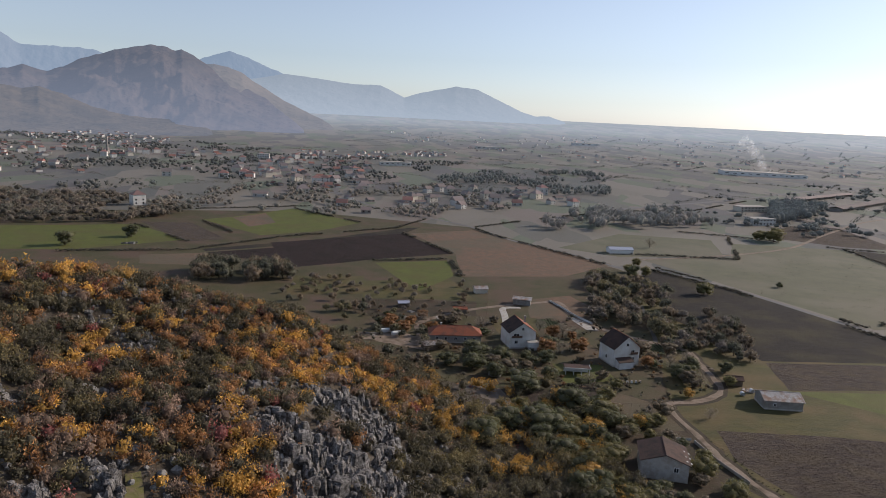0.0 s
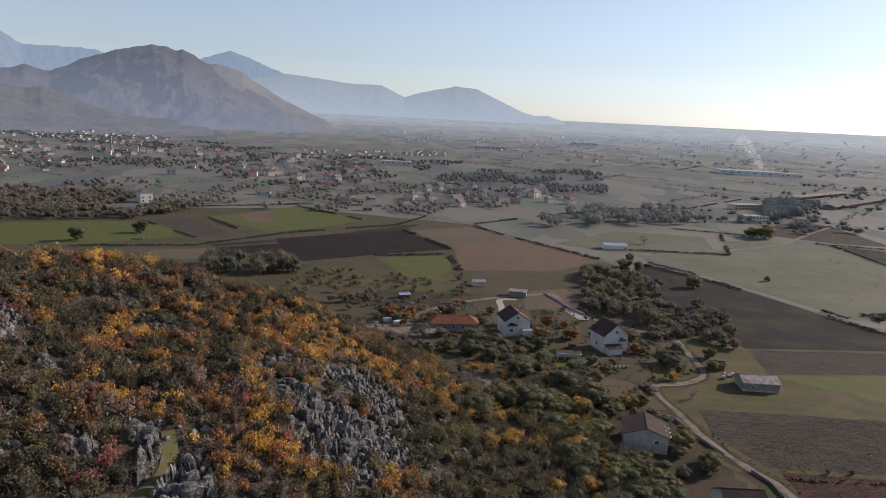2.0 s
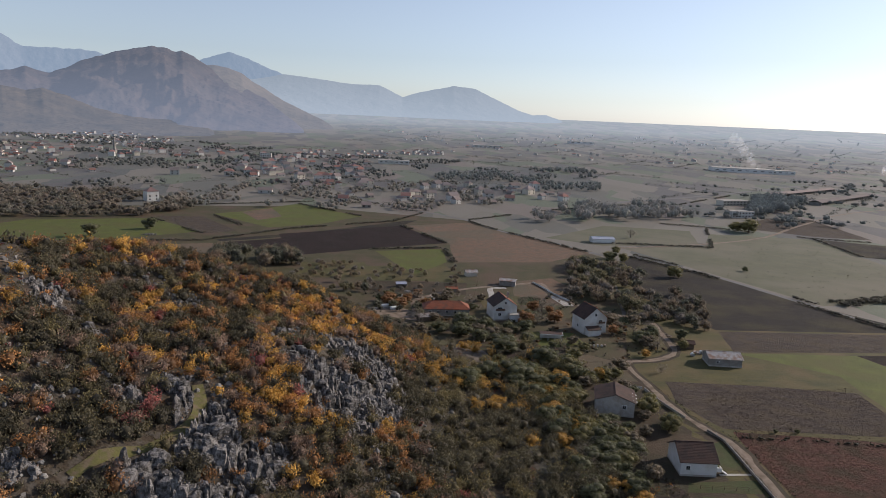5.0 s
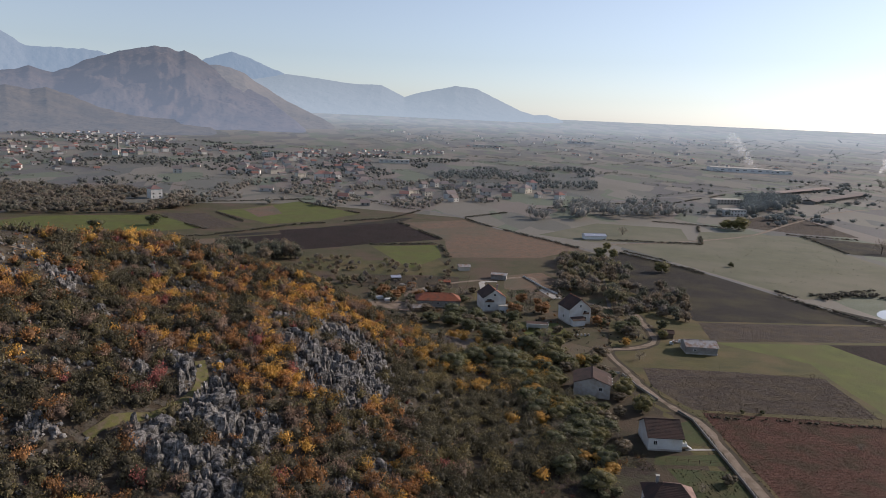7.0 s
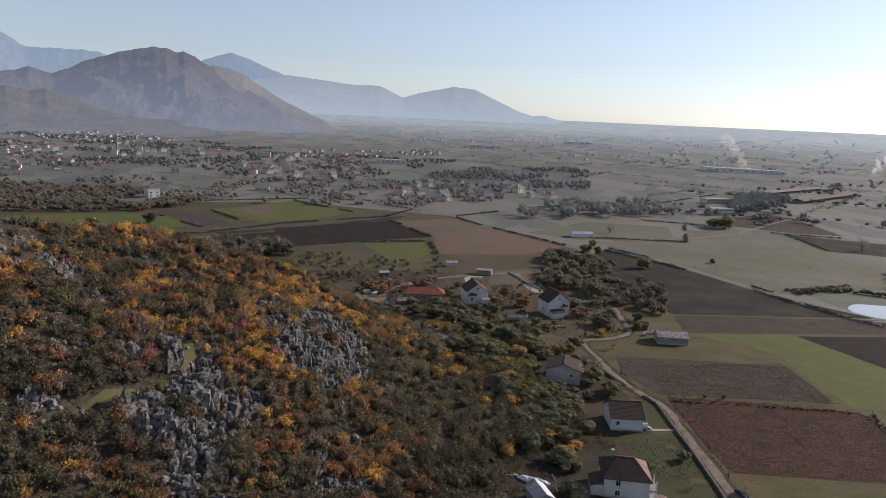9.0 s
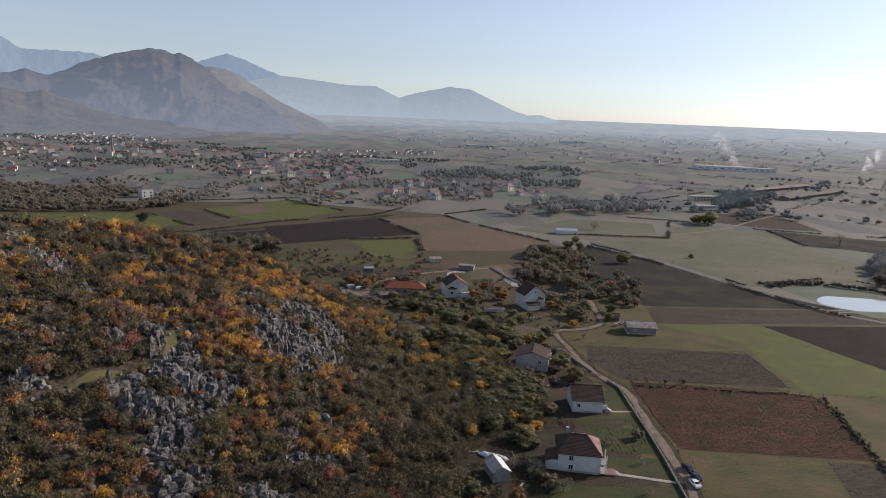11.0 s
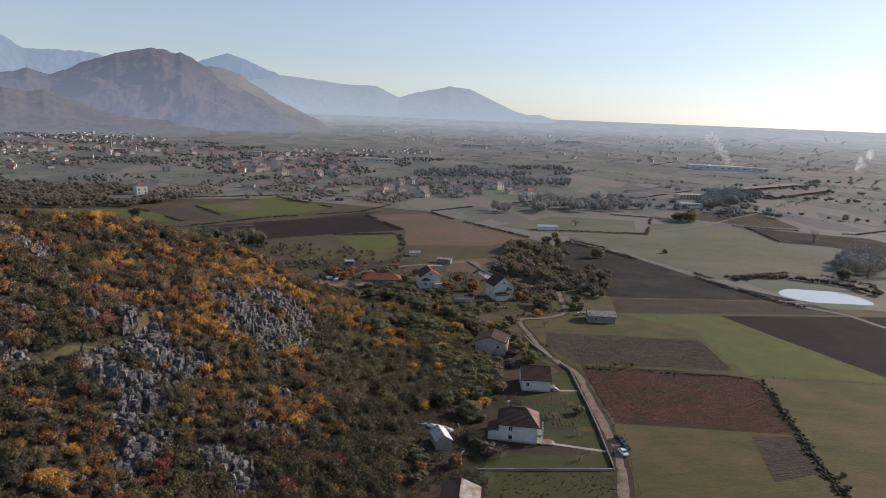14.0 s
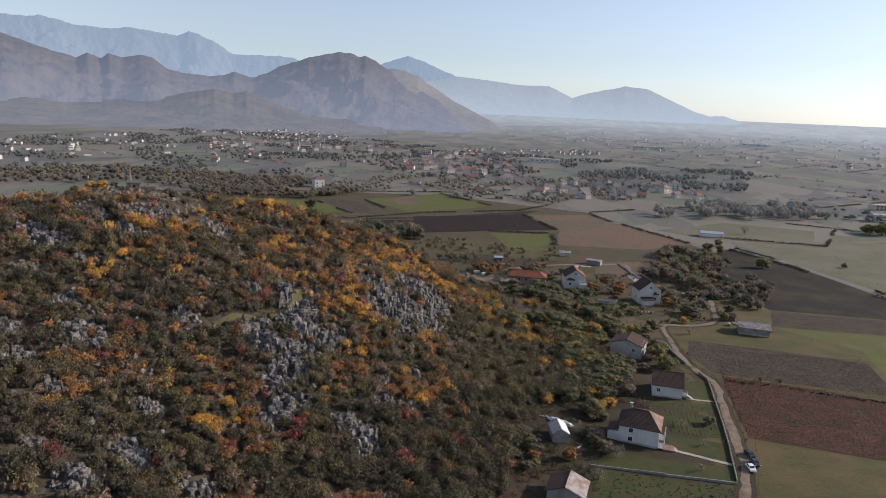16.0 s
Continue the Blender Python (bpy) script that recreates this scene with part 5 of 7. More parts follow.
hut = empty("hut", pose(hx, hy, on_land(hx, hy), 0, 0, 30), "ruined stone hut on the hilltop", "hut")
part("wall", boxes(((0, -1.8, 1.2), (5.0, 0.4, 3.4)), ((0, 1.8, 1.2), (5.0, 0.4, 3.4)), ((-2.3, 0, 1.2), (0.4, 3.3, 3.4)), ((2.3, 0, 0.9), (0.4, 3.3, 2.6))), M["rubble"], hut)
part("roof", boxes(((-0.2, 0, 2.98), (5.1, 4.2, 0.22))), M["rubble"], hut)
part("window", boxes(((0.3, -2.01, 1.7), (0.8, 0.08, 0.8))), M["glass"], hut)
part("low_wall", boxes(((5.2, -0.6, 0.5), (5.6, 0.5, 1.8))), M["rubble"], hut)
mast = empty("lattice_mast", pose(hx - 3.0, hy + 1.4, on_land(hx - 3.0, hy + 1.4), 0, 0, 20), "steel lattice mast beside the hilltop hut", "mast")
for i, (a, b) in enumerate(((-0.7, -0.7), (0.7, -0.7), (0.7, 0.7), (-0.7, 0.7))):
    part("leg", tube(bmesh.new(), (a, b, -0.5), (a * 0.75, b * 0.75, 8.6), 0.09, 0.07, 5), M["mast"], mast)
for k in range(6):
    z, f, g = 0.6 + 1.3 * k, 0.7 - 0.18 * (0.6 + 1.3 * k) / 8.6, 0.7 - 0.18 * (1.9 + 1.3 * k) / 8.6
    for (a, b), (c, d) in (((-1, -1), (1, -1)), ((1, -1), (1, 1)), ((1, 1), (-1, 1)), ((-1, 1), (-1, -1))):
        part("brace", tube(bmesh.new(), (a * f, b * f, z), (c * g, d * g, z + 1.3), 0.05, 0.05, 4), M["mast"], mast)
pole = empty("pole", pose(-134, 131, on_land(-134, 131)), "slender antenna pole on the hilltop", "pole")
part("shaft", tube(bmesh.new(), (0, 0, -0.5), (0, 0, 6.2), 0.14, 0.12, 6), M["mast"], pole)
for ax, ay, at_h in ((-125.0, 140.0, 5.5), (-117.0, 141, 5.5)):
    rod = empty("antenna", pose(ax, ay, on_land(ax, ay)), "short antenna rod beside the hilltop hut", "antenna", "antennas by the hut")
    part("shaft", tube(bmesh.new(), (0, 0, -0.4), (0, 0, at_h), 0.1, 0.08, 5), M["mast"], rod)
    part("crossbar", boxes(((0, 0, at_h - 0.8), (1.1, 0.14, 0.14))), M["mast"], rod)
part("head", boxes(((0, 0, 5.9), (0.5, 0.25, 0.9))), M["concrete"], pole)


# ---- cars ----
def car(at, turn, paint, label):
    ob = empty("car", pose(at[0], at[1], on_land(*at, 0.16), 0, 0, turn), label, "car", "cars parked on the lane")
    prof = ((-2.1, 0.35), (-2.12, 0.75), (-1.95, 0.95), (-1.2, 1.0), (-0.55, 1.42), (0.9, 1.45), (1.65, 1.05), (2.0, 0.95), (2.08, 0.55), (2.05, 0.35))
    bm = bmesh.new()
    sides = []
    for s in (-1, 1):
        sides.append([bm.verts.new((x, s * (0.86 if z < 1.05 else 0.68), z)) for x, z in prof])
    n = len(prof)
    for i in range(n):
        j = (i + 1) % n
        bm.faces.new((sides[0][i], sides[0][j], sides[1][j], sides[1][i]))
    bm.faces.new(sides[0][::-1]), bm.faces.new(sides[1])
    bmesh.ops.recalc_face_normals(bm, faces=bm.faces[:])
    bmesh.ops.bevel(bm, geom=bm.edges[:], offset=0.05, segments=2, affect="EDGES")
    body = part("body", bm, paint, ob)
    part("windscreen", slab(((-1.17, -0.66, 1.06), (-1.17, 0.66, 1.06), (-0.62, 0.6, 1.42), (-0.62, -0.6, 1.42)), 0.03), M["glass"], body)
    part("rear_window", slab(((1.58, -0.64, 1.13), (1.58, 0.64, 1.13), (0.97, 0.6, 1.46), (0.97, -0.6, 1.46)), 0.03), M["glass"], body)
    for s in (-1, 1):
        part("side_window", slab(((-0.9, s * 0.82, 1.08), (1.3, s * 0.82, 1.08), (0.85, s * 0.71, 1.38), (-0.5, s * 0.71, 1.38)), 0.03), M["glass"], body)
        part("headlight", boxes(((-2.1, s * 0.62, 0.72), (0.08, 0.36, 0.16)), bevel=0.02), M["white"], body)
        part("tail_light", boxes(((2.05, s * 0.66, 0.8), (0.06, 0.26, 0.2)), bevel=0.02), M["tile"], body)
        for x in (-1.3, 1.3):
            w = part("wheel", tube(tube(bmesh.new(), (x, s * 0.66, 0.32), (x, s * 0.88, 0.32), 0.32, 0.32, 14), (x, s * 0.88, 0.32), (x, s * 0.66, 0.32), 0.32, 0.32, 14), M["rubber"], ob)
            part("rim", tube(bmesh.new(), (x, s * 0.87, 0.32), (x, s * 0.9, 0.32), 0.2, 0.19, 12), M["tin"], w)
    return ob


car((108.0, 88.6), 98, M["car_white"], "white hatchback parked on the gravel lane")
car((109.7, 92.2), 103, M["car_dark"], "dark blue car parked beside the lane")
car((109.4, 97.2), 106, M["car_dark"], "dark car parked at the lane edge")


# ---- walls, fences, garden ground ----
def low_wall(pts, h, w, material, label, name="garden_wall", posts=0.0):
    ob = empty(name, pose(pts[0][0], pts[0][1], 0), label, "wall")
    for (ax, ay), (bx, by) in zip(pts, pts[1:]):
        L = math.hypot(bx - ax, by - ay)
        a = math.degrees(math.atan2(by - ay, bx - ax))
        cx, cy = (ax + bx) / 2 - pts[0][0], (ay + by) / 2 - pts[0][1]
        zz = on_land((ax + bx) / 2, (ay + by) / 2)
        part("wall_length", boxes(((cx, cy, zz + h / 2 - 0.2), (L + w * 0.6, w, h + 0.4), a), bevel=0.03), material, ob)
        part("coping", boxes(((cx, cy, zz + h + 0.05), (L + w * 0.6, w + 0.04, 0.08), a)), M["block"], ob)
        if posts:
            for k in range(int(L / posts)):
                t = (k + 0.5) * posts / L
                x, y = ax + (bx - ax) * t - pts[0][0], ay + (by - ay) * t - pts[0][1]
                part("post", boxes(((x, y, zz + h + 0.45), (0.12, 0.12, 0.8), a)), M["concrete"], ob)
    return ob


low_wall(((104.8, 163), (107.0, 156.5), (106.8, 148), (106.2, 134), (105.6, 118), (104.8, 104), (103.8, 92), (102.8, 80)), 0.7, 0.25, M["block"], "grey blockwork wall along the gravel lane", posts=2.5)
low_wall(((102.6, 79), (84, 78), (64, 77)), 0.6, 0.25, M["block"], "low garden wall below the lawn")
low_wall(((95.5, 196), (97.5, 184), (101, 172)), 0.9, 0.3, M["concrete"], "concrete wall beside the lane")
low_wall(((86, 199), (95, 197.5)), 0.7, 0.25, M["plaster"], "white garden wall")
low_wall(((82, 358), (86, 345), (89, 332), (95, 318)), 0.9, 0.3, M["plaster"], "white wall along the village lane")
low_wall(((61, 172), (68, 168)), 0.6, 0.3, M["block"], "low blockwork wall")


def post_fence(pts, gap, label, h=1.2, wires=2):
    ob = empty("fence", pose(pts[0][0], pts[0][1], 0), label, "fence")
    for (ax, ay), (bx, by) in zip(pts, pts[1:]):
        L = math.hypot(bx - ax, by - ay)
        n = max(1, int(L / gap))
        for k in range(n):
            t = k / n
            x, y = ax + (bx - ax) * t, ay + (by - ay) * t
            z = on_land(x, y)
            lean = RNG.uniform(-0.06, 0.06)
            part("post", tube(bmesh.new(), (x - pts[0][0], y - pts[0][1], z - 0.3), (x - pts[0][0] + lean, y - pts[0][1] + lean, z + h), 0.07, 0.06, 5), M["wood"], ob)
        for wv in range(wires):
            zz = on_land((ax + bx) / 2, (ay + by) / 2) + h * (0.5 + 0.42 * wv)
            part("wire", tube(bmesh.new(), (ax - pts[0][0], ay - pts[0][1], zz), (bx - pts[0][0], by - pts[0][1], zz), 0.015, 0.015, 4), M["iron"], ob)
    return ob


post_fence(((113, 160.5), (174, 154), (229, 149), (262, 146)), 4.0, "wooden post and wire fence between the fields")
post_fence(((112.5, 104), (111.4, 94), (108.5, 82), (105.8, 66), (104.5, 50)), 3.0, "wooden fence posts along the lane")
post_fence(((181, 150), (172, 112), (164, 80), (160, 50)), 6.0, "thin fence along the overgrown ditch", wires=1)
post_fence(((88, 128), (104, 127)), 3.0, "garden fence of thin posts")
post_fence(((42, 300), (43, 315), (46, 336), (49, 358)), 3.5, "garden fence behind the red-roofed house")
post_fence(((-20, 345), (10, 344), (18, 345), (50, 346)), 3.5, "orchard fence along the village lane")
post_fence(((96, 300), (92, 288), (84, 282)), 3.0, "fence of thin posts beside the white house")
post_fence(((52, 222), (78, 222), (96, 222)), 3.0, "wire fence below the village gardens")

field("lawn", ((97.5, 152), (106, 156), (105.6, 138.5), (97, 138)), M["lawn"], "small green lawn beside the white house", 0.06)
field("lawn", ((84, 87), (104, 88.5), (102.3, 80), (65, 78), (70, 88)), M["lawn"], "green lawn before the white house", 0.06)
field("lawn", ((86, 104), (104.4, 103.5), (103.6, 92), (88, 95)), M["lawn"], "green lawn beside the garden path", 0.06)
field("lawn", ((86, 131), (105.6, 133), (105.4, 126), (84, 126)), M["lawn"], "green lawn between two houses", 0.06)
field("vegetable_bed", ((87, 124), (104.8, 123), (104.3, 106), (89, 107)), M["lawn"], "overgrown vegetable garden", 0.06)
field("yard", ((44, 128), (66, 134), (84, 130), (82, 108), (62, 104), (50, 112)), M["yard"], "bare reddish earth yard below the hill", 0.04)
field("yard", ((44, 104), (66, 104), (68, 84), (62, 66), (44, 70), (36, 86)), M["yard"], "bare trampled earth around the shed", 0.05)
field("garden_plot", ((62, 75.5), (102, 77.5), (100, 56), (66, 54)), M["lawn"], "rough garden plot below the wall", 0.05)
field("garden_plot", ((48, 240), (79, 241), (78, 224), (50, 222)), M["yard"], "bare reddish garden soil below the houses", 0.05)
field("vegetable_bed", ((109, 277), (125, 279), (129, 294), (116, 293)), M["lawn"], "vegetable plot beside the white house", 0.05)
field("vegetable_bed", ((67, 308), (79.5, 309), (79, 327), (67, 322)), M["lawn"], "vegetable plot behind the white house", 0.05)
field("yard", ((-16, 292), (-6, 280), (14, 272), (15, 284), (6, 294)), M["gravel"], "pale trodden yard beside the red-roofed house", 0.07)
field("yard", ((85, 330), (92, 326), (96, 308), (90, 308)), M["concrete"], "pale concrete yard at the lane end", 0.13)
field("garden_plot", ((84, 205), (96, 204), (95, 224), (80, 236), (70, 240)), M["stubble"], "orange-brown grass beside the lane bend", 0.05)
field("garden_plot", ((45, 320), (68, 325), (66, 296), (48, 296)), M["grass_dull"], "green garden behind the houses", 0.05)
field("garden_plot", ((-14, 318), (40, 325), (42, 352), (-17, 350)), M["earth_grass"], "village gardens and small orchards", 0.04)
field("garden_plot", ((-17, 352), (42, 354), (30, 405), (-20, 388)), M["grass_dull"], "village orchard meadow", 0.045)
field("garden_plot", ((-57, 350), (-16, 360), (-20, 400), (-60, 395)), M["grass_dull"], "rough orchard grass", 0.045)
field("garden_plot", ((66, 240), (86, 246), (84, 262), (64, 262)), M["grass"], "lawn beside the carport", 0.05)
field("garden_plot", ((84, 318), (104, 345), (96, 372), (70, 360), (66, 326)), M["stubble"], "brown autumn garden", 0.05)
field("hill_clearing", ((-112, 136), (-102, 137), (-94, 143), (-93, 150), (-102, 154), (-114, 147)), M["gravel"], "bare stony ground near the hilltop", 0.12)
ribbon("garden_path", ((86.5, 94.5), (94, 92.5), (103.4, 90)), 1.4, M["concrete"], "concrete garden path to the lane", 0.12, 0.05, category="path")
ribbon("garden_path", ((96.5, 135.5), (105.8, 136)), 1.1, M["concrete"], "concrete path to the white house", 0.12, 0.05, category="path")
ribbon("driveway", ((53, 316), (54, 328), (55, 341), (64, 343)), 3.4, M["concrete"], "pale concrete driveway", 0.1, 0.1, category="road")
ribbon("road", ((-22, 283), (10, 287), (12, 310), (30, 330), (48, 342), (70, 352), (86, 357), (88, 335), (94, 316), (112, 296), (127, 284)), 3.2, M["gravel"], "narrow village lane", 0.1, 0.3)
ribbon("track", ((30, 112), (42, 120), (52, 124), (62, 124)), 2.2, M["plough"], "earth track to the hill", 0.12, 0.4)


# ---- trees ----
def tree_proto(kind, seed):
    """Trunk and crown meshes of a tree 6 m tall."""
    rr = random.Random(seed)
    bm = bmesh.new()
    tube(bm, (0, 0, -0.4), (0.1, 0, 2.2), 0.2, 0.14, 7)
    tips = []
    for k in range(7):
        a, z = k * 2.4 + rr.random(), rr.uniform(1.4, 2.6)
        tip = (math.cos(a) * rr.uniform(1.0, 1.9), math.sin(a) * rr.uniform(1.0, 1.9), z + rr.uniform(1.2, 2.6))
        tube(bm, (0.08, 0, z), tip, 0.085, 0.03, 5)
        tips.append(tip)
        if kind == "bare":
            for _ in range(4):
                tube(bm, tip, (tip[0] + rr.uniform(-0.8, 0.8), tip[1] + rr.uniform(-0.8, 0.8), tip[2] + rr.uniform(0.2, 1.2)), 0.03, 0.012, 4)
    tr = bpy.data.meshes.new("trunk")
    bm.to_mesh(tr)
    bm.free()
    tr.materials.append(M["bark"])
    tint, cnt, size, rad_ = {"green": ((0.14, 0.142, 0.068), 60, 0.5, 1.4), "olive": ((0.22, 0.195, 0.075), 60, 0.5, 1.4), "rust": (RUST, 48, 0.52, 1.3), "yellow": (YELLOW, 48, 0.52, 1.3), "bare": ((0.26, 0.225, 0.18), 60, 0.28, 1.35), "brown": ((0.21, 0.165, 0.105), 48, 0.48, 1.35)}[kind]
    blobs = [(t[0], t[1], t[2] - 0.5) for t in tips] + [(0, 0, 4.2), (0.9, -0.7, 2.2), (-0.9, 0.8, 1.9), (0.3, 1.1, 1.5), (-0.4, -1.2, 1.4)]
    cr = leaves("crown", blobs, [(rad_, rad_, rad_ * 0.9)] * len(blobs), [int(cnt * 2.4)] * len(blobs), [size * 0.66] * len(blobs), np.array([tint] * len(blobs)) * RNG.uniform(0.85, 1.15, (len(blobs), 1)), M["leaf"], flat=0.3, core=0.45 if kind == "bare" else 0.65, inner=0.0 if kind == "bare" else 0.74, loose=0.6 if kind == "bare" else 0.45, twig_shade=0.45)
    return tr, cr


TREES = {k: [tree_proto(k, i * 7 + j) for j in range(3)] for i, k in enumerate(("green", "olive", "rust", "yellow", "bare", "brown"))}
TREE_WORDS = {"green": "dark green leafy tree", "olive": "olive green rounded tree", "rust": "rust orange autumn tree", "yellow": "yellow autumn tree", "bare": "nearly bare grey tree", "brown": "brown autumn tree with thinning leaves"}


def tree(kind, x, y, h, where="in the village", wide=1.0):
    wide *= RNG.uniform(1.1, 1.45)
    tr, cr = TREES[kind][int(RNG.integers(3))]
    s = h / 5.6
    ob = empty("tree", Matrix.LocRotScale((x, y, on_land(x, y)), Euler((0, 0, float(RNG.uniform(0, 6.28)))), (s * wide, s * wide, s)), f"{TREE_WORDS[kind]} {where}", "tree", "trees " + where)
    part("trunk", tr, None, ob)
    part("crown", cr, None, ob)


for kind, x, y, h in (("green", 49, 233, 7.5), ("green", 62.6, 219.5, 8), ("green", 49.4, 201, 8), ("green", 38.3, 200, 7.5), ("olive", 70.5, 211.6, 7), ("green", 60, 244, 6), ("green", 32, 253, 7), ("green", 29, 188, 7), ("olive", 83, 206, 5), ("green", 68, 190, 5.5), ("olive", 32, 194, 5.5), ("olive", 59, 178, 6), ("olive", 76, 226, 5.5), ("olive", 90, 176, 6.5), ("yellow", 82, 206, 4.5), ("green", 57, 134, 5.5),
                      ("green", 66, 136, 5), ("olive", 69, 160, 5), ("green", 64, 196, 6), ("green", 55, 205, 6.5), ("olive", 44, 214, 5.5), ("green", 40, 246, 6), ("green", 34, 268, 7), ("green", 44, 264, 6.5), ("bare", 71, 84, 4.5), ("rust", 58, 78, 4.2), ("yellow", 70, 120, 3.6), ("bare", 66, 70, 4),
                      ("bare", 70, 275, 6), ("bare", 76, 296, 6.5), ("rust", 103, 262, 5), ("brown", 80, 246, 4), ("bare", 108, 214, 4), ("brown", 101, 116, 3.0), ("bare", 92, 112, 2.6), ("bare", 97, 100, 2.4), ("bare", 94, 84, 2.4), ("olive", 92, 162, 6.5), ("olive", 78, 203, 4.6), ("olive", 88, 207, 4.4), ("olive", 74, 207, 4.4), ("rust", -2, 300, 6), ("rust", 8, 308, 4.5), ("yellow", 108, 232, 3.5),
                      ("green", 116, 252, 5), ("bare", 112, 262, 6), ("green", 133, 258, 5), ("olive", 128, 244, 4.5), ("green", 62, 262, 5.5), ("brown", 52, 252, 5), ("olive", 84, 190, 5), ("green", 72, 206, 5.5)):
    tree(kind, x, y, h, "in the village", 1.3 if h >= 7 else 1.0)


def in_poly(poly, n):
    """Random places inside a polygon."""
    P = np.array(poly, float)
    out = []
    while len(out) < n:
        x, y = RNG.uniform(P[:, 0].min(), P[:, 0].max()), RNG.uniform(P[:, 1].min(), P[:, 1].max())
        inside, j = False, len(P) - 1
        for i in range(len(P)):
            if (P[i, 1] > y) != (P[j, 1] > y) and x < (P[j, 0] - P[i, 0]) * (y - P[i, 1]) / (P[j, 1] - P[i, 1]) + P[i, 0]:
                inside = not inside
            j = i
        if inside:
            out.append((float(x), float(y)))
    return out


def pickk(words):
    return words[int(RNG.integers(len(words)))]


# orchard and yard trees between the foot of the hill and the houses
BUILT = ((79, 178, 9), (92, 110, 9), (80, 97, 11), (90, 143, 10), (92.6, 267, 9), (54.3, 90.5, 6), (58, 58.5, 8), (72, 252, 8), (54, 285, 11), (40, 247, 5), (20, 288, 9), (34, 288, 9))


def planted(poly, n, kinds, lo, hi, where, gap=2.4):
    spots = []
    for x, y in in_poly(poly, n):
        if all(math.hypot(x - a, y - b) > r for a, b, r in BUILT) and all(math.hypot(x - a, y - b) > gap for a, b in spots):
            spots.append((x, y))
            tree(pickk(kinds), x, y, RNG.uniform(lo, hi), where, 1.15)


planted(((54, 150), (70, 150), (72, 205), (54, 205), (44, 200)), 34, ("green", "green", "olive", "olive", "green", "yellow"), 4.2, 6.2, "at the foot of the hill", 3.2)
planted(((54, 112), (68, 108), (72, 150), (56, 152)), 34, ("green", "green", "olive", "bare", "yellow"), 3.2, 5.4, "at the foot of the hill", 2.8)
planted(((70, 196), (94, 206), (90, 240), (70, 246)), 12, ("olive", "green", "bare", "brown", "bare"), 3, 5.2, "beside the lane bend")
planted(((72, 146), (86, 160), (92, 164), (98, 166), (90, 200), (70, 204)), 24, ("bare", "green", "brown", "olive"), 2.6, 4.6, "beside the lane bend")
planted(((64, 128), (82, 130), (82, 164), (70, 170), (62, 150)), 44, ("green", "bare", "olive", "green", "brown"), 2.4, 4.6, "in the yards", 2.4)
planted(((62, 84), (72, 84), (74, 104), (66, 112), (58, 104)), 16, ("bare", "brown", "green", "bare"), 2.2, 4.0, "in the yards")
planted(((36, 66), (50, 62), (52, 80), (44, 92), (34, 84)), 26, ("rust", "green", "bare", "brown", "olive"), 2.4, 4.2, "in the yards")
planted(((10, 250), (60, 244), (66, 262), (44, 276), (10, 278)), 16, ("green", "green", "brown", "bare", "olive"), 3.5, 6.0, "beside the red-roofed house")
planted(((56, 262), (84, 262), (90, 300), (66, 318), (50, 306)), 14, ("green", "bare", "brown", "bare", "rust"), 3.0, 5.8, "among the village houses")
planted(((-10, 290), (50, 294), (48, 322), (-12, 318)), 26, ("green", "bare", "brown", "rust"), 2.5, 5.0, "among the village houses")

def grove(poly, n, kinds, lo, hi, label):
    """Trees of the village edge, too close together to tell apart: crowns of several blobs over short stems."""
    cen_, rad_, tin_, stems = [], [], [], bmesh.new()
    for x, y in in_poly(poly, n):
        h, z, c = RNG.uniform(lo, hi), on_land(x, y), np.array(kinds[int(RNG.integers(len(kinds)))]) * RNG.uniform(0.8, 1.2)
        tube(stems, (x, y, z - 0.3), (x, y, z + h * 0.6), 0.035 * h, 0.015 * h, 5)
        for k in range(7):
            a, q = k * 1.05 + RNG.random(), h * (0.27 if k else 0.0)
            cen_.append((x + q * math.cos(a), y + q * math.sin(a), z + h * (RNG.uniform(0.26, 0.62) if k else 0.66)))
            rad_.append((h * 0.27, h * 0.27, h * 0.28))
            tin_.append(c * RNG.uniform(0.85, 1.15))
    me = leaves("grove", cen_, rad_, np.full(len(cen_), 80), np.array(rad_)[:, 0] * 0.34, tin_, M["leaf"], flat=0.3, core=0.5, inner=0.6, loose=0.5, twig_shade=0.4)
    ob = tagged(new("grove", me), label, "trees", kind="stuff")
    part("stems", stems, M["bark"], ob)


DARK_G, OLIVE_G, BARE_G, BROWN_G = (0.13, 0.128, 0.088), (0.21, 0.185, 0.1), (0.23, 0.2, 0.168), (0.24, 0.185, 0.125)
grove(((96, 330), (126, 298), (156, 386), (118, 423)), 100, (DARK_G, BARE_G, BROWN_G, OLIVE_G, OLIVE_G), 5, 9, "dark mixed trees beside the village lane")
grove(((116, 286), (150, 268), (176, 342), (138, 340)), 70, (DARK_G, BARE_G, BROWN_G), 3.5, 7, "half-bare trees behind the barn")
grove(((-15, 316), (38, 322), (41, 396), (-20, 386)), 46, (BARE_G, BROWN_G, OLIVE_G), 2.2, 4.2, "small half-bare orchard trees in the gardens")
grove(((-60, 350), (-1, 363), (-15, 401), (-62, 398)), 40, (BARE_G, BROWN_G, OLIVE_G), 2.2, 4.2, "small half-bare orchard trees in rough grass")
grove(((-112, 374), (-56, 374), (-64, 404), (-116, 410)), 34, (DARK_G, DARK_G, BROWN_G), 8, 12, "tall dark trees at the field edge")
grove(((-60, 262), (10, 250), (18, 300), (-30, 345), (-70, 340)), 46, (DARK_G, OLIVE_G, BROWN_G), 3.5, 6, "mixed trees behind the hill")
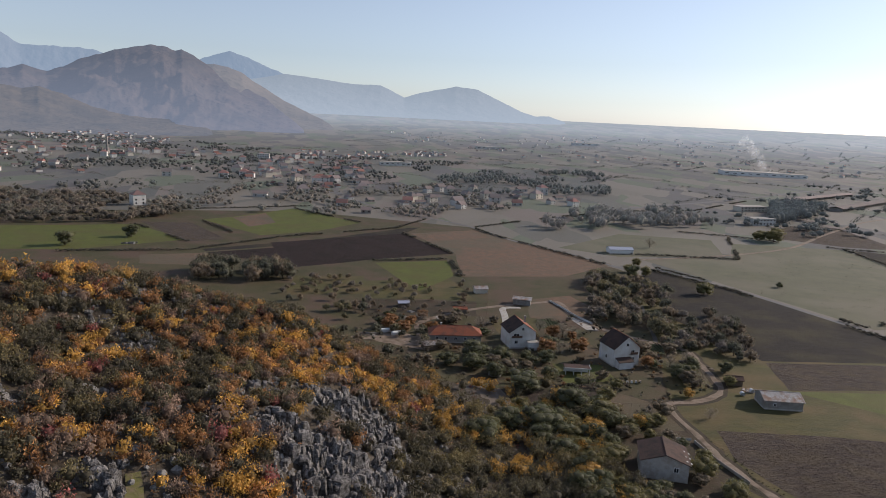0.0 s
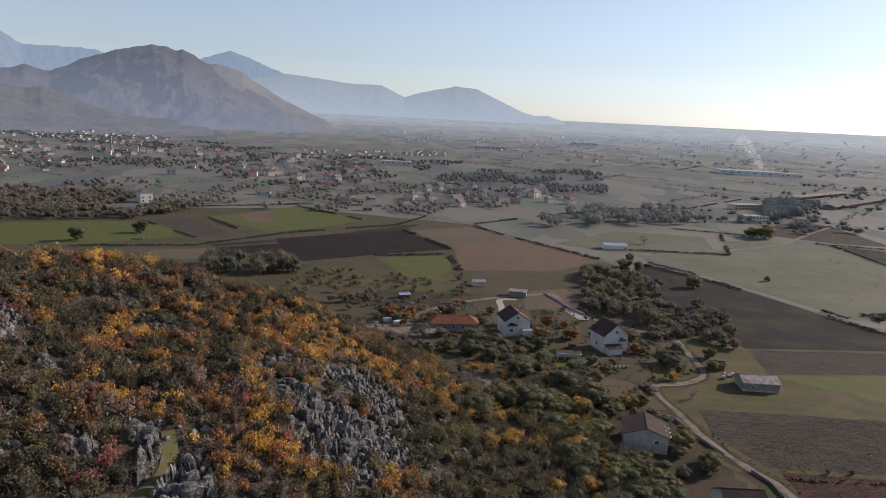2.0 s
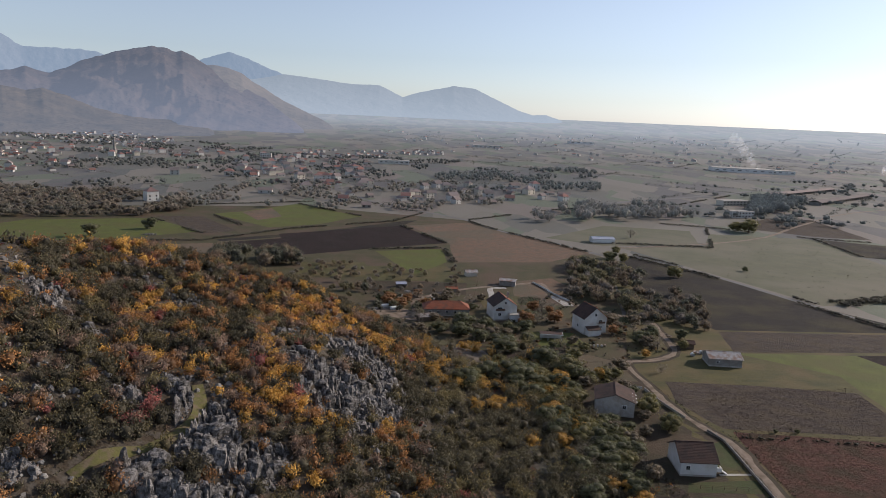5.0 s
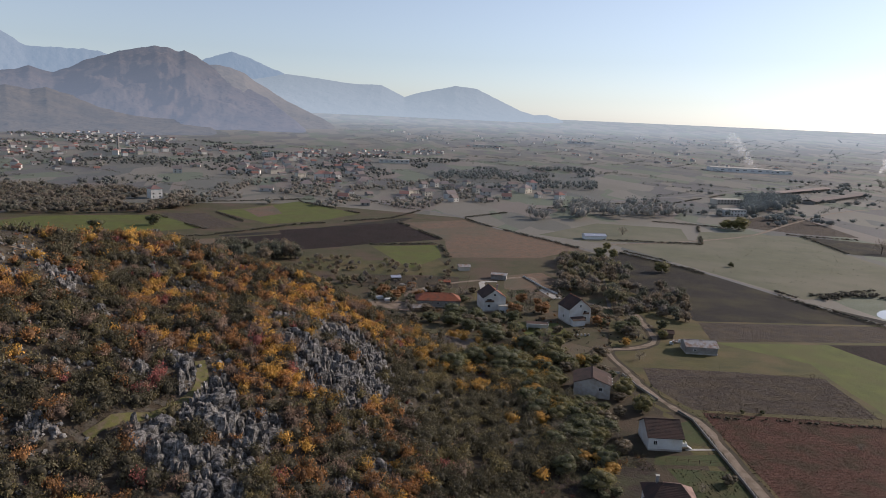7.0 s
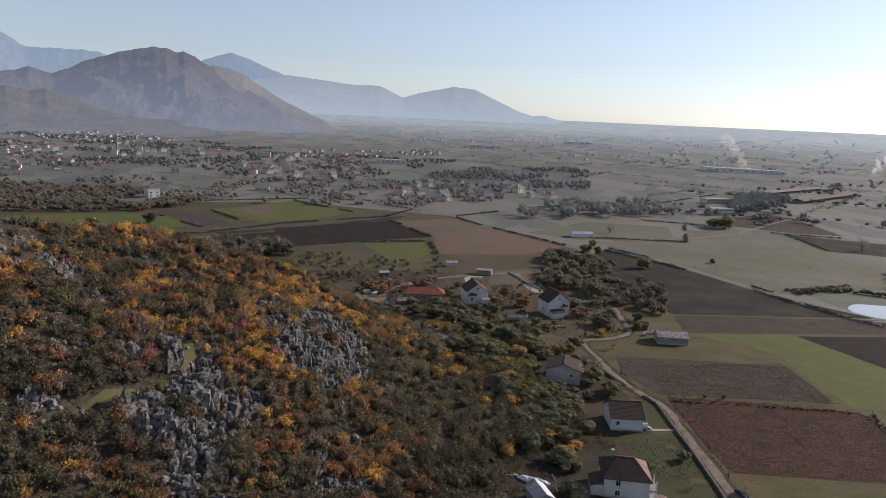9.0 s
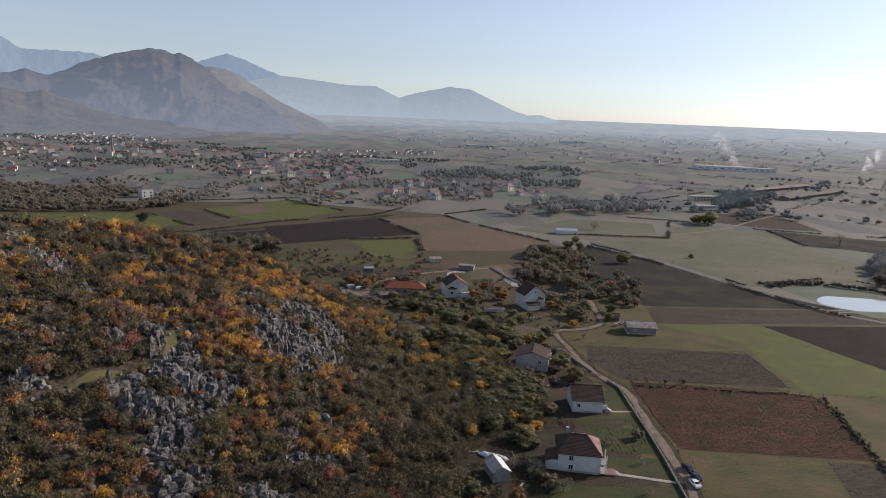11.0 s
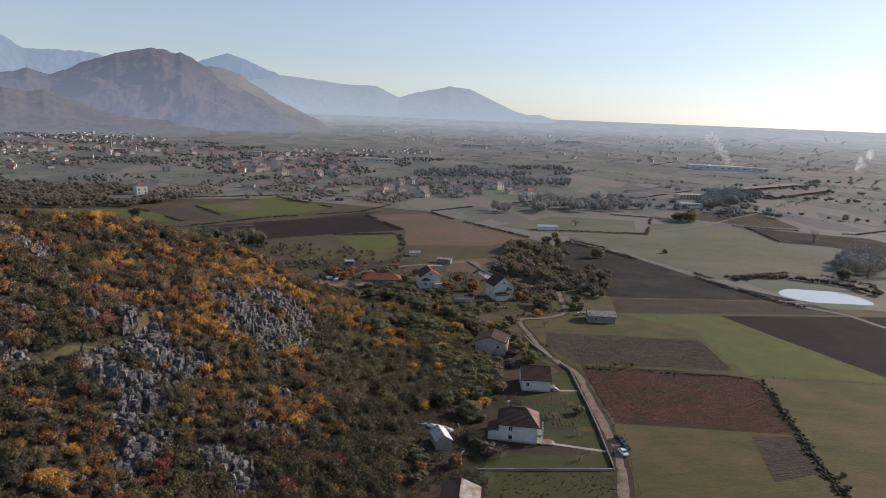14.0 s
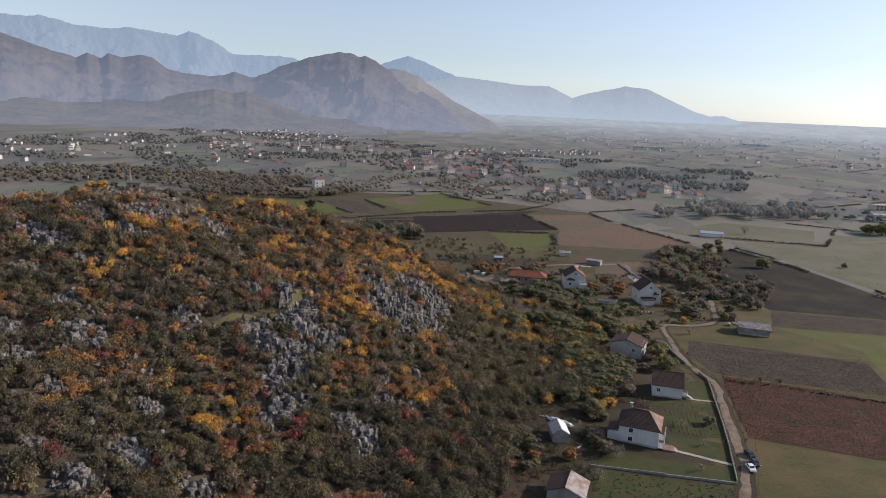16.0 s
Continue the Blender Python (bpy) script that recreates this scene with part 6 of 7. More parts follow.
for x, y in in_poly(((100, 246), (126, 236), (122, 286), (98, 290)), 16):
    tree(pickk(("bare", "green", "brown")), x, y, RNG.uniform(3.5, 6))
for kind, x, y, h in (("green", -219, 455, 10), ("green", -192, 494, 10), ("bare", 196, 535, 8), ("green", 237, 412, 4), ("olive", 178, 386, 8), ("bare", 397, 487, 12), ("brown", 329, 335, 9), ("bare", 352, 345, 12), ("bare", 372, 352, 13), ("bare", 362, 368, 10), ("bare", 344, 356, 9), ("olive", 326, 590, 14), ("olive", 316, 596, 10),
                      ("yellow", -134, 133, 4.4), ("yellow", -130.5, 134, 4.0), ("olive", -138, 129, 4.0), ("brown", -127, 137, 3.0), ("bare", 152, 138, 2.4), ("green", 134, 163, 1.6), ("green", 127, 163, 1.4), ("green", 164, 70, 2.0), ("green", 168, 78, 1.6), ("olive", 150, 440, 6), ("olive", 158, 430, 7), ("green", 148, 426, 8), ("olive", 162, 462, 6)):
    tree(kind, x, y, h, "standing alone in the fields")

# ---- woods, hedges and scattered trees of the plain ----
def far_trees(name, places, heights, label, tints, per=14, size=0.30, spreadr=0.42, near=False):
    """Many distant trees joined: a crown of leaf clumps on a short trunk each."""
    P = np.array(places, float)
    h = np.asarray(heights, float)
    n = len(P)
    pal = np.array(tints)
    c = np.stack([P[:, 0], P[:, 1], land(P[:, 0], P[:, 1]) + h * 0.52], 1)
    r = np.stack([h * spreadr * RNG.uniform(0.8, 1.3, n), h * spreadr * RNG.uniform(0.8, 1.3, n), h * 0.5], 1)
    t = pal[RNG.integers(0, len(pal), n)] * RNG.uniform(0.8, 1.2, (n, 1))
    return tagged(new(name, leaves(name, c, r, np.full(n, int(per * 3)), h * size * 0.62, t, M["leaf" if near else "leaf_far"], flat=0.2, core=0.45, inner=0.6 if per > 12 else 0.7 if per > 5 else 0.0, loose=0.7, slim=0.8, vary=0.2 if near else 0.12, twig_shade=0.6 if near else 0.3, lobes=3 if per > 12 else 1)), label, "trees", kind="stuff")


FAR = ((0.1, 0.098, 0.07), (0.12, 0.108, 0.08), (0.14, 0.118, 0.088), (0.09, 0.094, 0.068))
WOOD = ((0.19, 0.165, 0.125), (0.215, 0.178, 0.13), (0.17, 0.16, 0.12), (0.22, 0.175, 0.13))
# HAZY: paler, greyer leaves, with haze put into the tint
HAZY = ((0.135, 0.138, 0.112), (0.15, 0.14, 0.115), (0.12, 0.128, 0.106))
p = in_poly(((-330, 525), (-215, 556), (-190, 630), (-301, 721), (-430, 690)), 700)
p = [q for q in p if not (abs(q[0] + 252) < 15 and q[1] > 590)]
far_trees("wood", p, RNG.uniform(4, 8, len(p)), "dense brown-green wood beyond the pasture", WOOD, 24, 0.24, 0.6, near=True)
p = in_poly(((-337, 540), (-440, 600), (-560, 470), (-660, 600), (-560, 720), (-380, 720)), 420)
far_trees("wood", p, RNG.uniform(5, 9, len(p)), "wide belt of dark autumn trees", WOOD, 18, 0.26, 0.6, near=True)
p = [q for q in in_poly(((35, 862), (275, 922), (393, 1405), (51, 1189)), 800) if noise.noise((q[0] * 0.012, q[1] * 0.008, 4.0)) > -0.02]
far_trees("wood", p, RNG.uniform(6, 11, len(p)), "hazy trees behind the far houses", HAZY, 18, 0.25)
p = [q for q in in_poly(((123, 598), (301, 651), (360, 785), (143, 710)), 260) if noise.noise((q[0] * 0.03, q[1] * 0.02, 6.0)) > 0.0]
far_trees("wood", p, RNG.uniform(8, 14, len(p)), "loose row of tall trees by the road", WOOD, 36, 0.17)
p = in_poly(((378, 700), (441, 737), (546, 880), (474, 880)), 130)
far_trees("wood", p, RNG.uniform(10, 16, len(p)), "dark conifer clump beside a block", ((0.07, 0.075, 0.056), (0.085, 0.08, 0.056)), 40, 0.17)
p = [q for q in in_poly(((-250, 640), (40, 640), (130, 760), (60, 1000), (-240, 800)), 900) if noise.noise((q[0] * 0.022, q[1] * 0.014, 8.0)) > 0.05]
far_trees("wood", p, RNG.uniform(4, 8, len(p)), "garden trees around the town edge", WOOD, 18, 0.26, 0.55)
p = [q for q in in_poly(((-640, 600), (-230, 790), (-40, 960), (120, 1500), (-300, 1750), (-1150, 2000), (-1120, 1000)), 5200) if noise.noise((q[0] * 0.009 + q[1] * 0.003, q[1] * 0.006, 2.0)) > 0.04]
far_trees("wood", p, RNG.uniform(3, 7, len(p)), "scattered trees between the town houses", ((0.1, 0.1, 0.082), (0.12, 0.112, 0.09), (0.085, 0.09, 0.075)), 9, 0.42, 0.6)
rows_ = []
for x, y in in_poly(((150, 700), (500, 600), (1300, 1500), (1900, 2900), (-500, 3000), (-200, 1900), (100, 1300)), 170):
    a = radians(RNG.choice((-38, 52)) + RNG.normal(0, 4))
    L = RNG.uniform(60, 320)
    for k in range(int(L / 4)):
        q = (k + RNG.random()) * 4
        hx_, hy_ = x + math.cos(a) * q + RNG.normal(0, 1.5), y + math.sin(a) * q + RNG.normal(0, 1.5)
        if noise.noise((hx_ * 0.02, hy_ * 0.02, 3.0)) > -0.25:
            rows_.append((hx_, hy_))
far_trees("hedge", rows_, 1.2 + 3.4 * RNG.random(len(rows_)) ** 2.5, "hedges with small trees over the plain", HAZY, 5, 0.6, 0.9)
rows_ = []
for x, y in in_poly(((-1000, 900), (-330, 640), (60, 660), (160, 760), (100, 1300), (-200, 1900), (-1000, 1700)), 90):
    a = radians(RNG.choice((-38, 52, 10)) + RNG.normal(0, 4))
    for k in range(int(RNG.uniform(30, 180) / 3)):
        rows_.append((x + math.cos(a) * 3 * k + RNG.normal(0, 1), y + math.sin(a) * 3 * k + RNG.normal(0, 1)))
far_trees("hedge", rows_, 0.8 + 2.6 * RNG.random(len(rows_)) ** 2.5, "low hedges between the fields of the town", FAR, 5, 0.6, 0.9)
p = []
for (ax, ay), (bx, by) in (((300, 800), (640, 560)), ((420, 960), (800, 760)), ((500, 1080), (980, 880)), ((640, 1250), (1200, 1150)), ((380, 620), (560, 900)), ((600, 620), (780, 900)), ((330, 700), (470, 640)), ((700, 1040), (860, 1260))):
    for k in range(46):
        t = k / 46 + RNG.normal(0, 0.02)
        if noise.noise((ax + t * 7, k * 0.14, 3.0)) > -0.1:
            p.append((ax + (bx - ax) * t + RNG.normal(0, 5), ay + (by - ay) * t + RNG.normal(0, 5)))
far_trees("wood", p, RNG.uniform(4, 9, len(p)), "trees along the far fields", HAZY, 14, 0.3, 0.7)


def line_of(pts, gap, jit):
    out = []
    for (ax, ay), (bx, by) in zip(pts, pts[1:]):
        n = max(1, int(math.hypot(bx - ax, by - ay) / gap))
        out += [(ax + (bx - ax) * (k + RNG.random()) / n + RNG.normal(0, jit), ay + (by - ay) * (k + RNG.random()) / n + RNG.normal(0, jit)) for k in range(n)]
    return out


hedges = []
for pts in (((-213, 433), (-140, 456), (-90, 519), (-7, 580), (20, 640)), ((-210, 548), (-150, 484)), ((172, 503), (252, 499), (290, 600)), ((253, 625), (295, 611), (373, 564), (364, 480)), ((373, 564), (470, 540), (600, 620)), ((300, 352), (250, 334), (262, 326)), ((322, 346), (340, 322), (330, 300)),
            ((-175, 588), (-120, 516)), ((-109, 675), (-38, 603)), ((36, 479), (0, 556)), ((34, 455), (38, 409)), ((60, 600), (150, 690), (240, 760)), ((-330, 560), (-200, 640), (-90, 700), (10, 700)), ((230, 757), (340, 800), (480, 950)), ((150, 446), (110, 508), (80, 555), (52, 614)), ((-18, 445), (30, 458)), ((168, 448), (201, 397), (230, 323), (255, 269), (273, 249)), ((174, 455), (208, 401), (236, 328))):
    hedges += line_of(pts, 1.0, 0.7)
hedges = [q for q in hedges if noise.noise((q[0] * 0.03, q[1] * 0.03, 6.0)) > -0.22]
far_trees("hedge", hedges, RNG.uniform(0.8, 2.0, len(hedges)), "dark scrubby hedges along field edges", FAR, 14, 0.45, 0.8, near=True)
ditch = line_of(((181, 151), (172, 113), (164, 80), (158, 40)), 0.25, 0.8) + line_of(((112, 159), (140, 157), (176, 153)), 0.9, 0.5)
far_trees("ditch_weeds", ditch, RNG.uniform(0.2, 1.0, len(ditch)) , "dry weeds along the field ditch", ((0.08, 0.075, 0.04), (0.06, 0.058, 0.035), (0.1, 0.085, 0.055)), 12, 0.34, 0.9, near=True)
bank = line_of(((252, 326), (268, 336), (290, 336), (310, 326), (322, 312), (326, 296)), 0.5, 1.3)
far_trees("bank_scrub", bank, RNG.uniform(1.2, 3.2, len(bank)), "dark reeds and scrub on the pond bank", ((0.08, 0.075, 0.055), (0.1, 0.09, 0.065)), 16, 0.3, 0.6, near=True)
p = in_poly(((344, 355), (372, 356), (415, 416), (398, 436), (352, 386)), 60)
far_trees("pond_trees", p, RNG.uniform(6, 12, len(p)), "clump of half-bare trees behind the pond", WOOD, 40, 0.17, 0.45)
verge_line = line_of(((111, 104), (111.5, 118), (112, 132), (113, 150), (108.5, 165), (104, 175), (101.5, 200)), 0.7, 0.6) + line_of(((106.2, 154), (105.6, 138), (104.8, 122), (104, 106), (102.8, 93)), 0.8, 0.3)
far_trees("verge_weeds", verge_line, RNG.uniform(0.12, 0.5, len(verge_line)), "weeds and low bushes on the lane verge", ((0.09, 0.085, 0.04), (0.07, 0.072, 0.035)), 12, 0.34, 0.7, near=True)
p = in_poly(((84, 206), (118, 232), (124, 285), (96, 340), (60, 300), (-15, 330), (-20, 250), (40, 240)), 420)
p = [q for q in p if all(math.hypot(q[0] - a, q[1] - b) > 9 for a, b in ((92.6, 267), (54, 285), (20, 288), (34, 288), (72, 252)))]
far_trees("garden_bushes", p, RNG.uniform(0.6, 2.4, len(p)), "mixed garden bushes around the village houses", ((0.12, 0.115, 0.065), (0.18, 0.14, 0.09), (0.1, 0.1, 0.06), (0.2, 0.17, 0.13), (0.22, 0.12, 0.05)), 26, 0.3, 0.6, near=True)
p = [(x + RNG.normal(0, 0.15), y) for x in np.arange(88.5, 104.5, 1.3) for y in RNG.uniform(106.5, 123.5, 24)]
far_trees("vegetable_rows", p, RNG.uniform(0.1, 0.34, len(p)), "leafy rows in the vegetable garden", ((0.05, 0.065, 0.025), (0.08, 0.085, 0.035)), 14, 0.4, 0.8, near=True)
for poly in (((109, 277), (125, 279), (129, 294), (116, 293)), ((67, 308), (79.5, 309), (79, 327), (67, 322))):
    p = [(round(x / 1.4) * 1.4 + RNG.normal(0, 0.12), y) for x, y in in_poly(poly, 260)]
    far_trees("vegetable_rows", p, RNG.uniform(0.2, 0.5, len(p)), "leafy rows in a village vegetable plot", ((0.08, 0.1, 0.05), (0.11, 0.12, 0.07)), 8, 0.5, 0.9, near=True)
p = in_poly(((62, 75.5), (102, 77.5), (100, 56), (66, 54)), 420)
far_trees("vegetable_rows", p, RNG.uniform(0.1, 0.45, len(p)), "rough tufts in the lower garden", ((0.07, 0.072, 0.03), (0.1, 0.085, 0.05), (0.09, 0.065, 0.04)), 14, 0.4, 0.8, near=True)


# tufts and clods that break the flat of the near fields
def clods(name, poly, n, lo, hi, label, tints, per=5):
    p = in_poly(poly, n)
    far_trees(name, p, RNG.uniform(lo, hi, n), label, tints, per, 0.55, 1.0, near=True)


clods("clods", ((114, 194), (176, 203), (175, 157), (113, 160)), 4000, 0.12, 0.38, "clods of turned brown earth", ((0.05, 0.036, 0.028), (0.085, 0.065, 0.05)))
clods("clods", ((113, 158), (179, 152), (171, 105), (111, 110)), 4000, 0.12, 0.42, "weed stalks and clods on red-brown earth", ((0.11, 0.06, 0.045), (0.085, 0.065, 0.04), (0.13, 0.085, 0.06)))
clods("grass_tufts", ((100, 222), (140, 222), (142, 239), (200, 242), (222, 206), (245, 110), (184, 100), (181, 150), (176, 204), (116, 206)), 1500, 0.06, 0.22, "tufts in the meadow", ((0.085, 0.105, 0.025), (0.06, 0.075, 0.02)))
clods("grass_tufts", ((106, 108), (170, 103), (162, 66), (158, 34), (103, 34)), 1600, 0.06, 0.22, "tufts in the pasture", ((0.07, 0.072, 0.026), (0.05, 0.055, 0.02), (0.1, 0.08, 0.04)))
clods("grass_tufts", ((212, 396), (262, 332), (340, 370), (363, 478), (370, 560), (282, 570)), 260, 0.3, 0.9, "rough tufts on the pale pasture", ((0.08, 0.08, 0.045), (0.055, 0.058, 0.034)))


# ---- town ----
def town_proto(w, d, eave, ridge, wall, roof, hipped):
    hw, hd, th = w / 2, d / 2, 0.25
    wm = bpy.data.meshes.new("wall")
    b = boxes(((0, 0, eave / 2 - 0.5), (w, d, eave + 1)))
    if not hipped:
        for s in (-1, 1):
            v = [b.verts.new((s * hw, -hd, eave)), b.verts.new((s * hw, hd, eave)), b.verts.new((s * hw, 0, ridge)), b.verts.new((s * (hw - 0.3), -hd, eave)), b.verts.new((s * (hw - 0.3), hd, eave)), b.verts.new((s * (hw - 0.3), 0, ridge))]
            for f in ((0, 1, 2), (5, 4, 3), (0, 3, 4, 1), (1, 4, 5, 2), (2, 5, 3, 0)):
                b.faces.new([v[i] for i in f])
    bmesh.ops.recalc_face_normals(b, faces=b.faces[:])
    b.to_mesh(wm)
    b.free()
    wm.materials.append(M[wall])
    ow, od = hw + 0.6, hd + 0.6
    rl = ow - (hd if hipped else 0)
    rm = bpy.data.meshes.new("roof")
    b = bmesh.new()
    lo = [b.verts.new(q) for q in ((-ow, -od, eave - 0.2), (ow, -od, eave - 0.2), (ow, od, eave - 0.2), (-ow, od, eave - 0.2))]
    hi = [b.verts.new((-rl, 0, ridge + th)), b.verts.new((rl, 0, ridge + th))]
    for f in ((lo[0], lo[1], hi[1], hi[0]), (lo[2], lo[3], hi[0], hi[1]), (lo[1], lo[2], hi[1]), (lo[3], lo[0], hi[0]), (lo[3], lo[2], lo[1], lo[0])):
        b.faces.new(f)
    b.normal_update()
    b.to_mesh(rm)
    b.free()
    rm.materials.append(M[roof])
    wins = []
    for z in ([1.7, 4.5] if eave > 4.5 else [1.7]):
        for x in (-w * 0.28, w * 0.28):
            q = bpy.data.meshes.new("window")
            bb = boxes(((x, -hd - 0.02, z), (1.3, 0.1, 1.3)))
            bb.to_mesh(q)
            bb.free()
            q.materials.append(M["glass"])
            wins.append(q)
    return wm, rm, wins


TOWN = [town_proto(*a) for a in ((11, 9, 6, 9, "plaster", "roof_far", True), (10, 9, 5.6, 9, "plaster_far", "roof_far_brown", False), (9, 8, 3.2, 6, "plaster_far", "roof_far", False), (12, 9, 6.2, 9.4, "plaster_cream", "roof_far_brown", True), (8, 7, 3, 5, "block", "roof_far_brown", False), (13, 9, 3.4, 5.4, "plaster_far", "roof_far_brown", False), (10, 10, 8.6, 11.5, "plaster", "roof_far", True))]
TOWN_WORDS = ("white red-roofed house", "white brown-roofed house", "cream red-roofed cottage", "cream house with brown roof", "small grey metal-roofed outbuilding", "long low white house", "tall white red-roofed house")


def town_house(x, y, k, turn, where, size=1.15):
    wm, rm, wins = TOWN[k]
    ob = empty("house", pose(x, y, on_land(x, y), 0, 0, turn) @ Matrix.Diagonal((size, size, size, 1)), f"{TOWN_WORDS[k]} {where}", "house", "houses " + where)
    part("wall", wm, None, ob)
    part("roof", rm, None, ob)
    for q in wins if y < 1000 else ():
        part("window", q, None, ob)


for x, y, k, turn in ((-252, 659, 6, 40), (-323, 938, 1, 20), (-66, 712, 2, 0), (-38, 666, 4, 5), (1, 759, 2, 0), (55, 753, 1, 30), (125, 777, 2, 0), (178, 913, 6, 20), (-333, 1050, 5, 10), (-256, 1041, 3, 0), (-251, 950, 0, 10), (-232, 985, 0, 5), (101, 794, 1, 10), (204, 842, 5, 0), (-120, 800, 3, 15), (30, 800, 5, 0), (-160, 760, 5, 5)):
    town_house(x, y, k, turn, "at the near edge of the town")
for poly, n, where in ((((-328, 1296), (-250, 1480), (-90, 1480), (-37, 819), (-127, 823), (-241, 957)), 120, "in the town centre"), (((-75, 770), (-10, 869), (135, 990), (218, 802), (164, 741), (13, 717)), 30, "at the crossroads hamlet"),
                       (((-900, 1480), (-800, 1650), (-578, 1394), (-428, 919), (-521, 872)), 70, "below the mountain"), (((-628, 1429), (-400, 1560), (-290, 1396), (-514, 1170)), 34, "along the town street")):
    spots = []
    for x, y in in_poly(poly, n):
        if all(math.hypot(x - a, y - b) > 10 for a, b in spots):
            spots.append((x, y))
            town_house(x, y, int(RNG.choice(7, p=(0.1, 0.2, 0.2, 0.14, 0.18, 0.16, 0.02))), float(RNG.choice((35, -55, 12)) + RNG.normal(0, 7)), where, float(RNG.uniform(0.8, 1.15)))


def far_houses(name, poly, n, label):
    """Houses too far off to tell apart, joined: walls and pitched roofs."""
    V, F, K = [], [], []
    for x, y in in_poly(poly, n):
        w, d, h = RNG.uniform(7, 12), RNG.uniform(6, 9), RNG.uniform(2.6, 5)
        a, z, o = RNG.uniform(0, 3), on_land(x, y), len(V)
        c, s_ = math.cos(a), math.sin(a)
        for px_, py_, pz_ in ((-w, -d, -1), (w, -d, -1), (w, d, -1), (-w, d, -1), (-w, -d, h), (w, -d, h), (w, d, h), (-w, d, h), (-w, 0, h + 2.0), (w, 0, h + 2.0)):
            V.append((x + (px_ * c - py_ * s_) / 2, y + (px_ * s_ + py_ * c) / 2, z + pz_))
        for f in ((0, 1, 5, 4), (1, 2, 6, 9, 5), (2, 3, 7, 6), (3, 0, 4, 8, 7)):
            F.append([o + i for i in f])
            K.append(0)
        k = int(RNG.integers(1, 3))
        for f in ((4, 5, 9, 8), (6, 7, 8, 9)):
            F.append([o + i for i in f])
            K.append(k)
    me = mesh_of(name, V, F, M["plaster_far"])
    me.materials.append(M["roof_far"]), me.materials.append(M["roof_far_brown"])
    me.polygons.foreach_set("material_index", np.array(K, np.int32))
    tagged(new(name, me), label, "houses", kind="stuff")


far_houses("distant_houses", ((-286, 1667), (107, 1900), (101, 1738), (-100, 1480), (-239, 1480)), 60, "distant pale houses beyond the town centre")
far_houses("distant_houses", ((-1036, 1700), (-800, 1650), (-600, 1480), (-620, 1900), (-877, 2075)), 110, "distant houses below the mountains")
far_houses("distant_houses", ((-1100, 960), (-1100, 1480), (-760, 1200), (-600, 900), (-560, 760), (-760, 700)), 60, "distant houses at the foot of the bare slopes")
far_houses("distant_houses", ((171, 1500), (489, 1600), (1100, 1500), (1500, 2600), (900, 3000), (-200, 2800), (100, 1900)), 130, "scattered distant houses on the plain")


def block(name, at, turn, w, d, h, label, storeys, bays, wall="plaster"):
    ob = empty(name, pose(at[0], at[1], on_land(*at), 0, 0, turn), label, "building")
    part("wall", boxes(((0, 0, h / 2 - 0.5), (w, d, h + 1))), M[wall], ob)
    part("roof", boxes(((0, 0, h + 0.2), (w + 0.6, d + 0.6, 0.4))), M["concrete"], ob)
    for s in range(storeys):
        for b in range(bays):
            part("window", boxes(((-w / 2 + (b + 0.5) * w / bays, -d / 2 - 0.02, (s + 0.55) * h / storeys), (w / bays * 0.45, 0.1, 1.4))), M["glass"], ob)
    return ob


block("office_block", (370, 702), 12, 28, 13, 7, "white two-storey block beside the conifers", 2, 7)
block("office_block", (418, 822), 15, 40, 14, 6, "pale unfinished block with a flat roof", 2, 8, "plaster_cream")
block("factory", (760, 1520), -12, 130, 55, 9, "long white factory hall in the haze", 1, 8, "white")
block("factory", (845, 1500), -12, 50, 35, 8, "white factory hall beside the smoke", 1, 4, "white")
block("warehouse", (-30, 1330), 5, 60, 20, 7, "long pale warehouse in the town", 1, 6)
block("warehouse", (240, 2150), 5, 90, 30, 7, "long pale hall on the plain", 1, 6)
block("warehouse", (620, 2500), 0, 90, 40, 8, "white hall far on the plain", 1, 4, "white")


def bay_shed(at, turn, length, deep, eave, ridge, bays, label):
    """A long low shed, open along one side in a row of dark bays between piers."""
    ob = empty("long_shed", pose(at[0], at[1], on_land(*at), 0, 0, turn), label, "shed", "long sheds on the plain")
    part("wall", boxes(((0, deep / 2 - 0.3, eave / 2 - 0.4), (length, 0.6, eave + 0.8)), ((-length / 2, 0, eave / 2 - 0.4), (0.5, deep - 1.4, eave + 0.8)), ((length / 2, 0, eave / 2 - 0.4), (0.5, deep - 1.4, eave + 0.8))), M["block"], ob)
    for s_ in (-1, 1):
        part("roof", slab(((-length / 2 - 1, s_ * (deep / 2 + 0.8), eave), (length / 2 + 1, s_ * (deep / 2 + 0.8), eave), (length / 2 + 1, 0, ridge), (-length / 2 - 1, 0, ridge)), 0.3), M["roof_far_brown"], ob)
    for k in range(bays + 1):
        part("pier", boxes(((-length / 2 + length * k / bays, -deep / 2 + 0.3, eave / 2 - 0.5), (1.2, 0.6, eave + 0.6))), M["block"], ob)
    return ob


bay_shed((633, 933), 41, 222, 16, 4.2, 6.6, 24, "long brown-roofed shed with dark open bays")
bay_shed((621, 1020), 39, 240, 14, 4.0, 6.2, 20, "long low brown shed beside the main road")
block("white_building", (-283, 1346), 8, 22, 11, 10, "white flat-roofed building in the town", 3, 5)
block("mill", (-535, 1290), 12, 22, 11, 8, "grey disused mill in the town", 2, 4, "block")
stack = empty("stack", pose(-556, 1298, on_land(-556, 1298)), "tall grey brick stack beside the mill", "stack")
part("shaft", tube(bmesh.new(), (0, 0, -1), (0, 0, 30), 2.4, 1.6, 12), M["block"], stack)
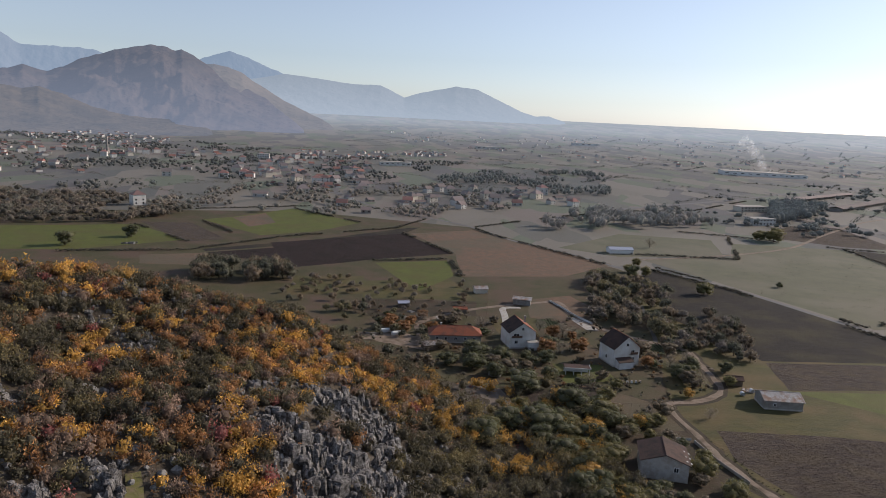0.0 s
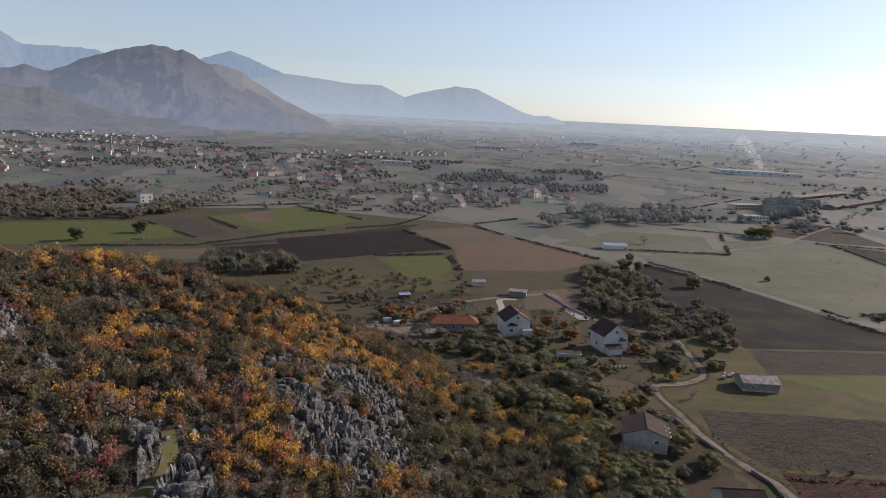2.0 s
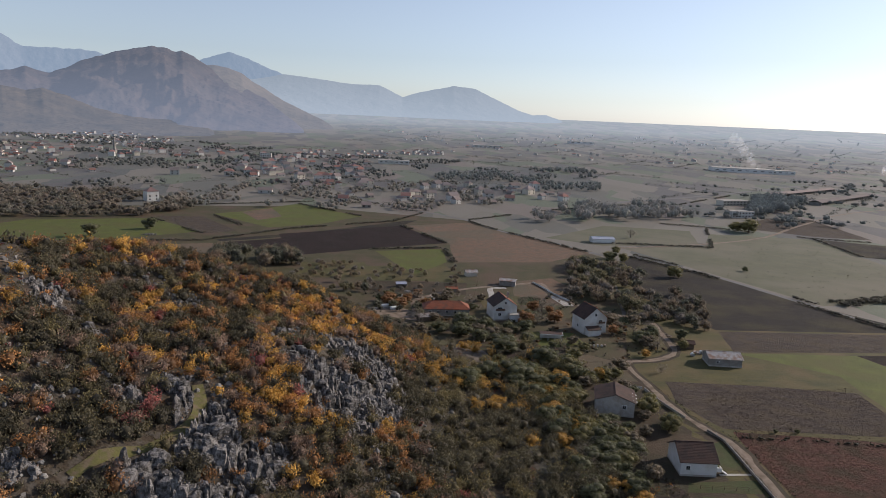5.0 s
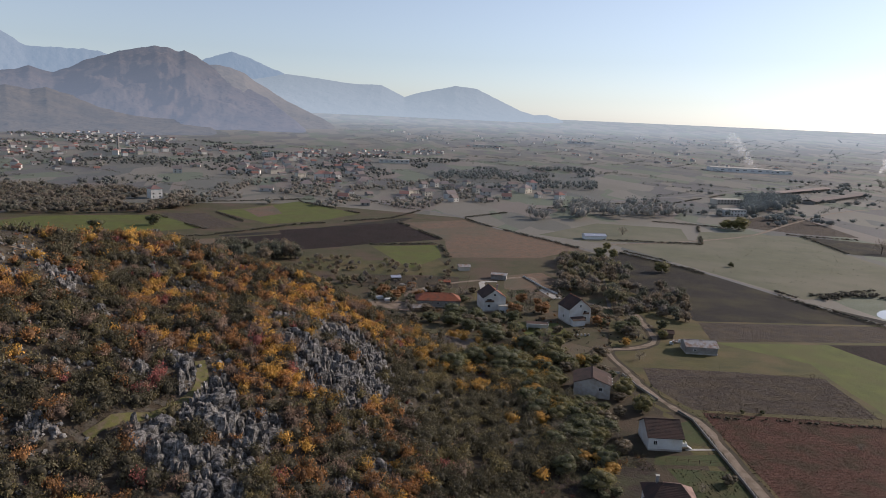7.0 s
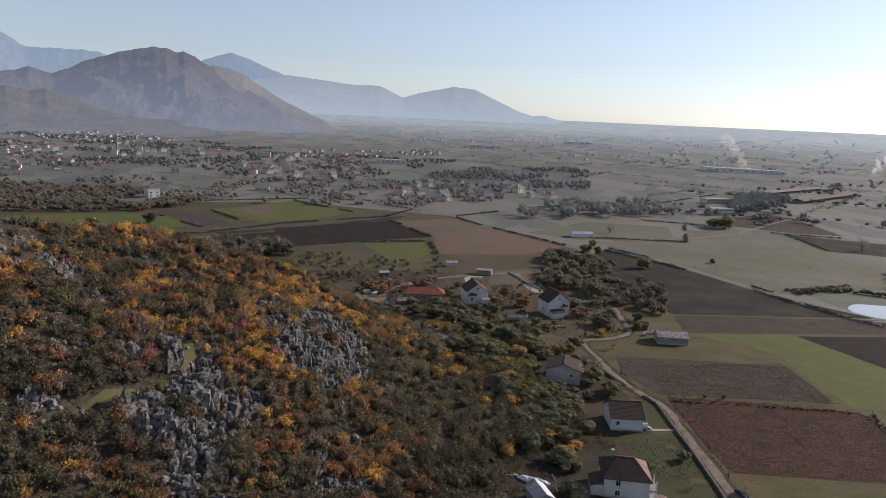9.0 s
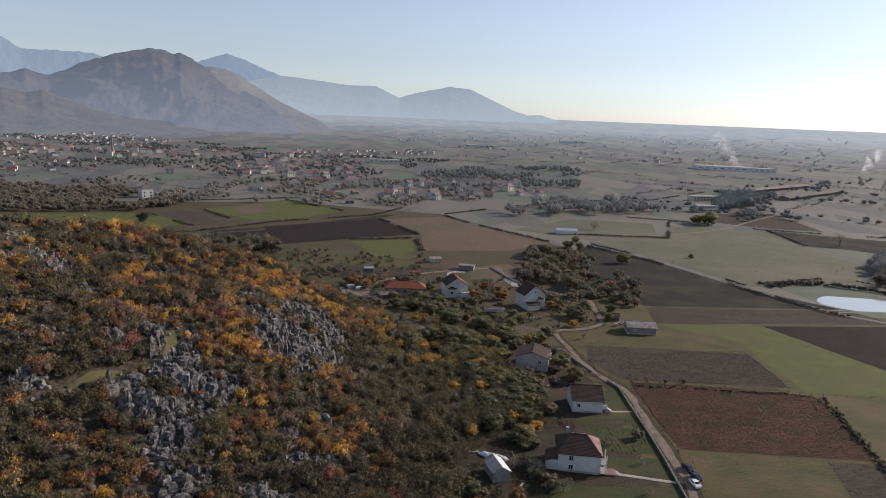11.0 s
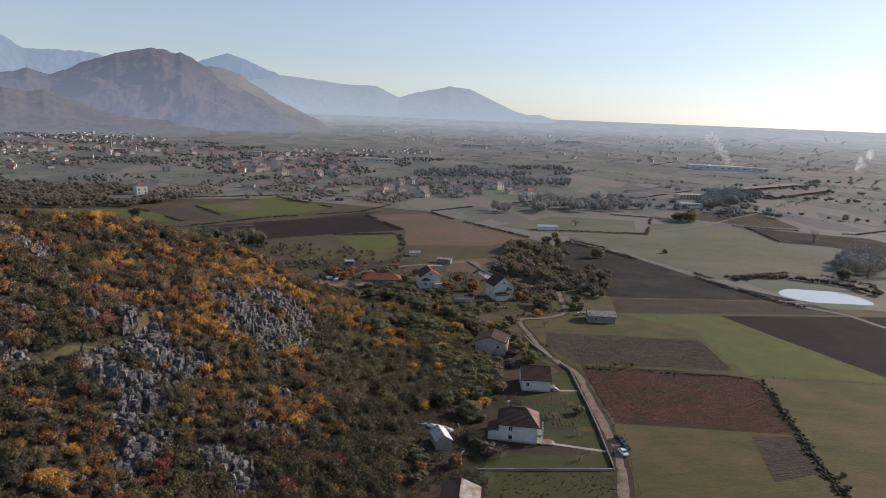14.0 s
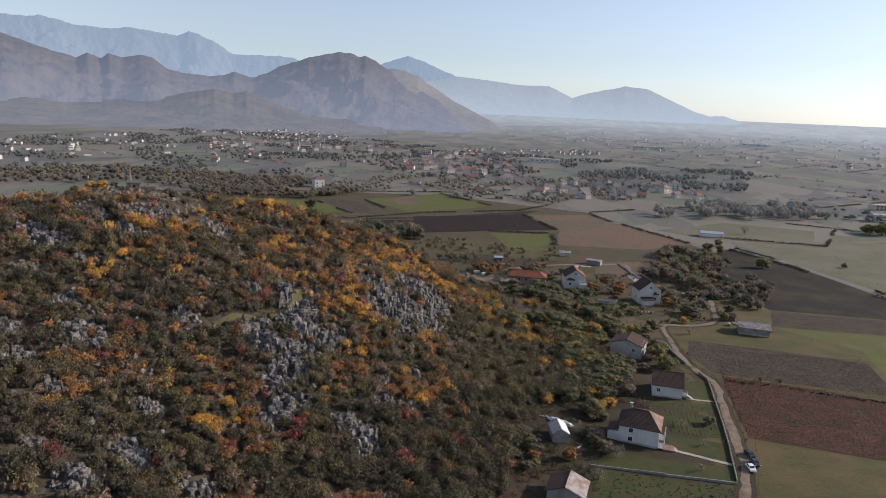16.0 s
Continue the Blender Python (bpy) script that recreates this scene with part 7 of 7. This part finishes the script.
part("rim", tube(bmesh.new(), (0, 0, 29), (0, 0, 30.6), 1.9, 1.9, 12), M["concrete"], stack)
ribbon("road", ((200, 700), (246, 781), (330, 850), (458, 951), (700, 1170), (980, 1387), (1500, 1800)), 8, M["asphalt"], "main road across the plain", 0.25, 0.2)
ribbon("road", ((172, 484), (250, 515), (327, 563), (420, 660), (570, 795), (900, 980)), 3.5, M["gravel"], "field track between pastures", 0.2, 0.3)
ribbon("road", ((-80, 809), (-110, 1000), (-130, 1300), (-60, 1700), (40, 2200)), 8, M["asphalt"], "street through the town", 0.25, 0.2)

# plumes of smoke from burning fields
smoke_mat = bpy.data.materials.new("thin_white_smoke")
smoke_mat.use_nodes = True
sn = smoke_mat.node_tree
tb_, df_, mx_ = sn.nodes.new("ShaderNodeBsdfTransparent"), sn.nodes.new("ShaderNodeBsdfTranslucent"), sn.nodes.new("ShaderNodeMixShader")
df_.inputs["Color"].default_value = (0.9, 0.92, 0.95, 1)
mx_.inputs[0].default_value = 0.075
sn.links.new(tb_.outputs[0], mx_.inputs[1])
sn.links.new(df_.outputs[0], mx_.inputs[2])
sn.links.new(mx_.outputs[0], sn.nodes["Material Output"].inputs["Surface"])
for at, tall, lean in (((790, 1500), 74, -62), ((1160, 1610), 44, 30)):
    bm = bmesh.new()
    for k in range(9):
        t = k / 8
        r = 3.2 + 5.5 * t + RNG.uniform(0, 1.5)
        c = Vector((at[0] + lean * t ** 1.3 + RNG.normal(0, 3), at[1] + RNG.normal(0, 4), on_land(*at) + 3 + tall * t))
        bmesh.ops.create_icosphere(bm, subdivisions=3, radius=1, matrix=Matrix.Translation(c) @ Matrix.Rotation(radians(-lean * 0.5), 4, "Y") @ Matrix.Diagonal((r * 0.75, r * 0.75, r * 1.5, 1)))
    for c, r in (((14, -4, 3), 7), ((24, 3, 2), 5)) if tall > 60 else ():
        bmesh.ops.create_icosphere(bm, subdivisions=3, radius=r, matrix=Matrix.Translation((at[0] + c[0], at[1] + c[1], on_land(*at) + c[2])))
    for v in bm.verts:
        v.co += Vector((noise.noise(v.co * 0.16), noise.noise(v.co * 0.16 + Vector((9, 0, 0))), noise.noise(v.co * 0.16 + Vector((0, 9, 0))))) * 5.0
    tagged(part("smoke_plume", bm, smoke_mat, None), "thin white plume of smoke rising from a fire", "smoke", kind="stuff")

# ---- clutter by the shed ----
tarp = bmesh.new()
bmesh.ops.create_icosphere(tarp, subdivisions=4, radius=1, matrix=Matrix.Translation((54.5, 100.3, on_land(54, 100) + 0.4)) @ Matrix.Rotation(radians(-24), 4, "Z") @ Matrix.Diagonal((4.6, 1.1, 0.9, 1)))
for v in tarp.verts:
    v.co += Vector((noise.noise(v.co * 1.3), noise.noise(v.co * 1.3 + Vector((5, 0, 0))), noise.noise(v.co * 1.3 + Vector((0, 5, 0))))) * 0.4
tagged(part("tarpaulin", tarp, M["white"], None), "heap covered with crumpled white plastic sheeting", "tarpaulin")
for k in range(26):
    x, y = RNG.uniform(44, 62), RNG.uniform(82, 106)
    if abs(x - 54.3) < 4 and abs(y - 90.5) < 5:
        continue
    L = RNG.uniform(0.6, 3.2)
    tagged(part("plank", boxes(((x, y, on_land(x, y) + 0.18), (L, RNG.uniform(0.2, 0.6), 0.22), RNG.uniform(0, 180)), bevel=0.02), M[pickk(("wood", "concrete", "block"))], None), "discarded plank lying in the earth yard", "plank", "scrap in the yard")
for x, y in ((-3, 294), (2, 291)):
    tagged(part("trailer", boxes(((x, y, on_land(x, y) + 0.8), (4.6, 2.2, 1.7), 20), bevel=0.35), M["white"], None), "white covered trailer by the village lane", "trailer")
for x, y in ((129, 235), (134, 238), (144, 236)):
    tagged(part("hay_bale", tube(bmesh.new(), (x, y - 0.7, on_land(x, y) + 0.7), (x, y + 0.7, on_land(x, y) + 0.7), 0.75, 0.75, 14), M["white"], None), "white wrapped hay bale behind the barn", "bale", "bales behind the barn")


# ---- village clutter ----
def heap(x, y, size, material, label):
    """A heap of broken blocks and boards on an Empty at its base."""
    ob = empty("rubble_heap", pose(x, y, on_land(x, y)), label, "heap", "heaps in the village")
    for k in range(16):
        a, r = RNG.uniform(0, 6.28), size * math.sqrt(RNG.random())
        w = RNG.uniform(0.3, 0.9)
        part("board" if material == "wood" else "block", boxes(((r * math.cos(a), r * math.sin(a), 0.1 + 0.55 * size * max(0, 0.6 - r / size) * RNG.random()), (w * RNG.uniform(1, 2.4), w, RNG.uniform(0.2, 0.5)), RNG.uniform(0, 180)), bevel=0.03), M[material], ob)
    return ob


for x, y, size, material, label in ((4, 318, 2.4, "concrete", "heap of pale building stone by the orchard"), (14, 316, 2.0, "wood", "stack of old boards in the garden"), (22, 320, 2.2, "concrete", "heap of broken concrete by the lane"), (41, 250, 2.0, "tin", "heap of scrap sheet metal by the hut"),
                                    (36, 254, 2.4, "wood", "stack of timber beside the hut"), (-8, 290, 2.0, "concrete", "pile of pale stones in the yard"), (90, 322, 1.8, "concrete", "pile of gravel and slabs at the lane end"), (128, 262, 2.2, "wood", "stack of firewood behind the barn"),
                                    (134, 240, 2.4, "tin", "heap of scrap beside the barn"), (146, 232, 1.8, "wood", "stack of boards against the barn"), (8, 328, 1.8, "block", "heap of grey blocks in the garden")):
    heap(x, y, size, material, label)


def beehive(x, y, turn):
    """A boxy beehive on a low stand, with an overhanging lid."""
    ob = empty("beehive", pose(x, y, on_land(x, y), 0, 0, turn), "white-painted wooden beehive in a garden row", "beehive", "beehives in the garden")
    part("stand", boxes(((-0.2, 0, 0.1), (0.08, 0.5, 0.3)), ((0.2, 0, 0.1), (0.08, 0.5, 0.3))), M["wood"], ob)
    part("body", boxes(((0, 0, 0.6), (0.62, 0.56, 0.72)), bevel=0.02), M["white"], ob)
    part("lid", boxes(((0, 0, 1.0), (0.74, 0.68, 0.1)), bevel=0.02), M["tin"], ob)
    return ob


for k in range(7):
    beehive(84 + 1.7 * k, 242.5 + 0.25 * k, RNG.uniform(-8, 8))
